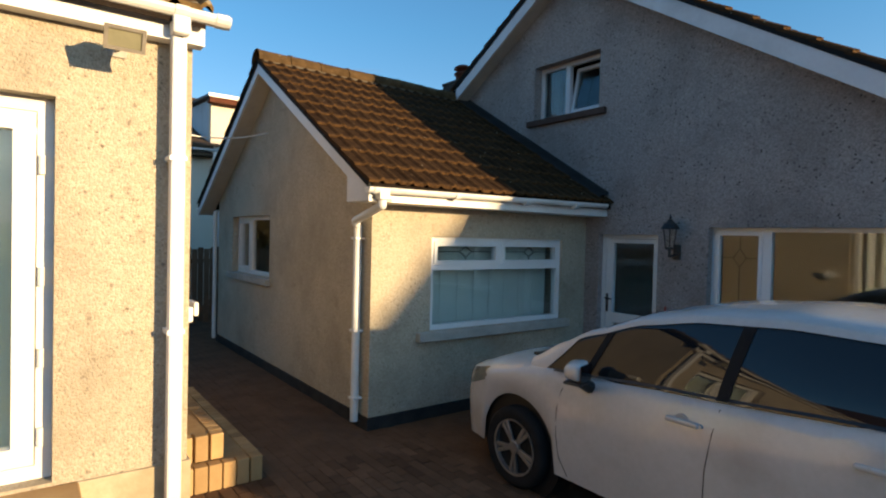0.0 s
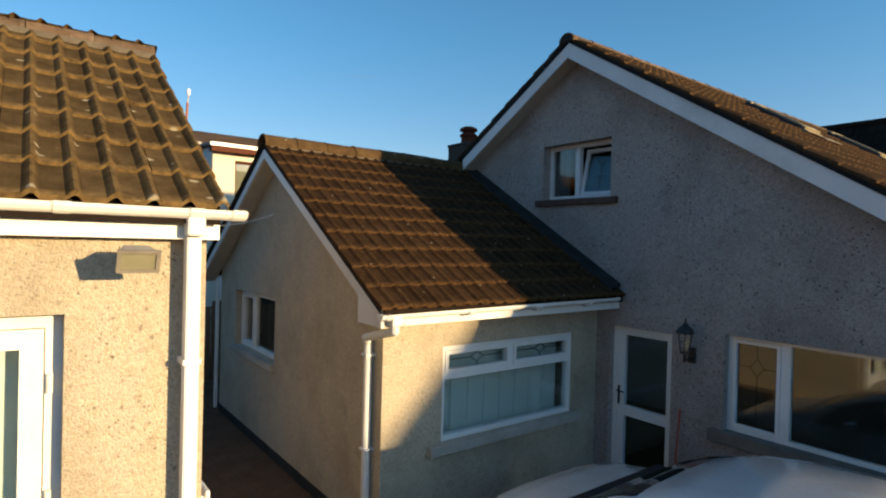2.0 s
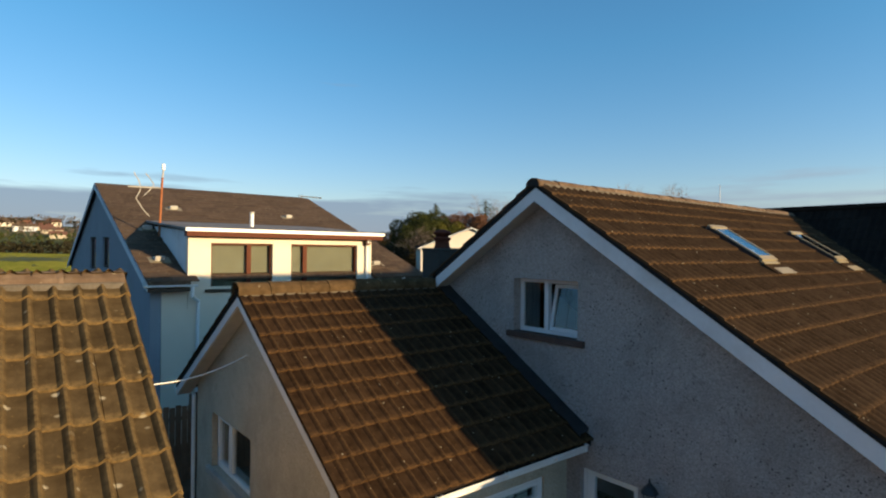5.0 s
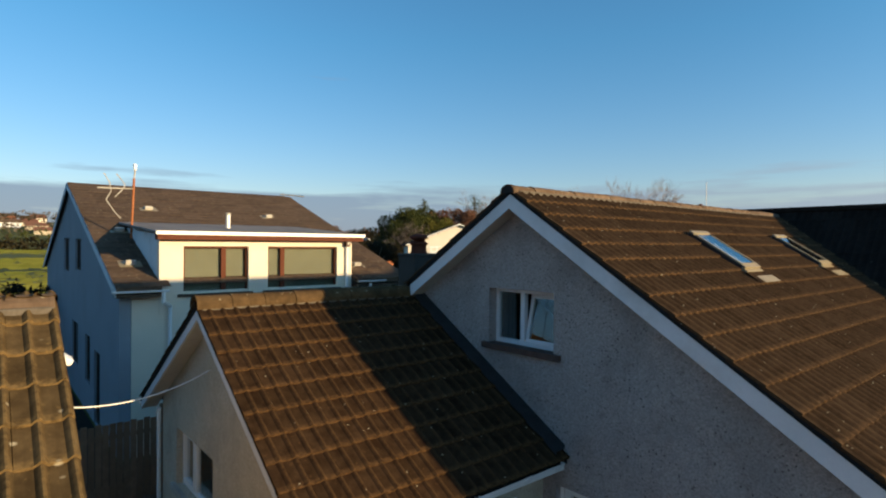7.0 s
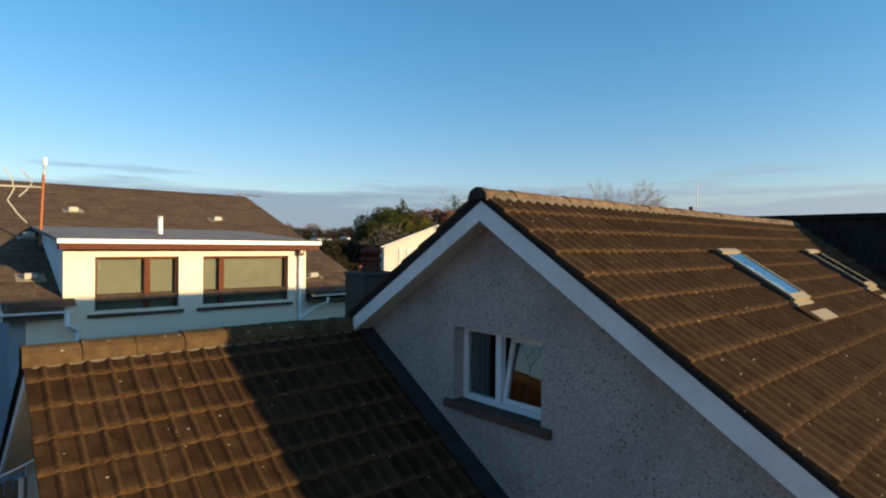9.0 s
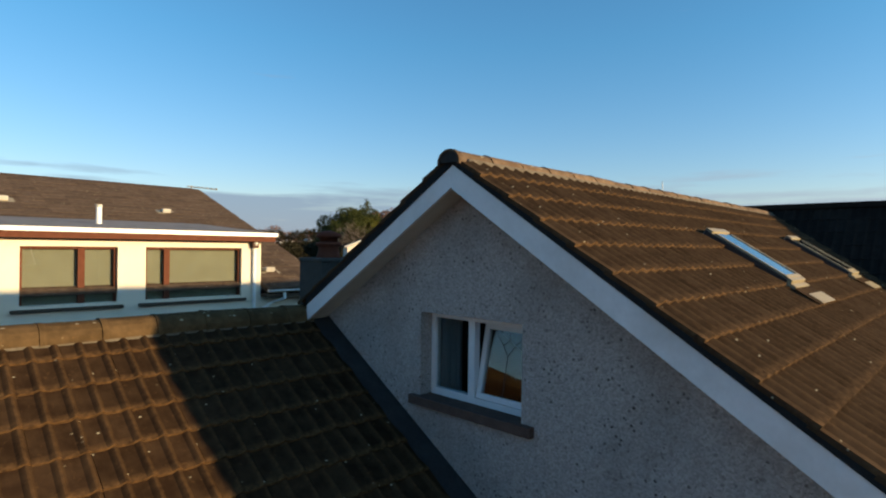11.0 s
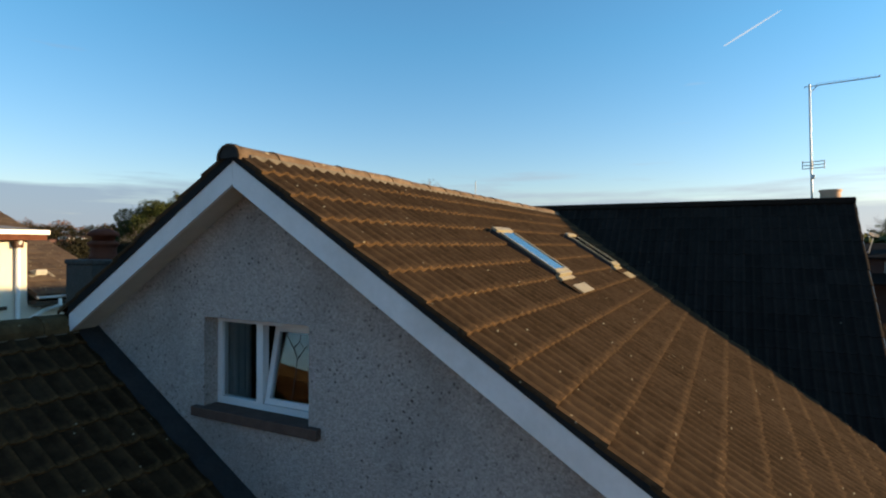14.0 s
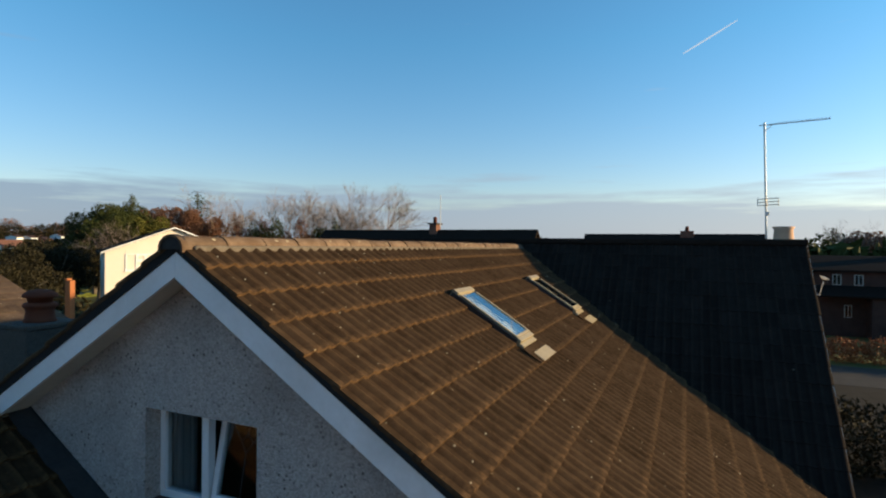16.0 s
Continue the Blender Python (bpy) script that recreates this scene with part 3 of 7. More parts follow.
def ground_sheet():
    bm = bmesh.new()
    rings = [0, 6, 14, 25, 40, 60, 85, 120, 160, 210, 270, 340, 420, 520, 650, 850, 1200, 2000, 4000]
    seg = 72
    prev = None
    for r in rings:
        if r == 0:
            ring = [bm.verts.new((0, 0, -0.012))]
        else:
            ring = []
            for i in range(seg):
                a = 2 * math.pi * i / seg
                x, y = r * math.cos(a), r * math.sin(a)
                ring.append(bm.verts.new((x, y, ground_height(x, y) - 0.012)))
        if prev:
            for i in range(seg):
                if len(prev) == 1:
                    bm.faces.new((prev[0], ring[i], ring[(i + 1) % seg]))
                else:
                    bm.faces.new((prev[i], ring[i], ring[(i + 1) % seg], prev[(i + 1) % seg]))
        prev = ring
    return thing("ground", bm, "grass", "green winter grass fields reaching a low hillside", "ground", kind="structure", smooth=True)


ground_sheet()
PX0, PX1, PY0, PY1 = -14.3, 7.5, -9.0, 7.3
pavement = thing("pavement", boxes((PX0, PX1, PY0, PY1, -0.10, -0.006)), "joint", "drive of weathered brown brick paving blocks", "paving", kind="structure")

# ---- main house ----
AX, RZ, PITCH, PITCH_L = -4.69, 5.95, 0.64, 0.605            # ridge line and fall of the main roof
WALL_Y, VERGE_Y, MAIN_END = 7.33, 7.075, 16.3
CO, SI = 1 / math.hypot(1, PITCH), PITCH / math.hypot(1, PITCH)
GAUGE = 0.343
COURSES = 20
FIRST = 0.13 * GAUGE
EAVE_X = AX + (COURSES * GAUGE + FIRST) * CO
EAVE_Z = RZ - PITCH * (EAVE_X - AX)
LEFT_X = 2 * AX - EAVE_X


def main_z(x):
    return RZ - (PITCH if x > AX else PITCH_L) * abs(x - AX)


house = tagged(empty("house", (AX, 10, 0)), "one-and-a-half storey house, grey dry-dash walls and brown tiled roof", "house")


def gable_spot(a, b, d):
    return (a, WALL_Y + d, b)


UW = (-5.32, -4.125, 3.755, 4.555)            # upper window opening
FW = (-2.57, 0.35, 1.105, 2.165)              # wide ground floor window
DR = (-4.06, -3.19, 0.0, 2.075)              # back door
gl, gr = LEFT_X + 0.35, EAVE_X - 0.35
gable = [(gl, -0.1), (gr, -0.1), (gr, main_z(gr) - 0.16), (AX, RZ - 0.16), (gl, main_z(gl) - 0.16)]
part("wall", slab(gable, [rect(*UW), rect(*FW), rect(DR[0], DR[1], 0.04, DR[3])], gable_spot, 0.28), "dash_gable", house, "grey dry-dash gable wall with dark stone specks")
part("wall", slab([(WALL_Y + 0.28, -0.1), (24, -0.1), (24, EAVE_Z), (WALL_Y + 0.28, EAVE_Z)], [], lambda a, b, d: (gr - d, a, b), 0.28), "dash_gable", house)
part("wall", slab([(WALL_Y + 0.28, -0.1), (24, -0.1), (24, EAVE_Z), (WALL_Y + 0.28, EAVE_Z)], [], lambda a, b, d: (gl + d, a, b), 0.28), "dash_gable", house)
part("wall", slab([(gl, -0.1), (gr, -0.1), (gr, EAVE_Z), (AX, RZ - 0.3), (gl, EAVE_Z)], [], lambda a, b, d: (a, 24 + d, b), 0.28), "dash_gable", house)
part("inner_floor", boxes((gl + 0.3, gr - 0.3, WALL_Y + 0.3, 23.9, 2.36, 2.5)), "room", house)
part("inner_wall", boxes((gl + 0.3, gr - 0.3, 11.0, 11.1, 0.0, 2.34), (-6.6, -2.9, 10.2, 10.3, 2.52, 4.5)), "room", house)


def roof_plate(bm, x0, x1, y0, y1, zf, t=0.10):
    """A sloping plate between x0 and x1, just under the tiles."""
    vs = [bm.verts.new((x, y, zf(x) - d)) for d in (0.012, t) for y in (y0, y1) for x in (x0, x1)]
    for q in ((0, 1, 3, 2), (4, 6, 7, 5), (0, 4, 5, 1), (2, 3, 7, 6), (0, 2, 6, 4), (1, 5, 7, 3)):
        bm.faces.new([vs[i] for i in q])


bm = bmesh.new()
roof_plate(bm, AX, EAVE_X - 0.02, VERGE_Y + 0.03, 23.9, main_z)
roof_plate(bm, LEFT_X + 0.02, AX, VERGE_Y + 0.03, 23.9, main_z)
bmesh.ops.recalc_face_normals(bm, faces=bm.faces[:])
main_roof = part("roof", bm, "tile_dark", house, "brown concrete tiles with rusty growth along each course")


def barge_mesh(x0, x1, zf, y, drop0, drop1, thick=0.03):
    """A board along a sloping verge: zf less drop0 at its top and drop1 at its foot."""
    bm = bmesh.new()
    vs = [bm.verts.new((x, yy, zf(x) - d)) for yy in (y, y + thick) for x, d in ((x0, drop0), (x1, drop0), (x1, drop1), (x0, drop1))]
    for q in ((0, 1, 2, 3), (7, 6, 5, 4), (0, 4, 5, 1), (1, 5, 6, 2), (2, 6, 7, 3), (3, 7, 4, 0)):
        bm.faces.new([vs[i] for i in q])
    bmesh.ops.recalc_face_normals(bm, faces=bm.faces[:])
    return bm


part("bargeboard", barge_mesh(AX + 0.001, EAVE_X, main_z, VERGE_Y, 0.075, 0.285), "barge", house, "white painted bargeboard")
part("bargeboard", barge_mesh(-6.93, AX - 0.001, main_z, VERGE_Y, 0.09, 0.268), "barge", house, "white painted bargeboard")
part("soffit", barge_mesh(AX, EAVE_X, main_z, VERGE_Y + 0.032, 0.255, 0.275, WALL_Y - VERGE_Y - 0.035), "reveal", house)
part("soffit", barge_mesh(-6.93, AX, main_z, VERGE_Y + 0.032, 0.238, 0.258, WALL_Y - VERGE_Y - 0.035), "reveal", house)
# dark strips paint the line of shade between verge tiles and bargeboard
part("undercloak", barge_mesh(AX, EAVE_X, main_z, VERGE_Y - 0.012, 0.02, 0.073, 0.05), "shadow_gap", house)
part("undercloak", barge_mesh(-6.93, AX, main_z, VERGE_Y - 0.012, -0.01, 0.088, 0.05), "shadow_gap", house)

# ---- windows and doors of the main house ----
upper = part("window", window_frame(UW, [(UW[0] + 0.055, -4.84, UW[2] + 0.065, UW[3] - 0.055), (-4.765, UW[1] - 0.055, UW[2] + 0.055, UW[3] - 0.055)], gable_spot, 0.15, 0.22), "barge", house, "white plastic window with its side light tilted open")
part("pane", pane_mesh(UW[0] + 0.055, -4.84, UW[2] + 0.065, UW[3] - 0.055, gable_spot, 0.18), "glass_dull", upper)


SASH = (-4.755, -4.185, UW[2] + 0.06, UW[3] - 0.06)
TURN_IN = Matrix.Translation(gable_spot(0, SASH[2], 0.16)) @ Matrix.Rotation(radians(-11.5), 4, "X") @ Matrix.Translation(-Vector(gable_spot(0, SASH[2], 0.16)))
bm = sash_frame(*SASH, 0.05, gable_spot, 0.16, 0.21)
bmesh.ops.transform(bm, matrix=TURN_IN, verts=bm.verts[:])
part("sash", bm, "barge", upper, "white sash tilted inwards at the top")
bm = pane_mesh(SASH[0] + 0.055, SASH[1] - 0.055, SASH[2] + 0.055, SASH[3] - 0.055, gable_spot, 0.18)
bmesh.ops.transform(bm, matrix=TURN_IN, verts=bm.verts[:])
part("pane", bm, "glass_dull", upper)
sx, sz = (SASH[0] + SASH[1]) / 2, SASH[3] - 0.21
for a, b in (((-0.17, 0.15), (-0.06, 0.03)), ((0.17, 0.15), (0.06, 0.03)), ((0, 0.09), (-0.06, 0.03)), ((0, 0.09), (0.06, 0.03)), ((-0.06, 0.03), (0, -0.06)), ((0.06, 0.03), (0, -0.06)), ((0, -0.06), (0, -0.42)), ((0, 0.09), (0, 0.15))):
    bm = rod(bmesh.new(), gable_spot(sx + a[0], sz + a[1], 0.176), gable_spot(sx + b[0], sz + b[1], 0.176), 0.0035, seg=5)
    bmesh.ops.transform(bm, matrix=TURN_IN, verts=bm.verts[:])
    part("lead_strip", bm, "lead", upper)
bm = bmesh.new()
for k in range(6):
    x = UW[0] + 0.05 + 0.04 * k
    rod(bm, (x, WALL_Y + 0.27 + 0.012 * (k % 2), UW[2] + 0.01), (x, WALL_Y + 0.27 + 0.012 * (k % 2), UW[3]), 0.026, seg=8)
part("curtain", bm, "net", upper, "grey gathered curtain")
part("sill", boxes((UW[0] - 0.105, UW[1] + 0.125, WALL_Y - 0.06, WALL_Y + 0.15, UW[2] - 0.082, UW[2] + 0.004), bevel=0.008), "sill_brown", upper, "reddish-brown painted sill")

MULL = -1.99
wide = part("window", window_frame(FW, [(FW[0] + 0.045, MULL - 0.045, FW[2] + 0.045, FW[3] - 0.045), (MULL + 0.045, FW[1] - 0.045, FW[2] + 0.045, FW[3] - 0.045)], gable_spot, 0.10, 0.17), "white", house, "wide white plastic window with leaded side light")
part("sash", sash_frame(FW[0] + 0.047, MULL - 0.047, FW[2] + 0.047, FW[3] - 0.047, 0.036, gable_spot, 0.09, 0.15), "white", wide)
part("pane", pane_mesh(FW[0] + 0.083, MULL - 0.083, FW[2] + 0.083, FW[3] - 0.083, gable_spot, 0.13), "glass", wide)
part("pane", pane_mesh(MULL + 0.045, FW[1] - 0.045, FW[2] + 0.045, FW[3] - 0.045, gable_spot, 0.13), "glass", wide)
lx, lz = (FW[0] + MULL) / 2, (FW[2] + FW[3]) / 2
for a, b in (((-0.24, 0.20), (-0.07, 0.20)), ((0.24, 0.20), (0.07, 0.20)), ((-0.07, 0.20), (0, 0.30)), ((0.07, 0.20), (0, 0.30)), ((-0.07, 0.20), (0, 0.10)), ((0.07, 0.20), (0, 0.10)), ((0, 0.44), (0, 0.30)), ((0, 0.10), (0, -0.44))):
    part("lead_strip", rod(bmesh.new(), gable_spot(lx + a[0], lz + a[1], 0.127), gable_spot(lx + b[0], lz + b[1], 0.127), 0.003, seg=5), "lead", wide)
part("sill", boxes((FW[0] - 0.14, FW[1] + 0.14, WALL_Y - 0.06, WALL_Y + 0.10, FW[2] - 0.13, FW[2] + 0.004), bevel=0.008), "sill_dark", wide, "dark grey weathered concrete sill")

part("door_frame", sash_frame(DR[0], DR[1], 0.04, DR[3], 0.055, gable_spot, 0.09, 0.17), "white", house)
bm = window_frame((DR[0] + 0.06, DR[1] - 0.06, 0.10, DR[3] - 0.06), [(DR[0] + 0.165, DR[1] - 0.115, 1.045, DR[3] - 0.11), (DR[0] + 0.165, DR[1] - 0.115, 0.185, 0.915)], gable_spot, 0.10, 0.16)
door = part("door", bm, "white", house, "white plastic back door with two dark glass panels")
part("pane", pane_mesh(DR[0] + 0.165, DR[1] - 0.115, 1.045, DR[3] - 0.11, gable_spot, 0.13), "glass", door)
part("pane", pane_mesh(DR[0] + 0.165, DR[1] - 0.115, 0.185, 0.915, gable_spot, 0.13), "glass", door)
bm = boxes((DR[0] + 0.075, DR[0] + 0.105, WALL_Y + 0.085, WALL_Y + 0.10, 1.05, 1.29), bevel=0.004)
rod(bm, (DR[0] + 0.09, WALL_Y + 0.10, 1.23), (DR[0] + 0.09, WALL_Y + 0.04, 1.23), 0.009)
rod(bm, (DR[0] + 0.085, WALL_Y + 0.045, 1.23), (DR[0] + 0.19, WALL_Y + 0.045, 1.225), 0.009)
part("handle", bm, "black_iron", door, "black lever handle")
part("doorstep", boxes((DR[0] - 0.1, DR[1] + 0.1, WALL_Y - 0.20, WALL_Y + 0.1, -0.02, 0.038), bevel=0.008), "sill_grey", house)

# rooflights on the sunny slope
def rooflight(y0, y1, x0, x1):
    """A pivot rooflight on the main slope between two places up and along the roof."""
    t = tagged(empty("rooflight", ((x0 + x1) / 2, (y0 + y1) / 2, main_z((x0 + x1) / 2))), "grey-framed roof window with buff flashing on brown tiles", "roof window", "rooflights")
    m = roof_matrix((x1, y0, main_z(x1)), (0, 1, 0), (-CO, 0, SI))
    w, ln = y1 - y0, (x1 - x0) / CO

    def laid(name, items, material, label="", bevel=0.006):
        bm = boxes(*items, bevel=bevel)
        bmesh.ops.transform(bm, matrix=m, verts=bm.verts[:])
        return part(name, bm, material, t, label)

    laid("upstand", [(-0.02, 0.06, 0.0, ln, -0.02, 0.085), (w - 0.06, w + 0.02, 0.0, ln, -0.02, 0.085)], "trim_black")
    laid("frame", [(0.0, 0.035, 0.02, ln - 0.10, 0.085, 0.108), (w - 0.035, w, 0.02, ln - 0.10, 0.085, 0.108), (0.035, w - 0.035, 0.02, 0.06, 0.085, 0.106)], "flash", "buff metal sash cover")
    laid("head", [(-0.01, w + 0.005, ln - 0.07, ln + 0.01, 0.02, 0.112)], "flash", "buff metal head cover")
    laid("foot", [(-0.005, w + 0.005, -0.04, 0.02, 0.02, 0.10), (-0.01, w + 0.01, -0.10, -0.04, 0.03, 0.065)], "flash", "buff metal foot flashing")
    laid("apron", [(-0.06, w + 0.07, -0.36, -0.10, 0.045, 0.055)], "tile", "dull weathered apron")
    laid("apron_edge", [(0.06, w + 0.07, -0.36, -0.21, 0.056, 0.062)], "flash", "pale patch on the lead apron", 0.0)
    laid("roller_blind", [(0.05, w - 0.05, 0.07, ln - 0.10, 0.03, 0.036)], "blind", "pale blind under the glass", 0.0)
    laid("pane", [(0.035, w - 0.035, 0.06, ln - 0.10, 0.088, 0.098)], "glass_sky", "", 0.0)
    return t


rooflight(10.06, 10.60, -3.72, -2.93)
rooflight(13.38, 13.92, -3.72, -2.93)

# wall lantern
lantern = tagged(empty("wall_lantern", (-2.935, WALL_Y, 2.05)), "black metal coach lantern on the gable wall", "lantern")
LX, LY, LZ = -2.935, WALL_Y - 0.17, 1.945
bm = bmesh.new()
box(bm, LX - 0.045, LX + 0.045, WALL_Y - 0.018, WALL_Y + 0.004, LZ - 0.16, LZ + 0.02, 0.006)
rod(bm, (LX, WALL_Y - 0.01, LZ - 0.10), (LX, LY, LZ - 0.12), 0.013)
rod(bm, (LX, LY, LZ - 0.13), (LX, LY, LZ - 0.04), 0.016)
part("bracket", bm, "black_iron", lantern)
bm = bmesh.new()
lathe(bm, [(0.03, -0.045), (0.058, -0.03), (0.055, -0.012), (0.02, -0.008)], (LX, LY, LZ), seg=6)
for i in range(6):
    a = math.pi / 3 * i
    rod(bm, (LX + 0.05 * math.cos(a), LY + 0.05 * math.sin(a), LZ - 0.02), (LX + 0.082 * math.cos(a), LY + 0.082 * math.sin(a), LZ + 0.20), 0.006, seg=5)
part("cage", bm, "black_iron", lantern)
part("glass", lathe(bmesh.new(), [(0.045, -0.01), (0.074, 0.19)], (LX, LY, LZ), seg=6), "glass", lantern)
part("cap", lathe(bmesh.new(), [(0.10, 0.195), (0.103, 0.205), (0.075, 0.25), (0.03, 0.29), (0.028, 0.305), (0.008, 0.315), (0.014, 0.33), (0.004, 0.37)], (LX, LY, LZ), seg=12), "black_iron", lantern)

# broom handle leaning on the wall
bm = rod(bmesh.new(), (-2.98, WALL_Y - 0.28, 0.10), (-3.055, WALL_Y - 0.015, 1.22), 0.012)
broom = tagged(empty("broom", (-2.98, WALL_Y - 0.28, 0)), "red broom leaning against the gable wall", "broom")
part("handle", bm, "broom", broom)
part("head", boxes((-3.12, -2.84, WALL_Y - 0.32, WALL_Y - 0.25, 0.0, 0.11), bevel=0.01), "dark_wood", broom)

# ---- rear extension ----
EX, EZ, EP = -7.08, 4.38, 0.591               # ridge line and fall of its roof
FX, GY, EVY = -4.28, 4.0, 3.745               # front wall, gable wall, verge
ECO, ESI = 1 / math.hypot(1, EP), EP / math.hypot(1, EP)
EEX = -3.86
ELX = 2 * EX - EEX


def ext_z(x):
    return EZ - EP * abs(x - EX)


ext = tagged(empty("extension", (EX, 5.6, 0)), "single-storey rear extension, beige dry-dash, brown tiled roof", "extension")
egl = ELX + 0.42


def side_spot(a, b, d):
    return (a, GY + d, b)


def front_spot(a, b, d):
    return (FX - d, a, b)


SW = (-9.02, -7.23, 1.325, 2.24)
BW = (4.745, 6.855, 0.955, 1.985)
part("wall", slab([(egl, -0.1), (FX, -0.1), (FX, ext_z(FX) - 0.16), (EX, EZ - 0.16), (egl, ext_z(egl) - 0.16)], [rect(*SW)], side_spot, 0.27), "dash", ext, "beige dry-dash gable wall, slightly stained")
part("wall", slab([(GY + 0.27, -0.1), (WALL_Y, -0.1), (WALL_Y, 2.55), (GY + 0.27, 2.55)], [rect(*BW)], front_spot, 0.27), "dash", ext, "beige dry-dash front wall")
part("wall", slab([(GY + 0.27, -0.1), (WALL_Y + 3, -0.1), (WALL_Y + 3, 2.5), (GY + 0.27, 2.5)], [], lambda a, b, d: (egl + d, a, b), 0.27), "dash", ext)
part("plinth", boxes((egl - 0.012, FX + 0.012, GY - 0.022, GY, -0.05, 0.13), (FX, FX + 0.022, GY - 0.022, WALL_Y, -0.05, 0.13), bevel=0.004), "plinth", ext, "black painted plinth band")
part("inner_wall", boxes((egl + 0.3, FX - 0.3, 6.9, 7.0, 0.0, 2.5), (-6.2, -6.1, GY + 0.3, 6.88, 0, 2.5)), "room", ext)
part("inner_ceiling", boxes((egl + 0.3, FX - 0.3, GY + 0.3, WALL_Y - 0.02, 2.52, 2.6)), "room", ext)
bm = bmesh.new()
roof_plate(bm, EX, EEX - 0.03, EVY + 0.03, WALL_Y + 2.6, ext_z)
roof_plate(bm, ELX, EX, EVY + 0.03, WALL_Y + 2.6, ext_z)
bmesh.ops.recalc_face_normals(bm, faces=bm.faces[:])
ext_roof = part("roof", bm, "tile_dark", ext, "brown rolled concrete tiles with orange growth")
for x0, x1 in ((EX + 0.001, EEX - 0.04), (ELX, EX - 0.001)):
    part("bargeboard", barge_mesh(x0, x1, ext_z, EVY, 0.072, 0.20), "barge", ext, "white bargeboard")
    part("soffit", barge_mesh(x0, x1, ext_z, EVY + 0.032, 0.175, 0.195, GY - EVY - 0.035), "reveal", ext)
    # dark strip for the shade under the verge tiles
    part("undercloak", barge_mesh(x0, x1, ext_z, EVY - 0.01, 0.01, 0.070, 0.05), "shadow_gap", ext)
# boxed end, fascia, gutter and pipe of the front eave
bm = bmesh.new()
vs = [bm.verts.new((x, y, z)) for y in (EVY - 0.004, EVY + 0.03) for x, z in ((-4.335, 2.58), (-3.92, 2.44), (-3.92, 2.31), (-4.335, 2.31))]
for q in ((0, 1, 2, 3), (7, 6, 5, 4), (0, 4, 5, 1), (1, 5, 6, 2), (2, 6, 7, 3), (3, 7, 4, 0)):
    bm.faces.new([vs[i] for i in q])
part("box_end", bm, "barge", ext, "white boxed eave end")
part("fascia", boxes((-3.965, -3.935, EVY, WALL_Y - 0.002, 2.305, 2.45), (-4.278, -3.965, EVY + 0.032, WALL_Y - 0.002, 2.305, 2.322), bevel=0.002), "white", ext, "white plastic fascia and soffit")
part("gutter", gutter_mesh((-3.875, EVY - 0.03, 2.43), (-3.875, WALL_Y - 0.13, 2.46)), "white", ext, "white half-round plastic gutter")
for y in (EVY + 0.05, 4.75, 5.75, 6.6):
    part("gutter_bracket", gutter_mesh((-3.875, y - 0.03, 2.43), (-3.875, y + 0.03, 2.43), 0.062), "white", ext)
part("outlet", boxes((-3.93, -3.82, 3.82, 3.93, 2.32, 2.42), bevel=0.012), "white", ext)
part("downpipe", pipe_mesh([(-3.875, 3.875, 2.34), (-3.875, 3.875, 2.27), (-4.44, 3.90, 2.13), (-4.465, GY - 0.06, 2.07), (-4.465, GY - 0.06, 0.06)], 0.042), "white", ext, "white plastic downpipe")
for z in (1.95, 1.0, 0.30):
    part("pipe_clip", boxes((-4.52, -4.41, GY - 0.11, GY + 0.001, z - 0.012, z + 0.012), bevel=0.004), "white", ext)
part("downpipe", pipe_mesh([(egl - 0.05, GY - 0.05, 2.35), (egl - 0.05, GY - 0.05, 0.05)]), "white", ext, "white plastic downpipe")
part("gutter", gutter_mesh((ELX - 0.02, EVY - 0.02, 2.42), (ELX - 0.02, WALL_Y + 2.0, 2.42)), "white", ext)

TR = 1.66
bw = part("window", window_frame(BW, [(BW[0] + 0.055, BW[1] - 0.055, BW[2] + 0.055, TR - 0.045), (BW[0] + 0.055, 5.755, TR + 0.02, BW[3] - 0.055), (5.815, BW[1] - 0.055, TR + 0.02, BW[3] - 0.055)], front_spot, 0.035, 0.13), "white", ext, "white plastic window, two top lights over one pane")
part("pane", pane_mesh(BW[0] + 0.055, BW[1] - 0.055, BW[2] + 0.055, TR - 0.045, front_spot, 0.07), "glass", bw)
part("sash", sash_frame(BW[0] + 0.057, 5.753, TR + 0.022, BW[3] - 0.057, 0.042, front_spot, 0.025, 0.11), "white", bw)
part("sash", sash_frame(5.817, BW[1] - 0.057, TR + 0.022, BW[3] - 0.057, 0.042, front_spot, 0.025, 0.11), "white", bw)
part("pane", pane_mesh(BW[0] + 0.10, 5.711, TR + 0.064, BW[3] - 0.10, front_spot, 0.07), "glass", bw)
part("pane", pane_mesh(5.859, BW[1] - 0.10, TR + 0.064, BW[3] - 0.10, front_spot, 0.07), "glass", bw)
part("sill", boxes((FX - 0.06, FX + 0.085, BW[0] - 0.18, BW[1] + 0.10, BW[2] - 0.105, BW[2] - 0.002), bevel=0.01), "sill_grey", bw, "grey-buff concrete sill")
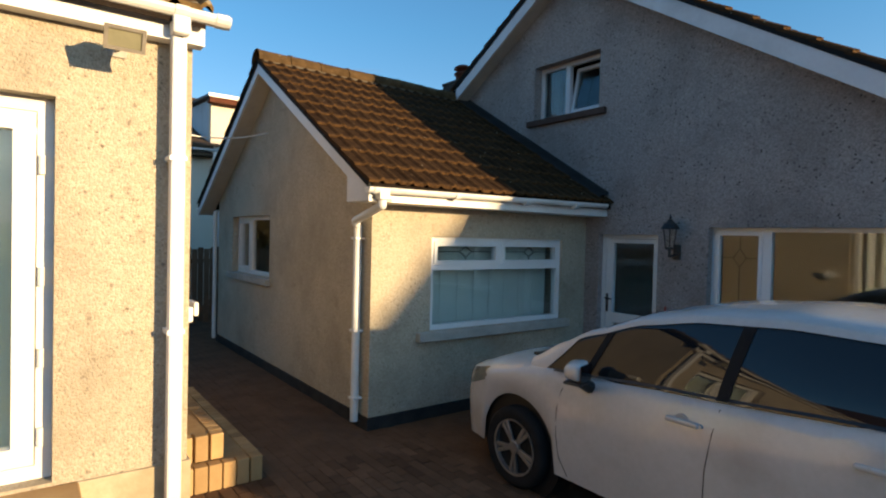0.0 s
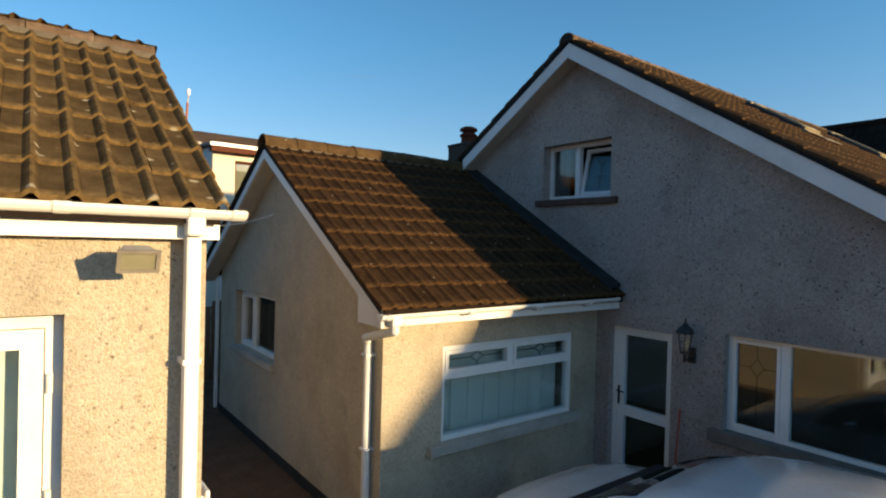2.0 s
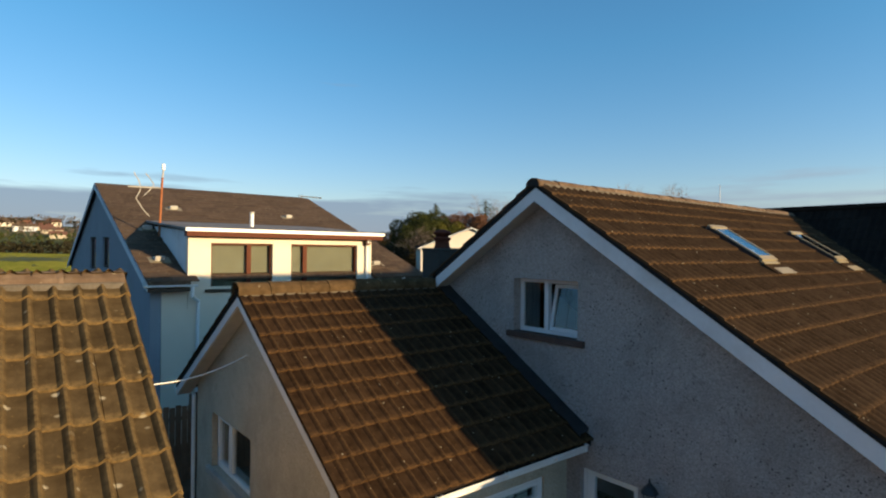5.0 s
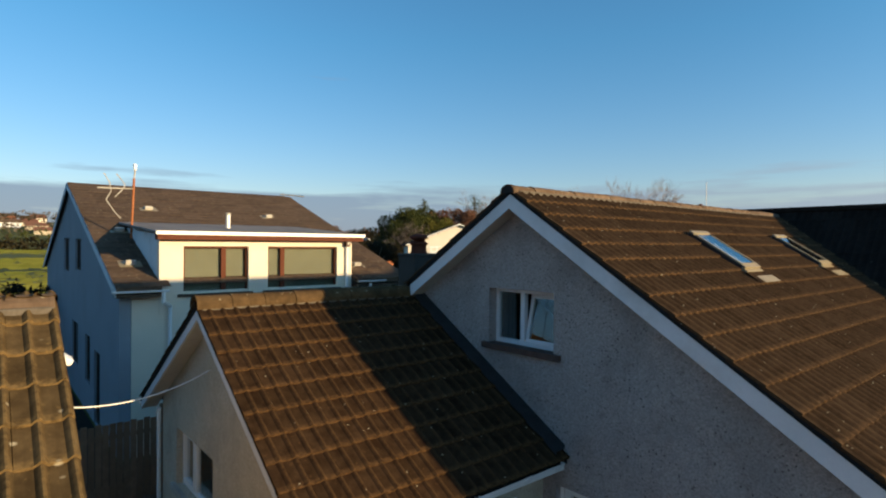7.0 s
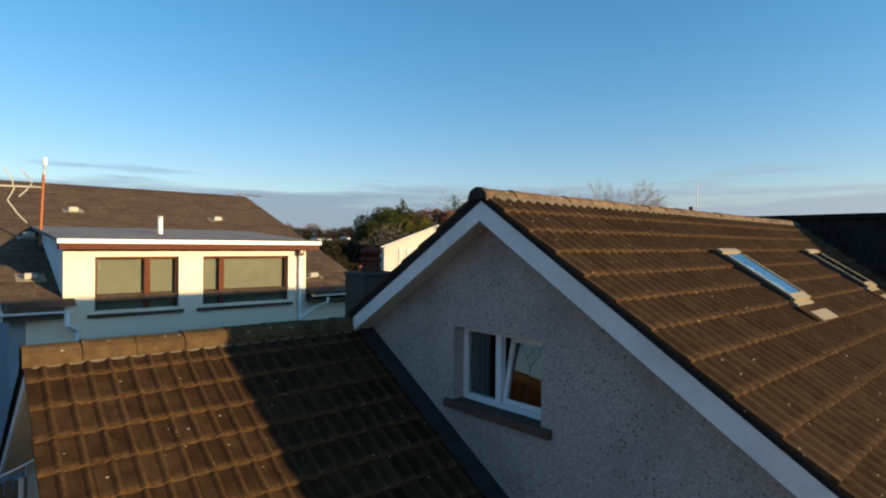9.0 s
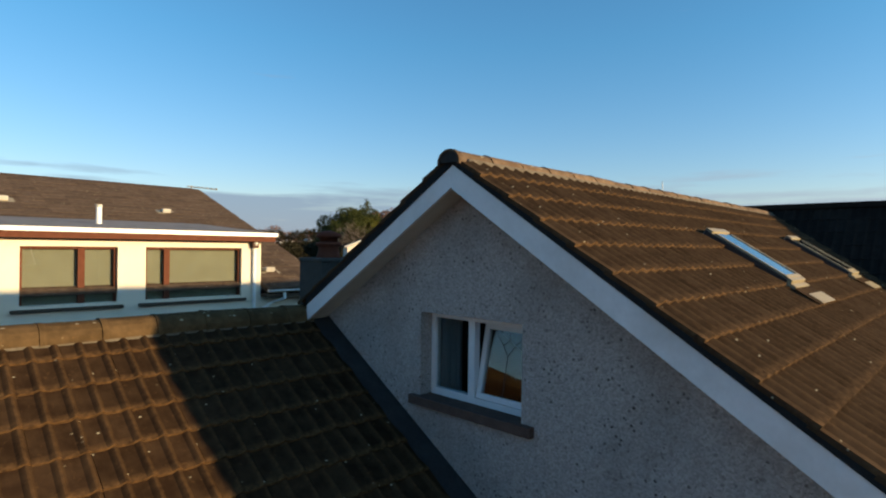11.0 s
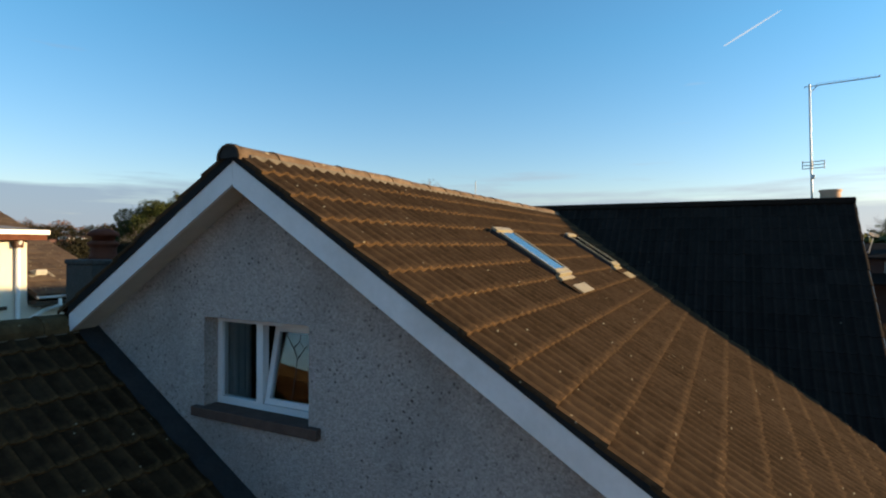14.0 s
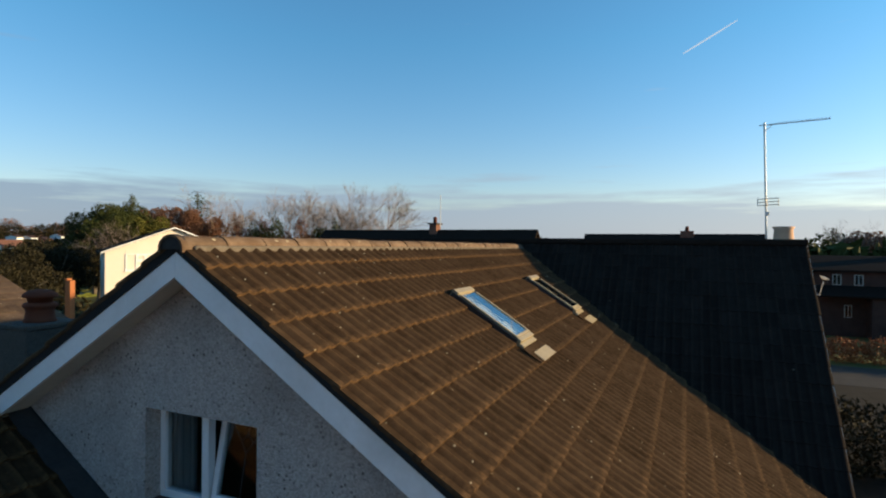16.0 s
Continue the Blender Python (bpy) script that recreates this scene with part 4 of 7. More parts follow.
for y0, y1 in ((BW[0] + 0.10, 5.711), (5.859, BW[1] - 0.10)):
    ym, zm = (y0 + y1) / 2, (TR + BW[3]) / 2
    for a, b in (((-0.38, 0.0), (-0.09, 0.0)), ((0.09, 0.0), (0.38, 0.0)), ((-0.09, 0.0), (0, 0.06)), ((0, 0.06), (0.09, 0.0)), ((0.09, 0.0), (0, -0.06)), ((0, -0.06), (-0.09, 0.0)), ((0, 0.06), (0, 0.11)), ((0, -0.06), (0, -0.10))):
        part("lead_strip", rod(bmesh.new(), front_spot(ym + a[0], zm + a[1], 0.066), front_spot(ym + b[0], zm + b[1], 0.066), 0.005, seg=5), "lead", bw)
blind = tagged(empty("vertical_blind", (FX - 0.22, 5.75, 0.95)), "pale green vertical blind behind the extension window", "blind")
part("rail", boxes((FX - 0.24, FX - 0.20, BW[0], BW[1], 1.95, 2.0), bevel=0.005), "white", blind)
for k in range(16):
    y = BW[0] + 0.10 + k * 0.125
    bm = boxes((-0.003, 0.003, -0.067, 0.067, 0.97, 1.95))
    bmesh.ops.transform(bm, matrix=pose(FX - 0.22 - 0.009 * (k % 2), y, 0, 0, 0, 2.5), verts=bm.verts[:])
    part("slat", bm, "blind", blind)
sw = part("window", window_frame(SW, [(SW[0] + 0.06, -8.38, SW[2] + 0.06, SW[3] - 0.06), (-8.31, SW[1] - 0.06, SW[2] + 0.06, SW[3] - 0.06)], side_spot, 0.10, 0.17), "white", ext, "white plastic two-light window")
part("sash", sash_frame(SW[0] + 0.062, -8.382, SW[2] + 0.062, SW[3] - 0.062, 0.045, side_spot, 0.085, 0.15), "white", sw)
part("pane", pane_mesh(SW[0] + 0.107, -8.427, SW[2] + 0.107, SW[3] - 0.107, side_spot, 0.13), "glass", sw)
part("pane", pane_mesh(-8.31, SW[1] - 0.06, SW[2] + 0.06, SW[3] - 0.06, side_spot, 0.13), "glass", sw)
part("sill", boxes((SW[0] - 0.12, SW[1] + 0.05, GY - 0.07, GY + 0.10, SW[2] - 0.10, SW[2] - 0.002), bevel=0.008), "sill_grey", sw, "grey concrete sill")
# lead apron where the extension roof meets the gable
bm = bmesh.new()
n = 26
rows = []
for i in range(n + 1):
    x = EX + 0.02 + (EEX - EX - 0.08) * i / n
    w = 0.012 * math.sin(i * 1.9)
    rows.append([bm.verts.new(p) for p in ((x, WALL_Y - 0.004, ext_z(x) + 0.115), (x, WALL_Y - 0.012, ext_z(x) + 0.072), (x, WALL_Y - 0.17 + w, ext_z(x) + 0.062), (x, WALL_Y - 0.17 + w, ext_z(x) + 0.02))])
for a, b in zip(rows, rows[1:]):
    for i in range(3):
        bm.faces.new((a[i], b[i], b[i + 1], a[i + 1]))
bmesh.ops.solidify(bm, geom=bm.faces[:], thickness=0.004)
bmesh.ops.recalc_face_normals(bm, faces=bm.faces[:])
part("flashing", bm, "lead", ext, "blue-grey lead flashing up the wall joint", smooth=True)

# ---- chimney by the main roof's far slope ----
chim = tagged(empty("chimney", (-8.1, 8.1, 2.5)), "dark rendered chimney stack with one red clay pot", "chimney")
part("shaft", boxes((-8.27, -7.74, 7.78, 8.40, 2.5, 4.95), bevel=0.01), "stack", chim)
part("cap", boxes((-8.285, -7.725, 7.765, 8.415, 4.95, 5.01), bevel=0.015), "stack", chim)
part("pot", lathe(bmesh.new(), [(0.16, 5.0), (0.17, 5.02), (0.15, 5.05), (0.14, 5.14), (0.155, 5.17), (0.175, 5.185), (0.175, 5.21), (0.15, 5.225), (0.13, 5.235)], (-8.03, 8.09, 0), seg=20), "pot", chim, "red clay pot", True)
part("cowl", lathe(bmesh.new(), [(0.12, 5.235), (0.13, 5.285), (0.18, 5.295), (0.165, 5.335), (0.10, 5.37), (0.02, 5.385)], (-8.03, 8.09, 0), seg=20), "pot", chim, "", True)

# ---- cross wing behind ----
CY, CZ, CP = 16.45, 6.05, 0.98
CVX = 0.90


def cross_z(y):
    return CZ - CP * abs(y - CY)


wing = tagged(empty("cross_wing", (-4, CY, 0)), "dark tiled cross wing of the house in shade", "house wing")
CEY = 12.25


def cross_plate(bm, y0, y1):
    vs = [bm.verts.new((x, y, cross_z(y) - d)) for d in (0.012, 0.10) for x in (-10.3, CVX - 0.02) for y in (y0, y1)]
    for q in ((0, 1, 3, 2), (4, 6, 7, 5), (0, 4, 5, 1), (2, 3, 7, 6), (0, 2, 6, 4), (1, 5, 7, 3)):
        bm.faces.new([vs[i] for i in q])


bm = bmesh.new()
cross_plate(bm, CEY, CY)
cross_plate(bm, CY, 2 * CY - CEY)
bmesh.ops.recalc_face_normals(bm, faces=bm.faces[:])
cross_roof = part("roof", bm, "tile_dark", wing, "tiled slope with its shade put into near-black tiles")
part("wall", slab([(CEY + 0.4, -0.1), (2 * CY - CEY - 0.4, -0.1), (2 * CY - CEY - 0.4, cross_z(CEY + 0.4) - 0.15), (CY, CZ - 0.15), (CEY + 0.4, cross_z(CEY + 0.4) - 0.15)], [], lambda a, b, d: (CVX - 0.2 - d, a, b), 0.28), "dash_gable", wing)
vg = bmesh.new()
for y0, y1 in ((CEY, CY), (CY, 2 * CY - CEY)):
    vs = [vg.verts.new((x, y, cross_z(y) - d)) for x in (CVX - 0.035, CVX - 0.008) for y, d in ((y0, -0.02), (y1, -0.02), (y1, 0.18), (y0, 0.18))]
    for q in ((0, 1, 2, 3), (7, 6, 5, 4), (0, 4, 5, 1), (1, 5, 6, 2), (2, 6, 7, 3), (3, 7, 4, 0)):
        vg.faces.new([vs[i] for i in q])
bmesh.ops.recalc_face_normals(vg, faces=vg.faces[:])
part("verge", vg, "sill_grey", wing, "pale weathered verge edge")
part("ridge", boxes((-10.2, CVX, CY - 0.10, CY + 0.10, CZ - 0.05, CZ + 0.075), bevel=0.03), "tile_dark", wing)
chimney_r = tagged(empty("chimney", (0.72, 18.2, 4.0)), "low stack with a pale clay pot behind the cross wing ridge", "chimney")
part("shaft", boxes((0.1, 0.88, 17.6, 18.8, 3.8, 6.02), bevel=0.01), "stack", chimney_r)
part("pot", lathe(bmesh.new(), [(0.22, 5.98), (0.21, 6.08), (0.185, 6.36), (0.215, 6.40), (0.21, 6.43)], (0.76, 18.3, 0), seg=18), "pot_pale", chimney_r, "pale clay pot", True)
aer = tagged(empty("tv_aerial", (0.30, 18.3, 5.3)), "long-boom television aerial on a thin steel mast", "aerial")
bm = rod(bmesh.new(), (0.46, 18.35, 5.3), (0.37, 18.35, 8.76), 0.022, seg=8)
part("mast", bm, "steel", aer)
bm = rod(bmesh.new(), (0.27, 18.36, 8.70), (1.58, 18.2, 8.72), 0.012, seg=6)
for k in range(16):
    p = Vector((0.50, 18.33, 8.705)).lerp(Vector((1.56, 18.2, 8.72)), k / 15)
    rod(bm, p + Vector((0.0, -0.10, 0.02)), p + Vector((0.0, 0.10, 0.02)), 0.006, seg=5)
rod(bm, (0.38, 18.34, 8.56), (0.52, 18.32, 8.70), 0.009, seg=5)
part("boom", bm, "steel", aer)
bm = boxes((0.40, 0.48, 18.26, 18.36, 6.68, 6.77), bevel=0.01)
for z in (6.90, 6.97, 7.04):
    rod(bm, (0.24, 18.3, z), (0.66, 18.25, z + 0.02), 0.010, seg=5)
for x in (0.25, 0.44, 0.65):
    rod(bm, (x, 18.28, 6.89), (x, 18.28, 7.07), 0.010, seg=5)
part("reflector", bm, "steel", aer)

dish = tagged(empty("satellite_dish", (0.9, 16.0, 5.2)), "small white satellite dish on the wing gable", "satellite dish")
bm = lathe(bmesh.new(), [(0.01, 0.0), (0.06, 0.012), (0.078, 0.030), (0.082, 0.032), (0.05, 0.022)], (0, 0, 0), "Z", 18)
bmesh.ops.transform(bm, matrix=pose(1.08, 15.98, 5.40, -12, 28, 0), verts=bm.verts[:])
part("reflector", bm, "white", dish)
bm = rod(bmesh.new(), (0.68, 16.0, 5.10), (1.02, 16.0, 5.12), 0.009, seg=8)
rod(bm, (1.02, 16.0, 5.10), (1.08, 16.0, 5.36), 0.008, seg=8)
part("arm", bm, "steel", dish)
part("bracket", boxes((0.69, 0.96, 15.94, 16.06, 5.0, 5.08), bevel=0.01), "white", dish)

# ---- garage ----
WX, GEY, GVY = -2.95, 2.0, 2.065
GX, GZ, GP = -5.09, 4.675, 0.617
GEX = -2.77
GBACK = -6.0
GCO, GSI = 1 / math.hypot(1, GP), GP / math.hypot(1, GP)


def gar_z(x):
    return GZ - GP * abs(x - GX)


garage = tagged(empty("garage", (GX, -1.5, 0)), "sunlit beige dry-dash outbuilding with a lichen-spotted tiled roof", "garage")
GD = (-0.55, 1.33, 0.62, 2.68)


def gar_spot(a, b, d):
    return (WX - d, a, b)


gbx = 2 * GX - WX
part("wall", slab([(GBACK, -0.1), (GEY, -0.1), (GEY, 3.14), (GBACK, 3.14)], [rect(*GD)], gar_spot, 0.25), "dash", garage, "sunlit cream dry-dash wall with grey patches")
part("wall", slab([(gbx, -0.1), (WX - 0.25, -0.1), (WX - 0.25, gar_z(WX - 0.25) - 0.16), (GX, GZ - 0.16), (gbx, gar_z(gbx) - 0.16)], [], lambda a, b, d: (a, GEY - d, b), 0.25), "dash", garage)
part("wall", slab([(gbx, -0.1), (WX, -0.1), (WX, gar_z(WX) - 0.16), (GX, GZ - 0.16), (gbx, gar_z(gbx) - 0.16)], [], lambda a, b, d: (a, GBACK - d, b), 0.25), "dash", garage)
part("wall", boxes((gbx, gbx + 0.25, GBACK, GEY - 0.25, -0.1, 3.0)), "dash", garage)
part("plinth", boxes((WX - 0.001, WX + 0.022, GD[1] + 0.02, GEY + 0.02, -0.05, 0.60), (gbx, WX - 0.001, GEY, GEY + 0.02, -0.05, 0.60), (WX, WX + 0.022, GBACK, GD[0] - 0.02, -0.05, 0.60), bevel=0.006), "plinth_tan", garage, "smooth tan rendered plinth")
part("inner_floor", boxes((gbx + 0.3, WX - 0.26, GBACK + 0.3, GEY - 0.3, 0.4, 0.55)), "room", garage)
bm = bmesh.new()
roof_plate(bm, GX, GEX - 0.02, GBACK - 0.1, GVY - 0.03, gar_z)
roof_plate(bm, 2 * GX - GEX, GX, GBACK - 0.1, GVY - 0.03, gar_z)
bmesh.ops.recalc_face_normals(bm, faces=bm.faces[:])
gar_roof = part("roof", bm, "tile_dark", garage, "mossy brown rolled tiles with pale lichen spots")
part("fascia", boxes((-2.875, -2.85, GBACK - 0.1, GEY + 0.045, 3.072, 3.215), (WX + 0.001, -2.875, GBACK, GEY + 0.043, 3.072, 3.087), bevel=0.002), "white", garage, "white painted fascia board")
part("gutter", gutter_mesh((-2.795, GBACK - 0.1, 3.248), (-2.795, 2.168, 3.236), 0.055), "white", garage, "white half-round plastic gutter")
for y in (1.30, 1.90, 0.2, 2.12):
    part("gutter_joint", gutter_mesh((-2.795, y - 0.035, 3.240), (-2.795, y + 0.035, 3.240), 0.062), "white", garage)
part("downpipe", boxes((-2.885, -2.755, 1.855, 1.95, 3.09, 3.195), (-2.888, -2.812, 1.864, 1.944, 0.05, 3.10), bevel=0.014), "white", garage, "square white plastic downpipe")
for z in (2.4, 1.4):
    part("pipe_clip", boxes((WX, -2.808, 1.855, 1.952, z - 0.015, z + 0.015), bevel=0.004), "white", garage)
part("door_frame", sash_frame(*GD, 0.075, gar_spot, 0.10, 0.19), "white", garage)
gd = part("door", sash_frame(0.395, GD[1] - 0.08, GD[2] + 0.08, GD[3] - 0.08, 0.10, gar_spot, 0.095, 0.17), "white", garage, "white plastic door with a glass panel")
gd2 = part("door", sash_frame(GD[0] + 0.08, 0.385, GD[2] + 0.08, GD[3] - 0.08, 0.10, gar_spot, 0.095, 0.17), "white", garage, "white plastic door with a glass panel")
part("pane", pane_mesh(0.495, GD[1] - 0.18, GD[2] + 0.16, GD[3] - 0.18, gar_spot, 0.14), "glass", gd)
part("pane", pane_mesh(GD[0] + 0.18, 0.285, GD[2] + 0.16, GD[3] - 0.18, gar_spot, 0.14), "glass", gd2)
for z in (0.85, 1.28, 1.72, 2.32):
    part("hinge", rod(bmesh.new(), (WX - 0.088, GD[1] - 0.055, z - 0.05), (WX - 0.088, GD[1] - 0.055, z + 0.05), 0.016), "white", gd)
part("curtain", boxes((WX - 0.26, WX - 0.23, 0.45, 1.2, 0.7, 2.6), (WX - 0.26, WX - 0.23, -0.5, 0.40, 0.7, 2.6), bevel=0.005), "blind", garage, "pale net behind the glass")
part("doorstep", boxes((WX - 0.05, WX + 0.28, GD[0] - 0.1, GD[1] + 0.12, -0.02, 0.60), bevel=0.01), "paver_tan", garage, "tan brick threshold")

FLX, FLY, FLZ = -2.69, 1.61, 2.985
flood = tagged(empty("floodlight", (WX, 1.60, 3.0)), "grey security floodlight under the garage gutter", "floodlight")
AIM = pose(FLX, FLY, FLZ, 0, 26, 0) @ Matrix.Scale(0.76, 4)
bm = boxes((-0.075, 0.075, -0.115, 0.115, -0.07, 0.07), bevel=0.014)
for v in bm.verts:
    if v.co.x < 0:
        v.co.y *= 0.70
        v.co.z *= 0.62
bmesh.ops.transform(bm, matrix=AIM, verts=bm.verts[:])
part("housing", bm, "sill_grey", flood, "weathered grey housing")
bm = window_frame((-0.125, 0.125, -0.08, 0.08), [(-0.10, 0.10, -0.058, 0.058)], lambda a, b, d: (0.088 - d, a, b), 0.0, 0.022)
bmesh.ops.transform(bm, matrix=AIM, verts=bm.verts[:])
part("bezel", bm, "rim_grey", flood, "dull grey rim")
bm = boxes((0.070, 0.078, -0.10, 0.10, -0.058, 0.058), bevel=0.002)
bmesh.ops.transform(bm, matrix=AIM, verts=bm.verts[:])
part("lens", bm, "lamp_glass", flood, "dusty lens")
bm = rod(bmesh.new(), (WX, FLY, FLZ), (FLX - 0.03, FLY, FLZ), 0.016)
box(bm, WX - 0.002, WX + 0.012, FLY - 0.045, FLY + 0.045, FLZ - 0.045, FLZ + 0.045, 0.004)
part("bracket", bm, "sill_grey", flood)
# small fittings on the gable of the outbuilding
fit_box = tagged(empty("outdoor_socket", (-3.22, GEY, 1.46)), "small white weatherproof socket on the outbuilding gable", "socket")
part("body", boxes((-3.30, -3.14, GEY - 0.01, GEY + 0.07, 1.40, 1.50), bevel=0.012), "white", fit_box)
part("lid", boxes((-3.31, -3.13, GEY + 0.07, GEY + 0.10, 1.44, 1.53), bevel=0.01), "white", fit_box, "raised white lid")
cap = boxes((-0.07, 0.07, -0.05, 0.07, -0.05, 0.05), bevel=0.02)
for v in cap.verts:
    if v.co.y > 0:
        v.co.z *= 0.6
        v.co.x *= 0.8
bmesh.ops.transform(cap, matrix=pose(-5.28, 2.13, 4.16, -25, 10, 0), verts=cap.verts[:])
rod(cap, (-5.28, 1.99, 4.15), (-5.28, 2.10, 4.15), 0.02, seg=8)
thing("security_lamp", cap, "white", "small white lamp high on the outbuilding gable", "outdoor lamp")

# brick steps along the end of the garage
def step_thing(x0, x1, y0, y1, z0, z1, label):
    st = tagged(empty("brick_step", ((x0 + x1) / 2, y0, z0)), label, "step", "brick steps")
    part("core", boxes((x0, x1 - 0.10, y0, y1 - 0.10, z0, z1 - 0.008)), "paver_tan", st)
    bl = mesh_of("edge_brick", boxes((-0.05, 0.05, -0.048, 0.048, 0, z1 - z0), bevel=0.007), M["paver_tan"])
    ny = int(round((y1 - y0) / 0.104))
    for k in range(ny):
        ob = new("brick", bl)
        ob.parent, ob.matrix_parent_inverse = st, root_inverse(st)
        ob.matrix_basis = pose(x1 - 0.05 + 0.002 * math.sin(k * 5.1), y0 + (k + 0.5) * (y1 - y0) / ny, z0, 0, 0, 1.2 * math.sin(k * 3.3))
    nx = int((x1 - x0 - 0.1) / 0.104)
    for k in range(nx):
        ob = new("brick", bl)
        ob.parent, ob.matrix_parent_inverse = st, root_inverse(st)
        ob.matrix_basis = pose(x1 - 0.155 - k * 0.104, y1 - 0.05, z0, 0, 0, 90 + 1.2 * math.sin(k * 2.3))
    return st


step_thing(-6.2, -3.75, 2.02, 2.75, 0.0, 0.20, "lower step edged with tan bricks beside the outbuilding")
step_thing(-6.2, -3.86, 2.02, 2.48, 0.20, 0.40, "upper step edged with tan bricks beside the outbuilding")

# wire from the outbuilding to the extension
cable = bpy.data.curves.new("cable", "CURVE")
cable.dimensions, cable.bevel_depth = "3D", 0.009
sp = cable.splines.new("POLY")
sp.points.add(16)
A, B = Vector((-6.95, 2.01, 3.40)), Vector((-7.38, GY - 0.006, 3.43))
for i in range(17):
    f = i / 16
    p = A.lerp(B, f)
    sp.points[i].co = (p.x, p.y, p.z - 0.75 * f * (1 - f), 1)
cable.materials.append(M["white"])
tagged(new("cable", cable), "slack white cable strung from outbuilding to extension", "cable")

# ---- neighbour's house with the flat dormer ----
NX, NRX, NRZ = -14.5, -23.5, 7.34
NY0, NY1 = 4.0, 12.25
NEX, NEZ = -14.15, 4.12
NP = (NRZ - NEZ) / (NEX - NRX)


def nb_z(x):
    return NRZ - NP * abs(x - NRX)


nb = tagged(empty("house", (NRX, 8.3, 0)), "white and cream neighbouring house with a flat-roofed dormer", "house")
nbx = 2 * NRX - NX


def nb_gable(a, b, d):
    return (a, NY0 + 0.12 + d, b)


NG_WINDOWS = ((-25.6, -24.0, 4.1, 5.35), (-22.3, -20.9, 4.25, 5.3), (-23.2, -21.6, 1.0, 2.45), (-20.0, -19.0, 0.9, 2.35), (-18.2, -17.2, 0.0, 2.1))
ng_holes = [rect(*q) for q in NG_WINDOWS]
part("wall", slab([(nbx, -0.1), (NX, -0.1), (NX, nb_z(NX) - 0.12), (NRX, NRZ - 0.12), (nbx, nb_z(nbx) - 0.12)], ng_holes, nb_gable, 0.25), "blue_wall", nb, "blue-grey gable wall")
part("wall", boxes((NX - 0.25, NX, NY0 + 0.38, NY1 - 0.2, -0.1, 3.95)), "cream", nb, "cream painted front wall")
part("wall", slab([(nbx, -0.1), (NX, -0.1), (NX, nb_z(NX) - 0.12), (NRX, NRZ - 0.12), (nbx, nb_z(nbx) - 0.12)], [], lambda a, b, d: (a, NY1 - 0.2 + d, b), 0.25), "white_wall", nb)
for a0, a1, b0, b1 in NG_WINDOWS:
    w = part("window", sash_frame(a0, a1, b0, b1, 0.07, nb_gable, 0.06, 0.13), "dark_wood", nb)
    part("pane", pane_mesh(a0 + 0.07, a1 - 0.07, b0 + 0.07, b1 - 0.07, nb_gable, 0.09), "car_glass", w)
bm = bmesh.new()


def nb_plate(bm, x0, x1, y0=NY0, y1=NY1, t=0.12):
    vs = [bm.verts.new((x, y, nb_z(x) - d)) for d in (0.0, t) for y in (y0, y1) for x in (x0, x1)]
    for q in ((0, 1, 3, 2), (4, 6, 7, 5), (0, 4, 5, 1), (2, 3, 7, 6), (0, 2, 6, 4), (1, 5, 7, 3)):
        bm.faces.new([vs[i] for i in q])


nb_plate(bm, NRX, NX - 0.03)
nb_plate(bm, NX - 0.03, NEX, NY0, 4.97)
nb_plate(bm, NX - 0.03, NEX, 10.44, NY1)
nb_plate(bm, 2 * NRX - NEX, NRX)
bmesh.ops.recalc_face_normals(bm, faces=bm.faces[:])
nb_roof = part("roof", bm, "slate", nb, "flat dark brown slates")
part("bargeboard", barge_mesh(NRX, NEX, nb_z, NY0 - 0.03, 0.04, 0.22), "white_wall", nb)
part("bargeboard", barge_mesh(2 * NRX - NEX, NRX, nb_z, NY0 - 0.03, 0.04, 0.22), "white_wall", nb)
part("gutter", gutter_mesh((NEX + 0.05, NY0 - 0.1, NEZ - 0.07), (NEX + 0.05, 5.12, NEZ - 0.07), 0.06), "white", nb, "white gutter")
part("gutter", gutter_mesh((NEX + 0.05, 10.42, NEZ - 0.04), (NEX + 0.05, 11.42, NEZ - 0.04), 0.06), "white", nb, "white gutter")
part("soffit", boxes((NX + 0.01, NEX, NY0, 5.0, NEZ - 0.24, NEZ - 0.16)), "dark_wood", nb)
part("soffit", boxes((NX + 0.01, NEX, 10.42, NY1, NEZ - 0.24, NEZ - 0.16)), "dark_wood", nb)
part("downpipe", pipe_mesh([(NEX + 0.04, 5.0, NEZ - 0.12), (NEX + 0.04, 5.0, 3.75), (NX + 0.06, 5.22, 3.6), (NX + 0.06, 5.22, 0.1)], 0.045), "white", nb, "white downpipe")
# dormer
DY0, DY1, DTZ = 4.98, 10.40, 5.42


def dorm_spot(a, b, d):
    return (NX + 0.02 - d, a, b)


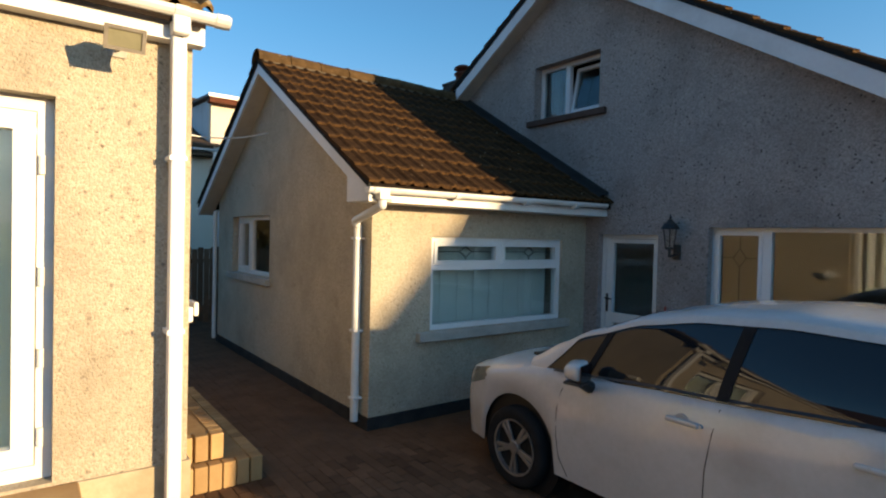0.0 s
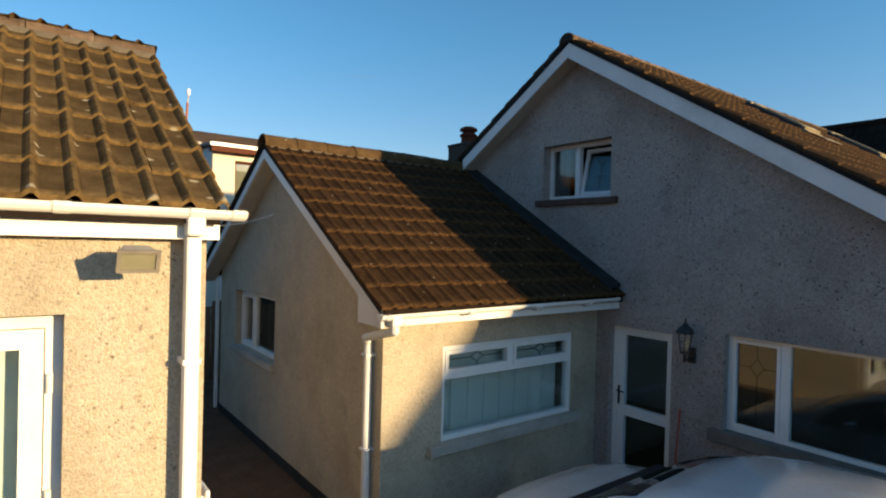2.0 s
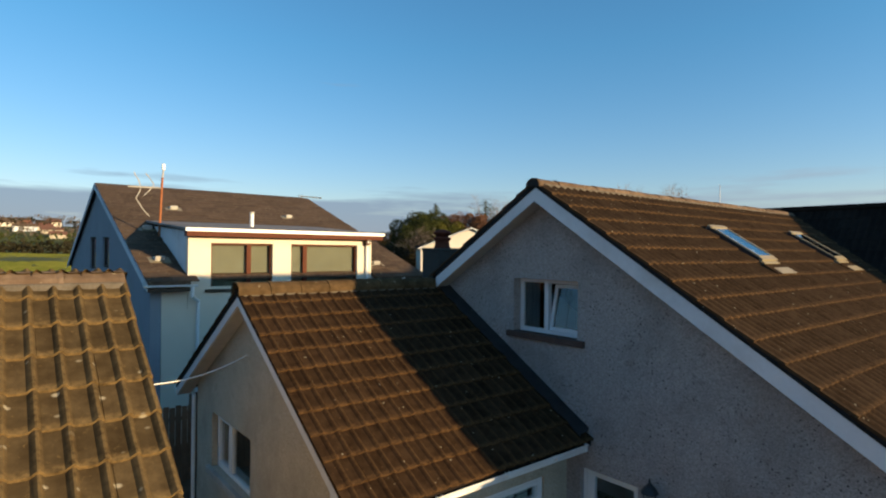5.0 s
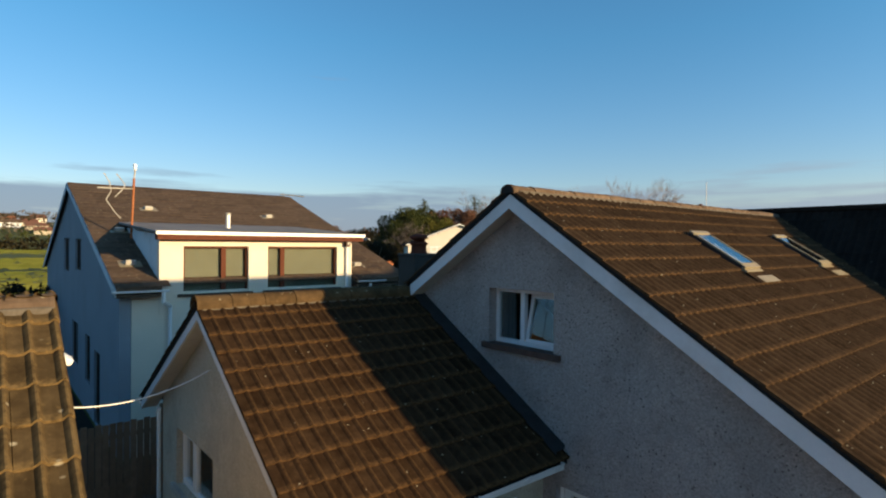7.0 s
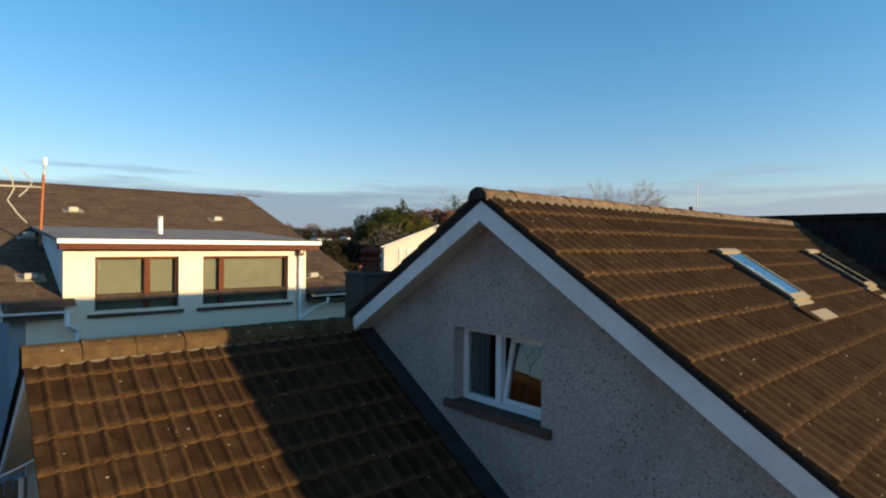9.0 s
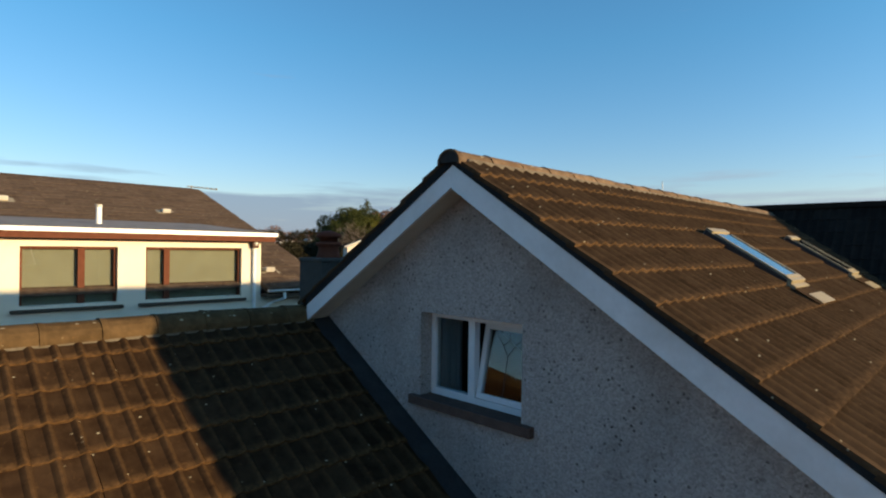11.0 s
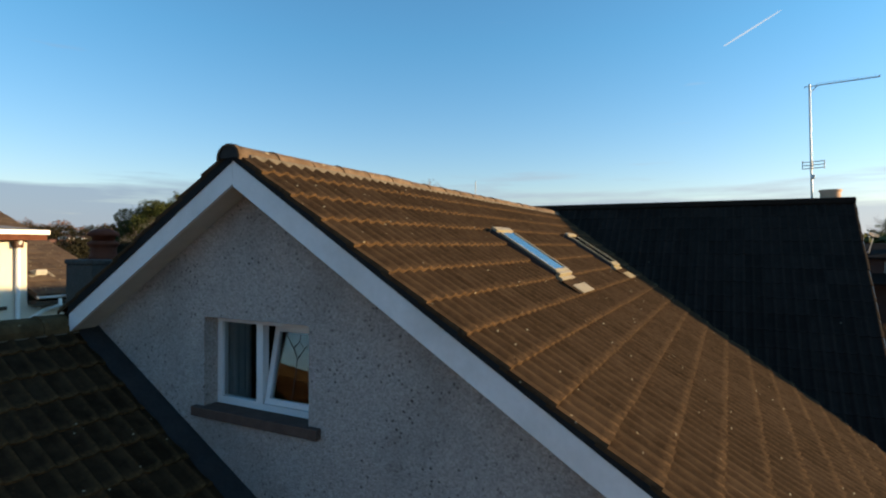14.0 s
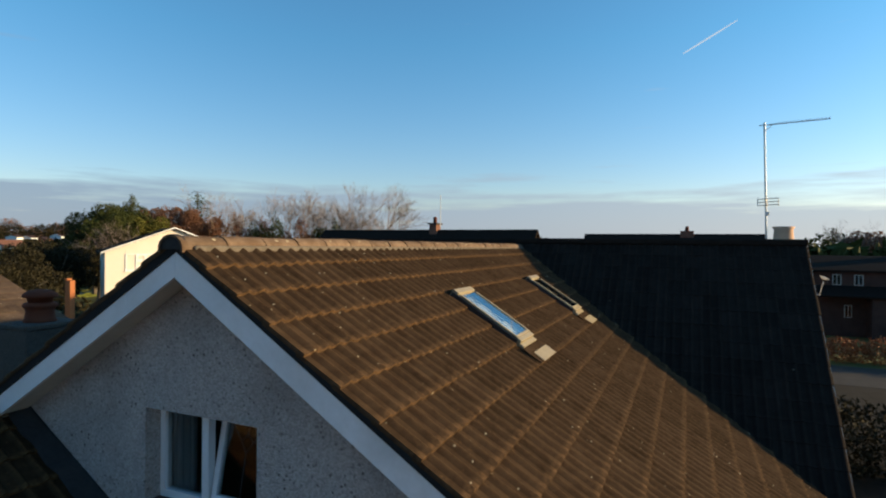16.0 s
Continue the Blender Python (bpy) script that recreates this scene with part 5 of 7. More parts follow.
DWS = ((5.54, 7.20, 6.56), (7.74, 9.90, 8.20))
dorm = part("dormer", slab(rect(DY0, DY1, 3.4, DTZ - 0.12), [rect(a, b, 3.89, 5.10) for a, b, m in DWS], dorm_spot, 0.25), "cream", nb, "cream rendered dormer front")
part("cheek", slab([(NX - 0.23, nb_z(NX - 0.23) - 0.1), (NX - 0.23, DTZ - 0.02), (NRX + 5.1, DTZ + 0.20), (NRX + 5.1, nb_z(NRX + 5.1) - 0.1)], [], lambda a, b, d: (a, DY0 + d, b), 0.2), "white_wall", dorm)
part("cheek", slab([(NX - 0.23, nb_z(NX - 0.23) - 0.1), (NX - 0.23, DTZ - 0.02), (NRX + 5.1, DTZ + 0.20), (NRX + 5.1, nb_z(NRX + 5.1) - 0.1)], [], lambda a, b, d: (a, DY1 - d, b), 0.2), "white_wall", dorm)
bm = boxes((-19.15, NX + 0.30, DY0 - 0.12, DY1 + 0.28, DTZ - 0.02, DTZ + 0.05), bevel=0.01)
for v in bm.verts:
    v.co.z += max(0.0, NX + 0.30 - v.co.x) * 0.072
part("flat_roof", bm, "felt", dorm, "grey felt roof of gentle fall")
part("fascia", boxes((NX + 0.30, NX + 0.33, DY0 - 0.14, DY1 + 0.30, DTZ - 0.035, DTZ + 0.055), bevel=0.004), "white", dorm, "white edge trim")
part("soffit", boxes((NX + 0.03, NX + 0.29, DY0 - 0.10, DY1 + 0.26, DTZ - 0.16, DTZ - 0.025), bevel=0.004), "brown_frame", dorm, "brown timber soffit")
part("downpipe", pipe_mesh([(NX + 0.20, 10.20, DTZ - 0.12), (NX + 0.08, 10.20, 5.1), (NX + 0.08, 10.20, 0.1)], 0.045), "white", dorm, "white downpipe")
part("branch_pipe", pipe_mesh([(NEX + 0.05, 10.86, NEZ - 0.12), (NEX + 0.05, 10.86, 3.86), (NX + 0.08, 10.70, 3.74), (NX + 0.08, 10.20, 3.44)], 0.04), "white", dorm, "white branch of the downpipe")
part("hopper", boxes((NX + 0.03, NX + 0.17, 10.12, 10.28, 5.10, 5.26), bevel=0.02), "sill_brown", dorm)
for a, b, mu in DWS:
    wd = part("window", window_frame((a, b, 3.89, 5.10), [(a + 0.05, mu - 0.06, 3.94, 5.05), (mu + 0.06, b - 0.05, 3.94, 5.05)], dorm_spot, 0.08, 0.16), "brown_frame", nb, "brown timber window")
    part("pane", pane_mesh(a + 0.05, mu - 0.06, 3.94, 5.05, dorm_spot, 0.12), "glass", wd)
    part("pane", pane_mesh(mu + 0.06, b - 0.05, 3.94, 5.05, dorm_spot, 0.12), "glass", wd)
    part("sill", boxes((NX - 0.02, NX + 0.10, a - 0.14, b + 0.10, 3.82, 3.888), bevel=0.006), "dark_wood", wd)
    part("blind", boxes((NX - 0.19, NX - 0.17, a + 0.02, b - 0.02, 3.9, 5.08)), "curtain", wd, "drawn roller blind")
part("inner_wall", boxes((NRX + 5.6, NRX + 5.7, DY0 + 0.2, DY1 - 0.2, 2.6, 5.2), (NRX + 5.7, NX - 0.27, DY0 + 0.22, DY1 - 0.22, 2.6, 2.7)), "room", nb)


def roof_vent(x, y):
    """A small hooded vent on the neighbour's slates."""
    v = tagged(empty("roof_vent", (x, y, nb_z(x))), "small pale hooded vent on slates", "vent", "slate vents")
    m = roof_matrix((x, y, nb_z(x)), (0, 1, 0), (-1, 0, NP))
    bm = boxes((-0.13, 0.13, -0.10, 0.16, 0.0, 0.15), bevel=0.04)
    for q in bm.verts:
        if q.co.y > 0.1:
            q.co.z *= 0.35
    bmesh.ops.transform(bm, matrix=m, verts=bm.verts[:])
    part("hood", bm, "sill_grey", v)
    bm = boxes((-0.26, 0.26, -0.20, 0.22, 0.0, 0.018))
    bmesh.ops.transform(bm, matrix=m, verts=bm.verts[:])
    part("flange", bm, "flash", v)
    return v


for x, y in ((-20.5, 6.0), (-20.1, 10.05), (-15.6, 4.55), (-15.2, 11.0), (-18.2, 4.75)):
    roof_vent(x, y)
flue = tagged(empty("flue_pipe", (-16.5, 7.33, 5.4)), "short white flue pipe on the dormer roof", "flue")
part("pipe", rod(bmesh.new(), (-16.5, 7.33, 5.35), (-16.5, 7.33, 6.03), 0.062, seg=14), "white", flue)
part("collar", rod(bmesh.new(), (-16.5, 7.33, 5.35), (-16.5, 7.33, 5.50), 0.10, 0.07, seg=14), "lead", flue)
part("cowl", rod(bmesh.new(), (-16.5, 7.33, 6.03), (-16.5, 7.33, 6.09), 0.075, seg=14), "sill_grey", flue)
na = tagged(empty("tv_aerial", (-17.2, 4.9, 5.4)), "rusty aerial mast with a white receiver on the slates", "aerial")
part("mast", rod(bmesh.new(), (-17.2, 4.87, 5.3), (-17.2, 4.94, 7.0), 0.032, seg=8), "rust", na, "rusty steel mast")
part("upper_mast", rod(bmesh.new(), (-17.2, 4.94, 7.0), (-17.2, 4.97, 7.25), 0.022, seg=8), "sill_grey", na)
part("receiver", boxes((-17.24, -17.16, 4.92, 5.01, 7.22, 7.42), bevel=0.03), "white", na, "small white receiver box")
part("arm", rod(bmesh.new(), (-17.2, 4.05, 6.68), (-17.2, 4.92, 6.70), 0.022, seg=6), "sill_grey", na)
for way in (((4.47, 6.45), (4.62, 6.62), (4.72, 6.78)), ((4.72, 6.80), (4.62, 6.95), (4.50, 7.10)), ((4.20, 7.10), (4.34, 6.85), (4.38, 6.62), (4.26, 6.36), (4.45, 6.05), (4.62, 5.85))):
    bm = bmesh.new()
    for p, q in zip(way, way[1:]):
        rod(bm, (-17.22, p[0], p[1]), (-17.22, q[0], q[1]), 0.014, seg=5)
    part("arm", bm, "sill_grey", na)

ba = tagged(empty("tv_aerial", (-23.4, 12.1, 7.2)), "small aerial sticking out past the slate ridge", "aerial")
part("pole", rod(bmesh.new(), (-23.4, 12.1, 7.0), (-23.4, 12.1, 7.45), 0.018, seg=6), "black_iron", ba)
bm = rod(bmesh.new(), (-23.4, 11.95, 7.40), (-23.4, 13.1, 7.36), 0.02, seg=6)
for k in range(5):
    rod(bm, (-23.55, 12.3 + 0.18 * k, 7.39), (-23.25, 12.3 + 0.18 * k, 7.39), 0.012, seg=5)
part("boom", bm, "black_iron", ba)

# fence at the end of the path, with a pale bag hung on it
fence = tagged(empty("fence", (-12.0, 3.4, 0)), "dark weathered board fence closing the side path", "fence")
for z in (0.35, 1.35):
    part("rail", boxes((-12.06, -12.02, 1.0, 4.6, z - 0.04, z + 0.04), bevel=0.006), "fence", fence)
sl = mesh_of("slat", boxes((-0.010, 0.010, -0.055, 0.055, 0.03, 1.62), bevel=0.004), M["fence"])
for k in range(30):
    ob = new("slat", sl)
    ob.parent, ob.matrix_parent_inverse = fence, root_inverse(fence)
    ob.matrix_basis = pose(-12.0 + 0.004 * math.sin(k * 4), 1.05 + k * 0.121, 0.02 * math.sin(k * 2.7), 0, 0, 0.8 * math.sin(k * 1.7))
fence2 = tagged(empty("fence", (-13.4, 8.0, 0)), "brown board fence between the gardens", "fence")
for z in (0.35, 1.2):
    part("rail", boxes((-13.0, -12.96, 4.6, 12.5, z - 0.04, z + 0.04), bevel=0.006), "fence", fence2)
for k in range(64):
    ob = new("slat", sl)
    ob.parent, ob.matrix_parent_inverse = fence2, root_inverse(fence2)
    ob.matrix_basis = pose(-12.94 + 0.004 * math.sin(k * 4), 4.7 + k * 0.121, 0.02 * math.sin(k * 2.7), 0, 0, 0.8 * math.sin(k * 1.7))

# ---- white hatchback ----
car = tagged(empty("car", (-1.2, 5.2, 0)), "white five-door hatchback car with grimy lower doors", "car")
CX0, CYM = -3.40, 5.20                        # nose and middle line
AXLE_F, AXLE_R, WHEEL, ARCH = 0.88, 3.48, 0.322, 0.42


def lerp_at(x, table):
    for (xa, *a), (xb, *b) in zip(table, table[1:]):
        if xa <= x <= xb:
            f = (x - xa) / (xb - xa)
            f = f * f * (3 - 2 * f) * 0.35 + f * 0.65
            return [p + (q - p) * f for p, q in zip(a, b)]
    return list(table[-1][1:])


# along the car: half width, shoulder height, bonnet or tail height in the middle, lower edge
BODY = [(0.0, 0.50, 0.62, 0.66, 0.32), (0.07, 0.66, 0.72, 0.77, 0.26), (0.25, 0.79, 0.84, 0.91, 0.25), (0.55, 0.85, 0.925, 1.01, 0.25), (0.95, 0.875, 0.985, 1.07, 0.255),
        (1.30, 0.88, 1.02, 1.09, 0.255), (2.2, 0.882, 1.09, 1.09, 0.255), (3.2, 0.88, 1.15, 1.15, 0.255), (3.85, 0.85, 1.17, 1.17, 0.24), (4.12, 0.78, 1.12, 1.12, 0.30), (4.22, 0.66, 1.02, 1.02, 0.36)]
# cabin: half width at the foot, half width at the roof edge, height of roof edge, height of roof middle
CABIN = [(0.98, 0.80, 0.76, 1.05, 1.08), (1.25, 0.815, 0.74, 1.205, 1.24), (1.5, 0.82, 0.715, 1.33, 1.375), (1.9, 0.83, 0.675, 1.475, 1.52), (2.3, 0.835, 0.65, 1.55, 1.60), (2.8, 0.835, 0.645, 1.58, 1.64), (3.3, 0.825, 0.64, 1.56, 1.625), (3.7, 0.80, 0.63, 1.48, 1.535), (4.0, 0.74, 0.60, 1.34, 1.37), (4.15, 0.70, 0.60, 1.18, 1.20)]


def car_body():
    bm = bmesh.new()
    xs = sorted({round(i * 0.06, 3) for i in range(71)} | {AXLE_F - ARCH, AXLE_F + ARCH, AXLE_R - ARCH, AXLE_R + ARCH, 0.03, 4.22})
    rows = []
    for x in xs:
        if x > 4.22:
            continue
        w, zs, zt, zl = lerp_at(x, BODY)
        for ax in (AXLE_F, AXLE_R):
            d = abs(x - ax)
            if d < ARCH:
                zl = max(zl, WHEEL + math.sqrt(ARCH ** 2 - d * d))
        half = []
        hgt = zs - zl
        for f, bulge in ((0.0, 0.965), (0.25, 0.992), (0.5, 1.0), (0.72, 0.995), (0.88, 0.975), (1.0, 0.93)):
            half.append((w * bulge, zl + hgt * f))
        half += [(w * 0.80, zs + (zt - zs) * 0.55), (w * 0.4, zs + (zt - zs) * 0.92), (0.0, zt)]
        row = [bm.verts.new((CX0 + x, CYM - y, z)) for y, z in half] + [bm.verts.new((CX0 + x, CYM + y, z)) for y, z in half[-2::-1]]
        rows.append(row)
    for a, b in zip(rows, rows[1:]):
        for i in range(len(a) - 1):
            bm.faces.new((a[i], a[i + 1], b[i + 1], b[i]))
    bm.faces.new(rows[0])
    bm.faces.new(rows[-1][::-1])
    bmesh.ops.recalc_face_normals(bm, faces=bm.faces[:])
    return part("body", bm, "paint", car, "white paint with road dirt", True)


def cabin_rows(xs, f0, f1, steps, grow=0.0):
    """Rows across the cabin between heights f0 and f1 of its side, mirrored over the roof."""
    rows = []
    for x in xs:
        w0, w1, z1, zm = lerp_at(x, CABIN)
        zb = lerp_at(x, BODY)[1] - 0.02
        half = []
        for k in range(steps + 1):
            f = f0 + (f1 - f0) * k / steps
            half.append((w0 + (w1 - w0) * f ** 1.4 + grow, zb + (z1 - zb) * f))
        rows.append((half, w1 + grow, z1 + grow, zm + grow))
    return rows


def car_cabin():
    bm = bmesh.new()
    xs = [0.98 + i * (4.15 - 0.98) / 40 for i in range(41)]
    rows = []
    for x, (half, w1, z1, zm) in zip(xs, cabin_rows(xs, 0.0, 1.0, 6)):
        top = half + [(w1 * 0.7, z1 + (zm - z1) * 0.6), (0.0, zm)]
        rows.append([bm.verts.new((CX0 + x, CYM - y, z)) for y, z in top] + [bm.verts.new((CX0 + x, CYM + y, z)) for y, z in top[-2::-1]])
    for a, b in zip(rows, rows[1:]):
        for i in range(len(a) - 1):
            bm.faces.new((a[i], a[i + 1], b[i + 1], b[i]))
    bm.faces.new(rows[0])
    bm.faces.new(rows[-1][::-1])
    bmesh.ops.recalc_face_normals(bm, faces=bm.faces[:])
    part("cabin_glass", bm, "car_glass", car, "dark tinted glass", True)
    # roof skin and pillars
    bm = bmesh.new()
    xs = [1.60 + i * (4.12 - 1.60) / 34 for i in range(35)]
    rows = []
    for x, (half, w1, z1, zm) in zip(xs, cabin_rows(xs, 0.90, 1.0, 3, 0.008)):
        top = half + [(w1 * 0.7, z1 + (zm - z1) * 0.6), (0.0, zm)]
        rows.append([bm.verts.new((CX0 + x, CYM - y, z)) for y, z in top] + [bm.verts.new((CX0 + x, CYM + y, z)) for y, z in top[-2::-1]])
    for a, b in zip(rows, rows[1:]):
        for i in range(len(a) - 1):
            bm.faces.new((a[i], a[i + 1], b[i + 1], b[i]))
    bmesh.ops.recalc_face_normals(bm, faces=bm.faces[:])
    part("roof", bm, "paint", car, "white roof", True)
    for side in (-1, 1):
        bm = bmesh.new()
        rows = []
        for i in range(13):
            x = 0.98 + (1.62 - 0.98) * i / 12
            w0, w1, z1, zm = lerp_at(x, CABIN)
            zb = lerp_at(x, BODY)[1] - 0.02
            ring = []
            low = 0.90 * max(0.0, min(1.0, (x - 1.16) / 0.24)) ** 0.7
            for f, g in ((low, 0.007), (0.5 + 0.5 * low, 0.009), (1.0, 0.008)):
                ring.append(bm.verts.new((CX0 + x, CYM + side * (w0 + (w1 - w0) * f ** 1.4 + g), zb + (z1 - zb) * f + g * 0.6)))
            ring.append(bm.verts.new((CX0 + x, CYM + side * (w1 - 0.05), z1 + 0.018)))
            rows.append(ring)
        for a, b in zip(rows, rows[1:]):
            for i in range(3):
                bm.faces.new((a[i], a[i + 1], b[i + 1], b[i]))
        bmesh.ops.recalc_face_normals(bm, faces=bm.faces[:])
        part("pillar", bm, "paint", car, "", True)
        # dark pillar between the doors, and waist trim
        for x0, x1, lean in ((2.47, 2.54, 0.08), (1.50, 1.56, 0.16), (3.46, 3.52, 0.06)):
            bm = bmesh.new()
            rows = []
            for k in range(7):
                f = 0.02 + 0.95 * k / 6
                r = []
                for x in (x0 + lean * f, x1 + lean * f):
                    w0, w1, z1, zm = lerp_at(x, CABIN)
                    zb = lerp_at(x, BODY)[1] - 0.02
                    r.append(bm.verts.new((CX0 + x, CYM + side * (w0 + (w1 - w0) * f ** 1.4 + 0.006), zb + (z1 - zb) * f)))
                rows.append(r)
            for a, b in zip(rows, rows[1:]):
                bm.faces.new((a[0], a[1], b[1], b[0]))
            bmesh.ops.recalc_face_normals(bm, faces=bm.faces[:])
            part("door_pillar", bm, "rubber", car, "", True)
        bm = bmesh.new()
        rows = []
        for i in range(25):
            x = 1.25 + (3.75 - 1.25) * i / 24
            w, zs, zt, zl = lerp_at(x, BODY)
            rows.append([bm.verts.new((CX0 + x, CYM + side * (w * b + 0.004), zs + dz)) for b, dz in ((0.948, -0.006), (0.935, 0.010))])
        for a, b in zip(rows, rows[1:]):
            bm.faces.new((a[0], a[1], b[1], b[0]))
        part("waist_trim", bm, "trim_black", car)


def seam(points, name="door_seam"):
    """A dark shut line that follows the car's side."""
    bm = bmesh.new()
    for (xa, za), (xb, zb) in zip(points, points[1:]):
        for side in (-1,):
            pa, pb = side_place(xa, za), side_place(xb, zb)
            rod(bm, pa, pb, 0.0034, seg=5)
    part(name, bm, "trim_black", car)


def side_place(x, z, out=0.0):
    w, zs, zt, zl = lerp_at(x, BODY)
    f = (z - 0.255) / (zs - 0.255)
    tab = [(0.0, 0.965), (0.25, 0.992), (0.5, 1.0), (0.72, 0.995), (0.88, 0.975), (1.0, 0.93)]
    b = lerp_at(max(0.0, min(1.0, f)), tab)[0]
    return Vector((CX0 + x, CYM - w * b - out, z))


car_body()
car_cabin()
seam([(1.41, 1.0), (1.36, 0.90), (1.325, 0.75), (1.325, 0.55), (1.35, 0.40), (1.42, 0.28)])
seam([(2.50, 1.05), (2.47, 0.9), (2.44, 0.7), (2.43, 0.5), (2.44, 0.27)])
seam([(3.42, 1.08), (3.42, 0.92), (3.30, 0.78), (3.06, 0.62), (3.0, 0.4), (3.0, 0.27)])
for x in (2.295, 3.25):
    bm = bmesh.new()
    p = side_place(x, 0.93 + 0.035 * (x > 3), 0.018)
    box(bm, p.x - 0.105, p.x + 0.105, p.y - 0.012, p.y + 0.012, p.z - 0.017, p.z + 0.017, 0.012)
    rod(bm, p + Vector((0.11, 0.02, 0)), p + Vector((0.11, 0, 0)), 0.012)
    rod(bm, p + Vector((-0.09, 0.02, 0)), p + Vector((-0.09, 0, 0)), 0.012)
    part("door_handle", bm, "paint", car)
    # a flat grey disc paints the shade of the handle recess
    q = side_place(x - 0.01, 0.93 + 0.035 * (x > 3), 0.003)
    part("painted_cup", lathe(bmesh.new(), [(0.001, 0.001), (0.040, 0.0), (0.046, 0.004)], q, "Y", 20), "cup_grey", car, "flat grey disc painting the shaded hollow behind the handle")
for side in (-1, 1):
    bm = boxes((-0.085, 0.055, -0.085, 0.085, -0.055, 0.075), bevel=0.04)
    for v in bm.verts:
        k = (v.co.x + 0.085) / 0.14
        v.co.y *= 0.72 + 0.28 * k
        v.co.z = v.co.z * (0.70 + 0.30 * k) + 0.02 * (v.co.y * side < 0)
    bmesh.ops.transform(bm, matrix=pose(CX0 + 1.60, CYM + side * 0.985, 1.085, 0, 0, -12 * side), verts=bm.verts[:])
    mirror = part("mirror", bm, "paint", car, "white door mirror", True)
    bm = boxes((0.056, 0.064, -0.075, 0.075, -0.048, 0.066), bevel=0.003)
    bmesh.ops.transform(bm, matrix=pose(CX0 + 1.60, CYM + side * 0.985, 1.085, 0, 0, -12 * side), verts=bm.verts[:])
    part("mirror_glass", bm, "car_glass", mirror)
    bm = boxes((-0.07, 0.058, -0.078, 0.078, -0.075, -0.052), bevel=0.01)
    bmesh.ops.transform(bm, matrix=pose(CX0 + 1.60, CYM + side * 0.985, 1.085, 0, 0, -12 * side), verts=bm.verts[:])
    part("mirror_base", bm, "trim_black", mirror)
    part("mirror_foot", rod(bmesh.new(), (CX0 + 1.60, CYM + side * 0.97, 1.02), (CX0 + 1.60, CYM + side * 0.85, 0.97), 0.03, 0.045, 8), "trim_black", car)
    bm = bmesh.new()
    rows = []
    for i in range(7):
        x = 0.12 + 0.56 * i / 6
        w, zs, zt, zl = lerp_at(x, BODY)
        lo, hi = 0.665 + 0.20 * (i / 6) ** 1.3, 0.80 + 0.135 * i / 6
        r = []
        for k in range(4):
            z = lo + (hi - lo) * k / 3
            f = (z - 0.255) / (zs - 0.255)
            r.append(bm.verts.new((CX0 + x, CYM + side * (w * lerp_at(min(1.0, f), [(0.0, 0.965), (0.5, 1.0), (0.72, 0.995), (0.88, 0.975), (1.0, 0.93)])[0] + 0.008), z)))
        rows.append(r)
    for a, b in zip(rows, rows[1:]):
        for i in range(3):
            bm.faces.new((a[i], a[i + 1], b[i + 1], b[i]))
    bmesh.ops.recalc_face_normals(bm, faces=bm.faces[:])
    part("headlight", bm, "headlamp", car, "clear swept-back headlight", True)
part("wiper_cowl", boxes((CX0 + 0.93, CX0 + 1.10, CYM - 0.72, CYM + 0.72, 1.06, 1.085), bevel=0.01), "trim_black", car)
part("floor_pan", boxes((CX0 + 0.15, CX0 + 4.0, CYM - 0.66, CYM + 0.66, 0.20, 0.62)), "trim_black", car)


def wheel(x, side):
    yc = CYM + side * 0.77
    w = part("wheel", lathe(bmesh.new(), [(0.20, -0.06), (0.215, -0.09), (0.29, -0.105), (0.315, -0.085), (0.322, -0.05), (0.322, 0.05), (0.315, 0.085), (0.29, 0.105), (0.215, 0.09), (0.20, 0.06)], (CX0 + x, yc, WHEEL), "Y", 36), "rubber", car, "black tyre", True)
    o = side * 0.09
    bm = bmesh.new()
    lathe(bm, [(0.222, o), (0.222, o * 1.12), (0.208, o * 1.10), (0.200, o * 0.5), (0.195, o * 0.3), (0.05, o * 0.28)], (CX0 + x, yc, WHEEL), "Y", 36, False)
    part("rim", bm, "alloy", w, "alloy rim with five double spokes")
    bm = bmesh.new()
    for k in range(10):
        a = 2 * math.pi * (k // 2) / 5 + 0.35 + (0.13 if k % 2 else -0.13)
        sp = boxes((0.03, 0.205, -0.013, 0.013, o * 0.75, o * 1.02), bevel=0.005)
        for v in sp.verts:
            v.co.y *= 0.75 + v.co.x * 3.0
        bmesh.ops.transform(sp, matrix=Matrix.Translation((CX0 + x, yc, WHEEL)) @ Matrix.Rotation(-math.pi / 2, 4, "X") @ Matrix.Rotation(a, 4, "Z"), verts=sp.verts[:])
        me = bpy.data.meshes.new("t")
        sp.to_mesh(me)
        sp.free()
        bm.from_mesh(me)
        bpy.data.meshes.remove(me)
    lathe(bm, [(0.05, o * 0.7), (0.055, o * 1.0), (0.045, o * 1.1)], (CX0 + x, yc, WHEEL), "Y", 16)
    bmesh.ops.recalc_face_normals(bm, faces=bm.faces[:])
    part("spokes", bm, "alloy", w)
    part("wheel_well", lathe(bmesh.new(), [(0.418, -0.13), (0.418, 0.10), (0.10, 0.10)] if side < 0 else [(0.10, -0.10), (0.418, -0.10), (0.418, 0.13)], (CX0 + x, yc - 0.0 + (0.12 if side < 0 else -0.12), WHEEL), "Y", 30), "trim_black", car)


for wx in (AXLE_F, AXLE_R):
    for sd in (-1, 1):
        wheel(wx, sd)

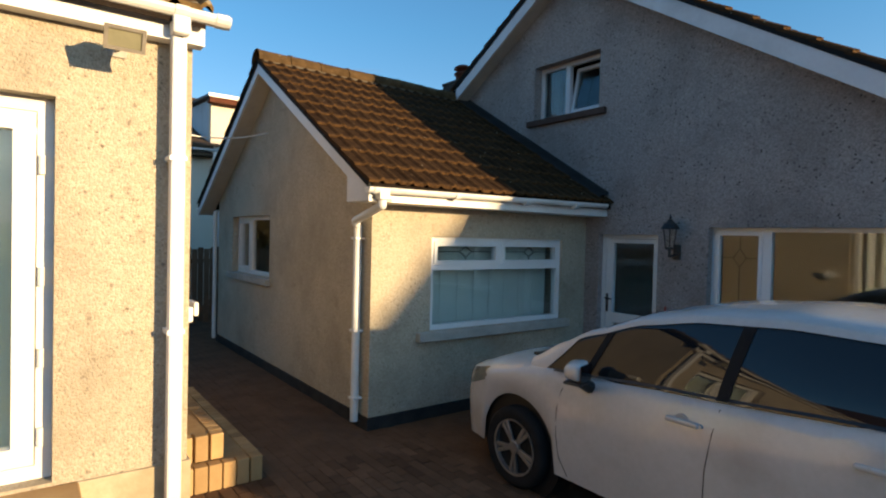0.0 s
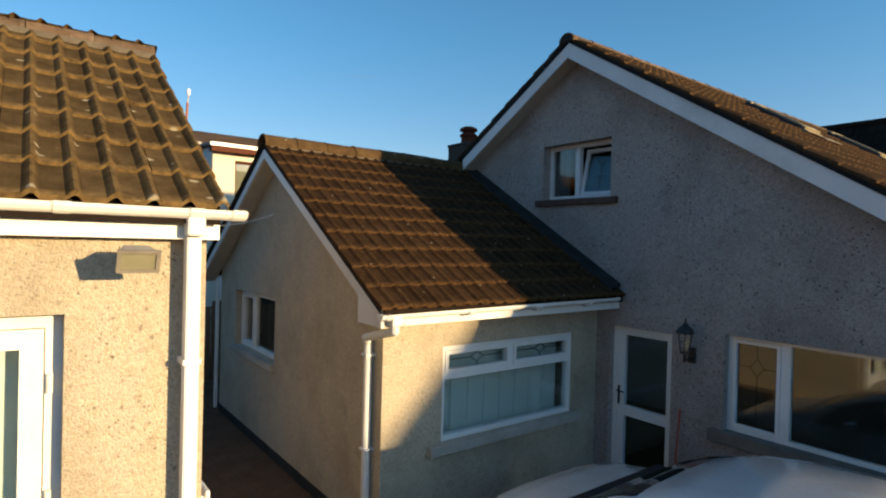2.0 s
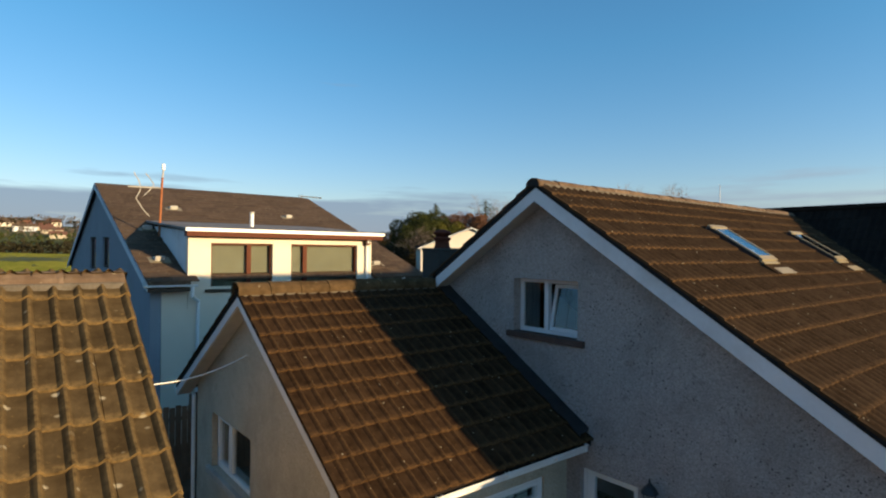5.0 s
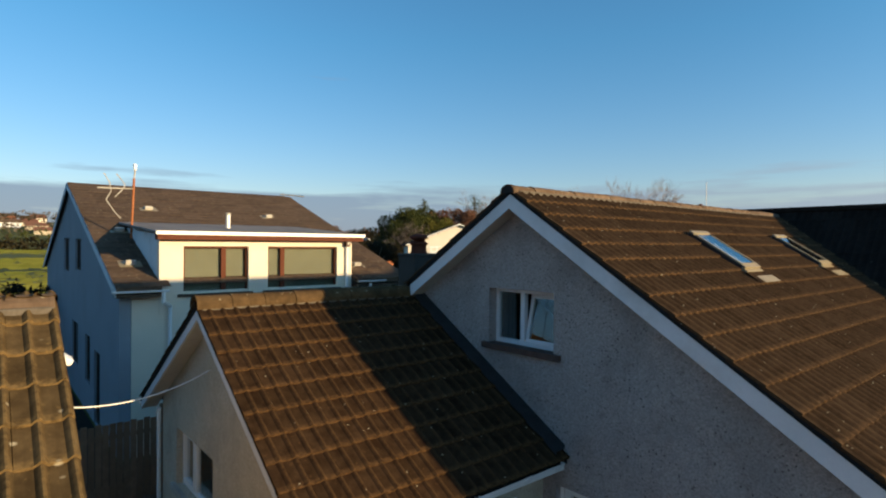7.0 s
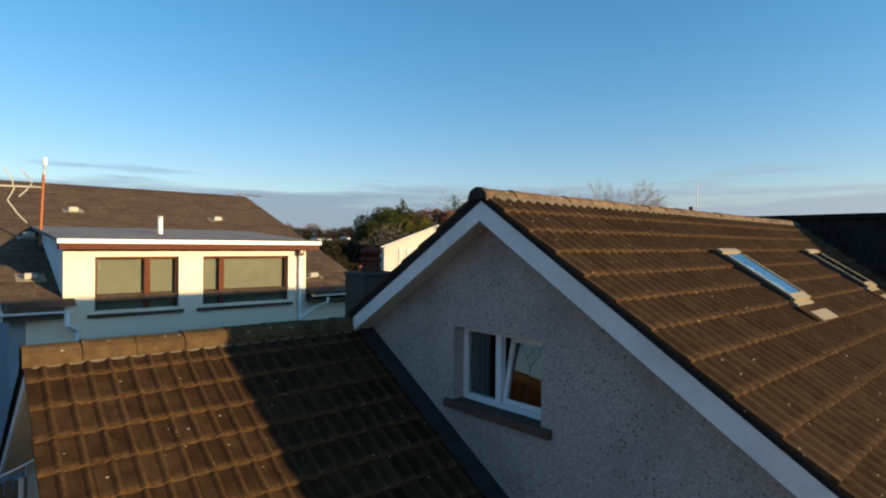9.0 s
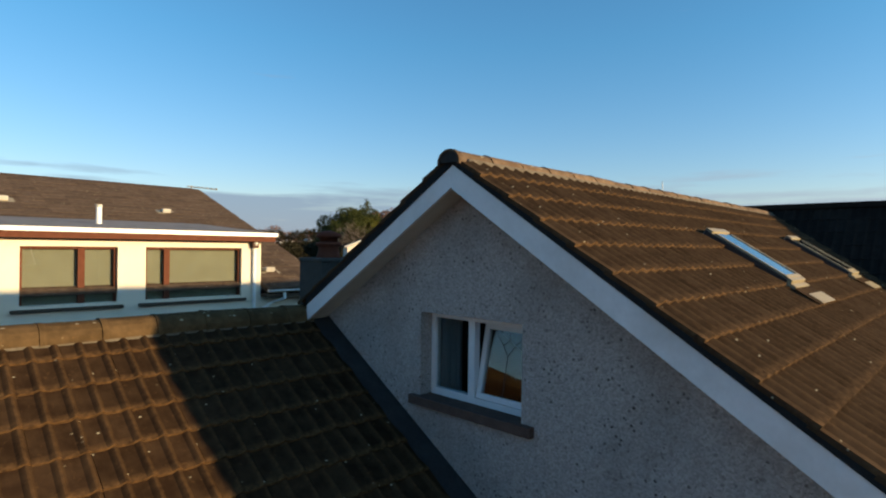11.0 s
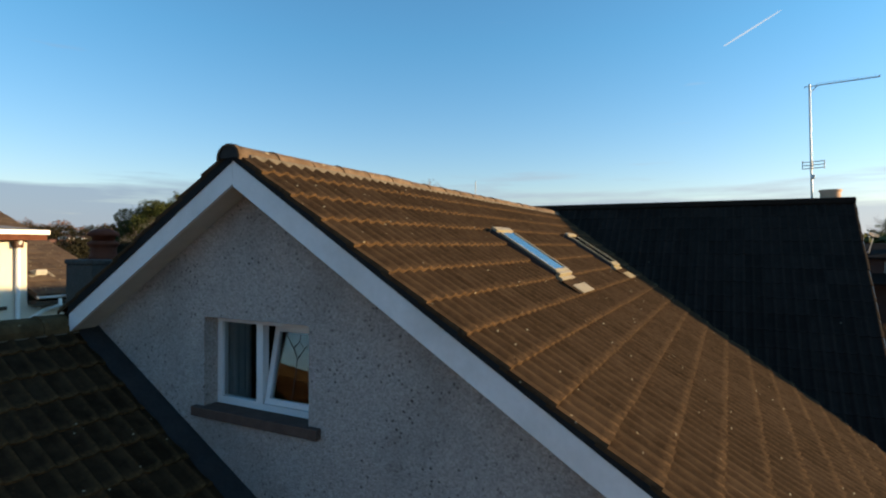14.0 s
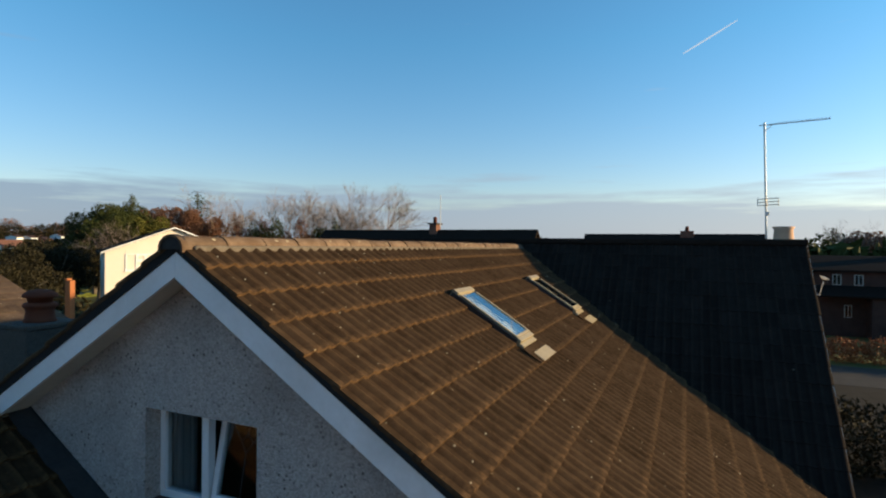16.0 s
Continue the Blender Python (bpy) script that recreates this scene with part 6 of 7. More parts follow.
# ---- what lies beyond: houses, trees, hedges ----
def plain_house(name, x0, x1, y0, y1, eave, ridge, along, wall, roof, label, windows=(), group="", rim=0.09, wood="white", behind="car_glass"):
    """A gabled house; the ridge runs along 'x' or 'y'. Windows: (face, a0, a1, z0, z1)."""
    h = tagged(empty(name, ((x0 + x1) / 2, (y0 + y1) / 2, ground_height((x0 + x1) / 2, (y0 + y1) / 2))), label, "house", group)
    g = ground_height((x0 + x1) / 2, (y0 + y1) / 2) - 0.5
    bm = bmesh.new()
    if along == "x":
        m = (y0 + y1) / 2
        prof = [(y0, g), (y1, g), (y1, eave), (m, ridge), (y0, eave)]
        ends = [[bm.verts.new((x, a, z)) for a, z in prof] for x in (x0, x1)]
    else:
        m = (x0 + x1) / 2
        prof = [(x0, g), (x1, g), (x1, eave), (m, ridge), (x0, eave)]
        ends = [[bm.verts.new((a, y, z)) for a, z in prof] for y in (y0, y1)]
    for e in ends:
        bm.faces.new(e)
    for i in range(5):
        bm.faces.new((ends[0][i], ends[0][(i + 1) % 5], ends[1][(i + 1) % 5], ends[1][i]))
    bmesh.ops.recalc_face_normals(bm, faces=bm.faces[:])
    part("wall", bm, wall, h)
    bm = bmesh.new()
    o = 0.3
    half = ((y1 - y0) if along == "x" else (x1 - x0)) / 2
    k = (ridge - eave) / half
    for s in (-1, 1):
        if along == "x":
            q = [(x0 - o, m, ridge), (x1 + o, m, ridge), (x1 + o, m + s * (half + o), eave - k * o), (x0 - o, m + s * (half + o), eave - k * o)]
        else:
            q = [(m, y0 - o, ridge), (m, y1 + o, ridge), (m + s * (half + o), y1 + o, eave - k * o), (m + s * (half + o), y0 - o, eave - k * o)]
        lo = [bm.verts.new((a, b, c + 0.02)) for a, b, c in q]
        hi = [bm.verts.new((a, b, c + 0.16)) for a, b, c in q]
        for f in (lo, hi):
            bm.faces.new(f)
        for i in range(4):
            bm.faces.new((lo[i], lo[(i + 1) % 4], hi[(i + 1) % 4], hi[i]))
    bmesh.ops.recalc_face_normals(bm, faces=bm.faces[:])
    part("roof", bm, roof, h)
    for face, a0, a1, z0, z1 in windows:
        if face == "+x":
            spot = lambda a, b, d: (x1 + 0.05 - d, a, b)
        elif face == "-y":
            spot = lambda a, b, d: (a, y0 - 0.05 + d, b)
        else:
            spot = lambda a, b, d: (x0 - 0.05 + d, a, b)
        w = part("window", window_frame((a0, a1, z0, z1), [(a0 + rim, (a0 + a1) / 2 - rim / 2, z0 + rim, z1 - rim), ((a0 + a1) / 2 + rim / 2, a1 - rim, z0 + rim, z1 - rim)], spot, 0.0, 0.08), wood, h)
        part("pane", pane_mesh(a0 + rim, a1 - rim, z0 + rim, z1 - rim, spot, 0.045), behind, w)
    return h


cream_house = plain_house("house", -44.75, -38.75, 33.4, 43.0, 5.15, 7.05, "x", "cream_far", "tile_dark", "cream house with a low-pitched gable among trees", (("+x", 38.6, 40.4, 3.75, 5.0),), behind="far_pane")
far_spot = lambda a, b, d: (-38.70 - d, a, b)
far_window = part("window", window_frame((34.76, 36.84, 3.72, 5.06), [(34.85, 35.46, 3.81, 4.97), (35.55, 36.13, 3.81, 4.42), (35.62, 36.06, 4.60, 4.90), (36.22, 36.75, 3.81, 4.97)], far_spot, 0.0, 0.08), "white", cream_house)
part("pane", pane_mesh(34.85, 36.75, 3.81, 4.97, far_spot, 0.055), "far_pane", far_window, "pale grey glass")
part("window_sill", boxes((-38.75, -38.60, 34.70, 36.90, 3.66, 3.72), bevel=0.01), "white", cream_house)
for s in (-1, 1):
    bm = bmesh.new()
    vs = [bm.verts.new((x, 38.2 + s * y, z)) for x in (-38.45, -38.42) for y, z in ((0, 7.20), (5.1, 5.18), (5.1, 5.08), (0, 7.10))]
    for q in ((0, 1, 2, 3), (7, 6, 5, 4), (0, 4, 5, 1), (1, 5, 6, 2), (2, 6, 7, 3), (3, 7, 4, 0)):
        bm.faces.new([vs[k] for k in q])
    bmesh.ops.recalc_face_normals(bm, faces=bm.faces[:])
    part("bargeboard", bm, "white", cream_house, "thin white bargeboard")
cream_house.rotation_euler[2] = radians(-31.9)
plain_house("house", -20.2, -8.2, 27.5, 34.5, 3.6, 6.62, "x", "dash_gable", "tile_dark", "long house with a dark slate roof behind the wing")
nch = tagged(empty("chimney", (-13.46, 31.0, 6.0)), "slim brick chimney with a clay pot on a dark roof", "chimney")
part("shaft", boxes((-13.66, -13.26, 30.7, 31.3, 5.6, 7.05), bevel=0.02), "brick", nch)
part("cap", boxes((-13.74, -13.18, 30.62, 31.38, 7.05, 7.13), bevel=0.02), "stack", nch)
part("pot", rod(bmesh.new(), (-13.46, 31.0, 7.12), (-13.46, 31.0, 7.45), 0.12, 0.09), "pot", nch)
part("rod", rod(bmesh.new(), (-13.16, 31.0, 6.9), (-13.16, 31.0, 8.6), 0.02), "steel", nch)
plain_house("house", -7.4, 3.0, 39.5, 47.5, 3.4, 6.70, "x", "brick", "tile_dark", "long low house with a dark roof behind the wing")
nch2 = tagged(empty("chimney", (-1.2, 43.6, 6.0)), "short brick chimney on a dark roof", "chimney")
part("shaft", boxes((-1.6, -0.8, 43.2, 44.0, 5.6, 7.05), bevel=0.02), "brick", nch2)
part("pot", rod(bmesh.new(), (-1.2, 43.6, 7.0), (-1.2, 43.6, 7.35), 0.14, 0.1), "pot", nch2)
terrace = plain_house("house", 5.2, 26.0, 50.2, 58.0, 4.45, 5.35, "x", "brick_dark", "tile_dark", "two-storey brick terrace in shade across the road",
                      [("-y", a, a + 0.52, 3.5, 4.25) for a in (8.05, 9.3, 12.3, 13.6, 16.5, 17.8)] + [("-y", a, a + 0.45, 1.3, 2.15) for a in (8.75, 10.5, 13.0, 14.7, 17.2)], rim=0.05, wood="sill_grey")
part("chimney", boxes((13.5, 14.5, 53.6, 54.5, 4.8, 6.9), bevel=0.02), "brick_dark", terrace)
bm = boxes((7.0, 12.6, 48.6, 50.2, 2.75, 2.87), bevel=0.01)
for v in bm.verts:
    v.co.z += (v.co.y - 48.6) * 0.38
part("lean_to_roof", bm, "tile_dark", terrace)
part("lean_to", boxes((10.0, 12.4, 48.9, 50.2, 0, 2.7), bevel=0.03), "brick_dark", terrace)
# an unseen house added to the east, shaped so its shade falls low on the extension
shade_house = plain_house("house", 16.7, 24.7, 14.53, 17.87, 4.4, 6.15, "x", "dash_gable", "slate", "unseen plain rendered house added east of the drive to cast shade")
shade_house.rotation_euler[2] = radians(22.3)
# unseen tall wall, added to cut sky light and bounce warm light
thing("unseen_wall", boxes((PX0, PX1, PY0 - 0.2, PY0, -0.1, 5.2)), "brick_dark", "tall unseen dark brick wall added to block the southern sky", "wall", kind="structure")
thing("unseen_wall", boxes((PX1, PX1 + 0.2, PY0 - 0.2, 7.0, -0.1, 1.5)), "dash_gable", "plain rendered garden wall beside the drive", "wall", kind="structure")
thing("road", boxes((-30, 60, 33.4, 38.2, -0.4, 0.02)), "tarmac", "quiet grey tarmac road beyond the houses", "road", kind="structure")
# two dark sheets over the grass paint the shade on the ground
thing("shade_sheet", boxes((0.95, 34, 8.0, 33.38, -0.4, 0.015)), "soil", "near-black ground sheet painting the shade behind the wing", "soil", kind="structure")
thing("shade_sheet", boxes((-34, -13.1, -18, 4.05, -0.4, 0.015)), "soil", "near-black ground sheet painting the shade between hedge and house", "soil", kind="structure")
garden_wall = tagged(empty("garden_wall", (25, 48.2, 0)), "low dark brick garden wall with a pale sunlit coping", "wall")
part("wall", boxes((11.6, 40, 48.05, 48.35, -0.2, 1.15)), "brick_dark", garden_wall)
part("coping", boxes((11.5, 40, 47.95, 48.45, 1.15, 1.27), bevel=0.02), "cream_far", garden_wall)

rng = random.Random(5)
for i in range(58):
    x = -rng.uniform(390, 700)
    y = rng.uniform(-130, 330)
    z = ground_height(x, y)
    w, d, hh = rng.uniform(9, 17), rng.uniform(7, 9), rng.uniform(2.6, 5.2)
    plain_house("house", x - d / 2, x + d / 2, y - w / 2, y + w / 2, z + hh, z + hh + 2.4, "y", rng.choice(("cream", "white_wall", "dash", "brick", "cream")), rng.choice(("slate", "slate", "brick")), "far hillside house among trees", (), "hillside houses")
for i in range(14):
    x, y = -rng.uniform(130, 260), rng.uniform(110, 260)
    z = ground_height(x, y)
    plain_house("house", x - 4, x + 4, y - rng.uniform(5, 8), y + rng.uniform(5, 8), z + 3.2, z + 5.6, "y", rng.choice(("cream", "white_wall", "brick")), rng.choice(("slate", "brick")), "far bungalow beyond the hedges", (), "far bungalows")


for x, y, w, eave, wall in ((-264.2, 148.3, 2.6, 7.7, "white_wall"), (-261.8, 152.6, 2.6, 7.5, "white_wall"), (-259.1, 157.3, 3.2, 6.9, "brick"), (-256.6, 161.3, 1.4, 8.4, "white_wall")):
    plain_house("house", x - 4, x + 4, y - w / 2, y + w / 2, eave, eave + 0.9, "y", wall, "brick_dark", "far pale bungalow catching the sun" if wall == "white_wall" else "far brick bungalow among trees", (), "far bungalows")


def clump_mesh(name, blobs, count, size, material, seed, shade=None):
    """A crown of many small leaf sprays scattered through uneven blobs (centre, radii)."""
    r = random.Random(seed)
    vs, fs = [], []
    total = sum(b[1][0] * b[1][1] + b[1][2] * b[1][0] for b in blobs)
    for c, rad in blobs:
        n = int(count * (rad[0] * rad[1] + rad[2] * rad[0]) / total)
        for _ in range(n):
            d = Vector((r.gauss(0, 1), r.gauss(0, 1), r.gauss(0, 1))).normalized()
            f = r.uniform(0.55, 1.0) ** 0.6 * (1 + 0.28 * noise.noise(d * 2.3 + Vector(c)))
            p = Vector((c[0] + d.x * rad[0] * f, c[1] + d.y * rad[1] * f, c[2] + d.z * rad[2] * f))
            s = size * r.uniform(0.5, 1.3)
            a = Vector((r.gauss(0, 1), r.gauss(0, 1), r.gauss(0, 1))).normalized() * s
            b = a.cross(Vector((r.gauss(0, 1), r.gauss(0, 1), r.gauss(0, 1))).normalized()) * 0.8
            k = len(vs)
            vs += [p - a, p + b * 0.6, p + a, p - b * 0.6]
            fs.append((k, k + 1, k + 2, k + 3))
    me = bpy.data.meshes.new(name)
    me.from_pydata([tuple(v) for v in vs], [], fs)
    me.materials.append(M[material])
    return me


def leafy_tree(x, y, height, radius, material, label, seed, count=2600, size=0.42, low=0.25):
    z = ground_height(x, y)
    t = tagged(empty("tree", (x, y, z)), label, "tree")
    r = random.Random(seed)
    bm = rod(bmesh.new(), (x, y, z - 0.2), (x + 0.2, y, z + height * 0.62), radius * 0.07, radius * 0.025, 8)
    for k in range(6):
        a = r.uniform(0, 6.28)
        rod(bm, (x + 0.1, y, z + height * r.uniform(0.25, 0.5)), (x + math.cos(a) * radius * 0.7, y + math.sin(a) * radius * 0.7, z + height * r.uniform(0.55, 0.8)), radius * 0.03, radius * 0.01, 6)
    part("trunk", bm, "bark", t)
    half = height * (1 - low) / 2
    blobs = [((x, y, z + height - half), (radius * 0.66, radius * 0.66, half * 0.72))]
    for k in range(26):
        d = Vector((r.gauss(0, 1), r.gauss(0, 1), r.gauss(0.15, 0.9))).normalized()
        f = r.uniform(0.52, 0.80)
        br = radius * r.uniform(0.20, 0.36)
        blobs.append(((x + d.x * radius * f, y + d.y * radius * f, z + height - half + d.z * half * f), (br, br, br * r.uniform(0.65, 0.95))))
    link("crown", clump_mesh("crown", blobs, count, size, material, seed), t)
    return t


def conifer(x, y, height, radius, label, seed):
    z = ground_height(x, y)
    t = tagged(empty("tree", (x, y, z)), label, "tree")
    part("trunk", rod(bmesh.new(), (x, y, z - 0.2), (x, y, z + height * 0.97), radius * 0.09, 0.03, 8), "bark", t)
    r = random.Random(seed)
    blobs = []
    for k in range(28):
        f = k / 27
        rr = radius * (1 - f) ** 0.62 * r.uniform(0.8, 1.15) + 0.12
        for q in range(5):
            a = r.uniform(0, 6.28)
            blobs.append(((x + math.cos(a) * rr * 0.45, y + math.sin(a) * rr * 0.45, z + height * (0.10 + 0.88 * f)), (rr * r.uniform(0.5, 0.95), rr * r.uniform(0.5, 0.95), height * 0.022)))
    link("crown", clump_mesh("crown", blobs, 16000, 0.12, "leaf", seed), t)
    return t


def bare_tree(x, y, height, spread, label, seed, stems=3):
    z = ground_height(x, y)
    t = tagged(empty("tree", (x, y, z)), label, "tree")
    r = random.Random(seed)
    vs, fs, tv, tf = [], [], [], []

    def limb(a, b, r0, r1, out_v, out_f):
        w = (b - a).normalized()
        u = w.orthogonal().normalized()
        v = w.cross(u)
        k = len(out_v)
        for p, rad in ((a, r0), (b, r1)):
            for i in range(3):
                g = 2.094 * i
                out_v.append(tuple(p + u * rad * math.cos(g) + v * rad * math.sin(g)))
        for i in range(3):
            out_f.append((k + i, k + (i + 1) % 3, k + 3 + (i + 1) % 3, k + 3 + i))

    def grow(a, way, ln, rad, level):
        b = a + way * ln
        limb(a, b, rad, rad * 0.66, vs if level < 2 else tv, fs if level < 2 else tf)
        if level == 6:
            return
        for k in range(4 if level == 0 else 3):
            side = Vector((r.gauss(0, 1), r.gauss(0, 1), r.gauss(0, 0.5)))
            way2 = (way + side.normalized() * r.uniform(0.42, 0.85) + Vector((0, 0, 0.06))).normalized()
            grow(a.lerp(b, r.uniform(0.5, 1.0)), way2, ln * r.uniform(0.58, 0.82), rad * 0.60, level + 1)

    for s in range(stems):
        a = Vector((x + r.uniform(-1, 1) * spread * 0.3, y + r.uniform(-1, 1) * spread * 0.3, z - 0.2))
        grow(a, Vector((r.gauss(0, 0.18), r.gauss(0, 0.18), 1)).normalized(), height * 0.41, height * 0.012, 0)
    for nm, v, f, mt in (("trunk", vs, fs, "bark"), ("crown", tv, tf, "twig")):
        me = bpy.data.meshes.new(nm)
        me.from_pydata(v, [], f)
        me.materials.append(M[mt])
        link(nm, me, t)
    return t


def hedge(x0, y0, x1, y1, height, width, material, label, seed, count=3000, size=0.3, kind=""):
    """An uneven clipped or wild hedge between two places."""
    a, b = Vector((x0, y0, 0)), Vector((x1, y1, 0))
    n = max(4, int((b - a).length / (width * 0.9)))
    r = random.Random(seed)
    blobs = []
    for i in range(n + 1):
        p = a.lerp(b, i / n)
        z = ground_height(p.x, p.y)
        hh = height * r.uniform(0.82, 1.12)
        blobs.append(((p.x + r.uniform(-0.2, 0.2) * width, p.y + r.uniform(-0.2, 0.2) * width, z + hh * 0.48), (width * 0.75, width * 0.75, hh * 0.54)))
    ob = new("hedge", clump_mesh("hedge", blobs, count, size, material, seed))
    return tagged(ob, label, "hedge", kind=kind)


leafy_tree(-62.0, 45.6, 10.6, 4.6, "leaf", "broad dark evergreen tree behind the cream house", 31, 30000, 0.13, 0.12)
leafy_tree(-60.4, 47.6, 10.7, 4.2, "leaf", "evergreen tree with a dense rounded crown", 38, 26000, 0.13, 0.12)
leafy_tree(-57.9, 48.9, 10.1, 3.0, "leaf_olive", "evergreen tree with sunlit yellow-green crown", 39, 15000, 0.13, 0.12)
bare_tree(-55.9, 42.9, 7.6, 1.5, "leafless shrubby tree before the evergreens", 49, 3)
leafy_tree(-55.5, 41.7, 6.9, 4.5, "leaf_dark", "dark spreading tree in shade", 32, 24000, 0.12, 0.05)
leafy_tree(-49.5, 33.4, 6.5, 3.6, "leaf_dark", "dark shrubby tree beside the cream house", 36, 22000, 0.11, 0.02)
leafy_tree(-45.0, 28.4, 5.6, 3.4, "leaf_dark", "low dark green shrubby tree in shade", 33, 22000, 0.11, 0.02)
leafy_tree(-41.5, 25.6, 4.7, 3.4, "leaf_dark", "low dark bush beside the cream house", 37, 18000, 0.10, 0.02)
conifer(-61.0, 49.3, 11.9, 2.6, "slender dark conifer tip above the trees", 34)
conifer(-60.1, 58.1, 13.2, 4.6, "broad dark conifer among russet trees", 35)
for k, (x, y, hh, rr) in enumerate(((-61.2, 51.5, 11.0, 3.0), (-59.4, 53.0, 11.5, 3.2), (-58.0, 54.8, 11.2, 3.0), (-56.5, 56.2, 10.2, 2.4))):
    leafy_tree(x, y, hh, rr, "leaf_rust", "russet-brown winter beech tree keeping dry leaves", 40 + k, 26000, 0.12, 0.12)
bare_tree(-56.1, 59.5, 11.8, 1.6, "small leafless tree with a domed crown of twigs", 50, 3)
bare_tree(-53.1, 65.0, 14.2, 0.8, "leafless tree with fine spreading twigs", 51, 2)
bare_tree(-49.2, 73.0, 13.4, 1.5, "leafless tree with fine spreading twigs", 52, 2)
bare_tree(-46.3, 74.9, 13.9, 1.5, "tall leafless tree with fine spreading twigs", 53, 2)
bare_tree(-43.0, 76.8, 12.6, 1.5, "tall leafless tree with fine spreading twigs", 54, 2)
for k, (xa, ya, xb, yb, hh, mat) in enumerate(((-57.2, 57.6, -53.8, 61.0, 8.9, "leaf_rust"), (-53.2, 60.6, -50.6, 62.2, 8.7, "leaf"), (-52.0, 61.4, -47.0, 65.0, 8.4, "leaf_rust"), (-46.2, 65.2, -43.8, 66.8, 8.7, "leaf"))):
    hedge(xa, ya, xb, yb, hh, 1.5, mat, "russet winter thicket behind the roofs" if mat == "leaf_rust" else "bushy evergreen thicket behind the roofs", 60 + k, 22000, 0.12)
conifer(20.4, 112, 9.9, 3.6, "dark conifer far across the road", 70)
leafy_tree(25.0, 110, 9.2, 4.5, "leaf_rust", "round brown tree far across the road", 71, 4000, 0.3)
bare_tree(23.4, 111, 9.6, 4.0, "leafless tree far across the road", 72, 4)
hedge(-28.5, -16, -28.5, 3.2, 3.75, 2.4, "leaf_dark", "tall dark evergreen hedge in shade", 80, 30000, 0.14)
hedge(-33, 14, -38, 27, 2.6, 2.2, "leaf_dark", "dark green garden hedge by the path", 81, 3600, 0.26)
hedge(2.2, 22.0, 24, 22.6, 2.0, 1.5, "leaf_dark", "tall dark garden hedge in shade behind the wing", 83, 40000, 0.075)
hedge(2.6, 39.8, 40, 39.8, 1.4, 1.0, "leaf_beech", "low russet beech hedge in sunlight along the road", 82, 34000, 0.09)
for k, (xa, ya, xb, yb, hh) in enumerate(((8, 78, 45, 74, 6.4), (-165, 95, -120, 150, 4), (-335, -200, -325, 95, 4.2), (-250, 135, -236, 175, 4.2), (-200, 120, -110, 190, 6), (-370, -150, -375, 300, 6), (-430, -150, -420, 320, 8), (-500, -150, -490, 330, 8), (-580, -160, -580, 340, 9), (-680, -200, -670, 380, 9), (-120, 90, -70, 160, 6), (-150, 200, -60, 260, 9), (-90, 240, 120, 300, 9), (60, 150, 160, 180, 7))):
    hedge(xa, ya, xb, yb, hh, hh * 0.9, rng.choice(("leaf_dark", "leaf", "bark", "leaf_dark")), "far hedgerow with trees between fields", 90 + k, 3000, 1.5, "stuff")
hedge(-312, 118, -275, 230, 12.5, 9.0, "leaf_dark", "brown winter tree line behind far bungalows", 110, 40000, 0.5, "stuff")
hedge(-330, 110, -300, 240, 14.0, 9.0, "leaf_rust", "russet winter tree line on the skyline", 111, 30000, 0.5, "stuff")
# tufts of sunlit grass on the field
r = random.Random(77)
vs, fs = [], []
for k in range(22000):
    x, y = -r.uniform(60, 335), r.uniform(-190, 110)
    z, a, w, hh = ground_height(x, y), math.pi / 2 + r.uniform(-0.5, 0.5), r.uniform(0.6, 1.5), r.uniform(0.10, 0.22)
    ux, uy = math.cos(a) * w, math.sin(a) * w
    n = len(vs)
    vs += [(x - ux, y - uy, z - 0.05), (x + ux, y + uy, z - 0.05), (x + ux * 0.8, y + uy * 0.8, z + hh), (x - ux * 0.7, y - uy * 0.7, z + hh * 0.9)]
    fs.append((n, n + 1, n + 2, n + 3))
me = bpy.data.meshes.new("field_grass")
me.from_pydata(vs, [], fs)
me.materials.append(M["blade"])
tagged(new("field_grass", me), "sunlit green pasture grass beyond the hedge", "grass", kind="stuff")
# orange sunlit brick gable beyond the far chimney
shed = tagged(empty("brick_pier", (-29.82, 22.33, 0)), "narrow orange brick pier catching the sun", "pier")
part("wall", boxes((-30.02, -29.62, 22.20, 22.46, 0, 3.98), bevel=0.02), "rust", shed)
part("coping", boxes((-30.06, -29.80, 22.16, 22.42, 3.98, 4.08), bevel=0.03), "rust", shed)

# short condensation trail high in the sky
trail = bpy.data.curves.new("contrail", "CURVE")
trail.dimensions, trail.bevel_depth = "3D", 3.0
sp = trail.splines.new("POLY")
sp.points.add(7)
for i in range(8):
    f = i / 7
    p = Vector((-1.14, 3.9, 5.3)) + Vector((-0.0095, 0.951, 0.305)).lerp(Vector((0.065, 0.9375, 0.3413)), f) * 2400
    sp.points[i].co = (*p, 1)
    sp.points[i].radius = 0.35 + 0.65 * math.sin(math.pi * min(1, 0.15 + f * 0.8))
# a weak glow stands in for sunlight on the trail
trail_m = bpy.data.materials.new("trail")
trail_m.use_nodes = True
tn, tl = trail_m.node_tree.nodes, trail_m.node_tree.links
tn.remove(tn["Principled BSDF"])
te, tt, tm = tn.new("ShaderNodeEmission"), tn.new("ShaderNodeBsdfTransparent"), tn.new("ShaderNodeMixShader")
te.inputs[0].default_value, te.inputs[1].default_value, tm.inputs[0].default_value = (0.92, 0.96, 1.0, 1), 0.42, 0.42
tl.new(tt.outputs[0], tm.inputs[1])
tl.new(te.outputs[0], tm.inputs[2])
tl.new(tm.outputs[0], tn["Material Output"].inputs[0])
trail.materials.append(trail_m)
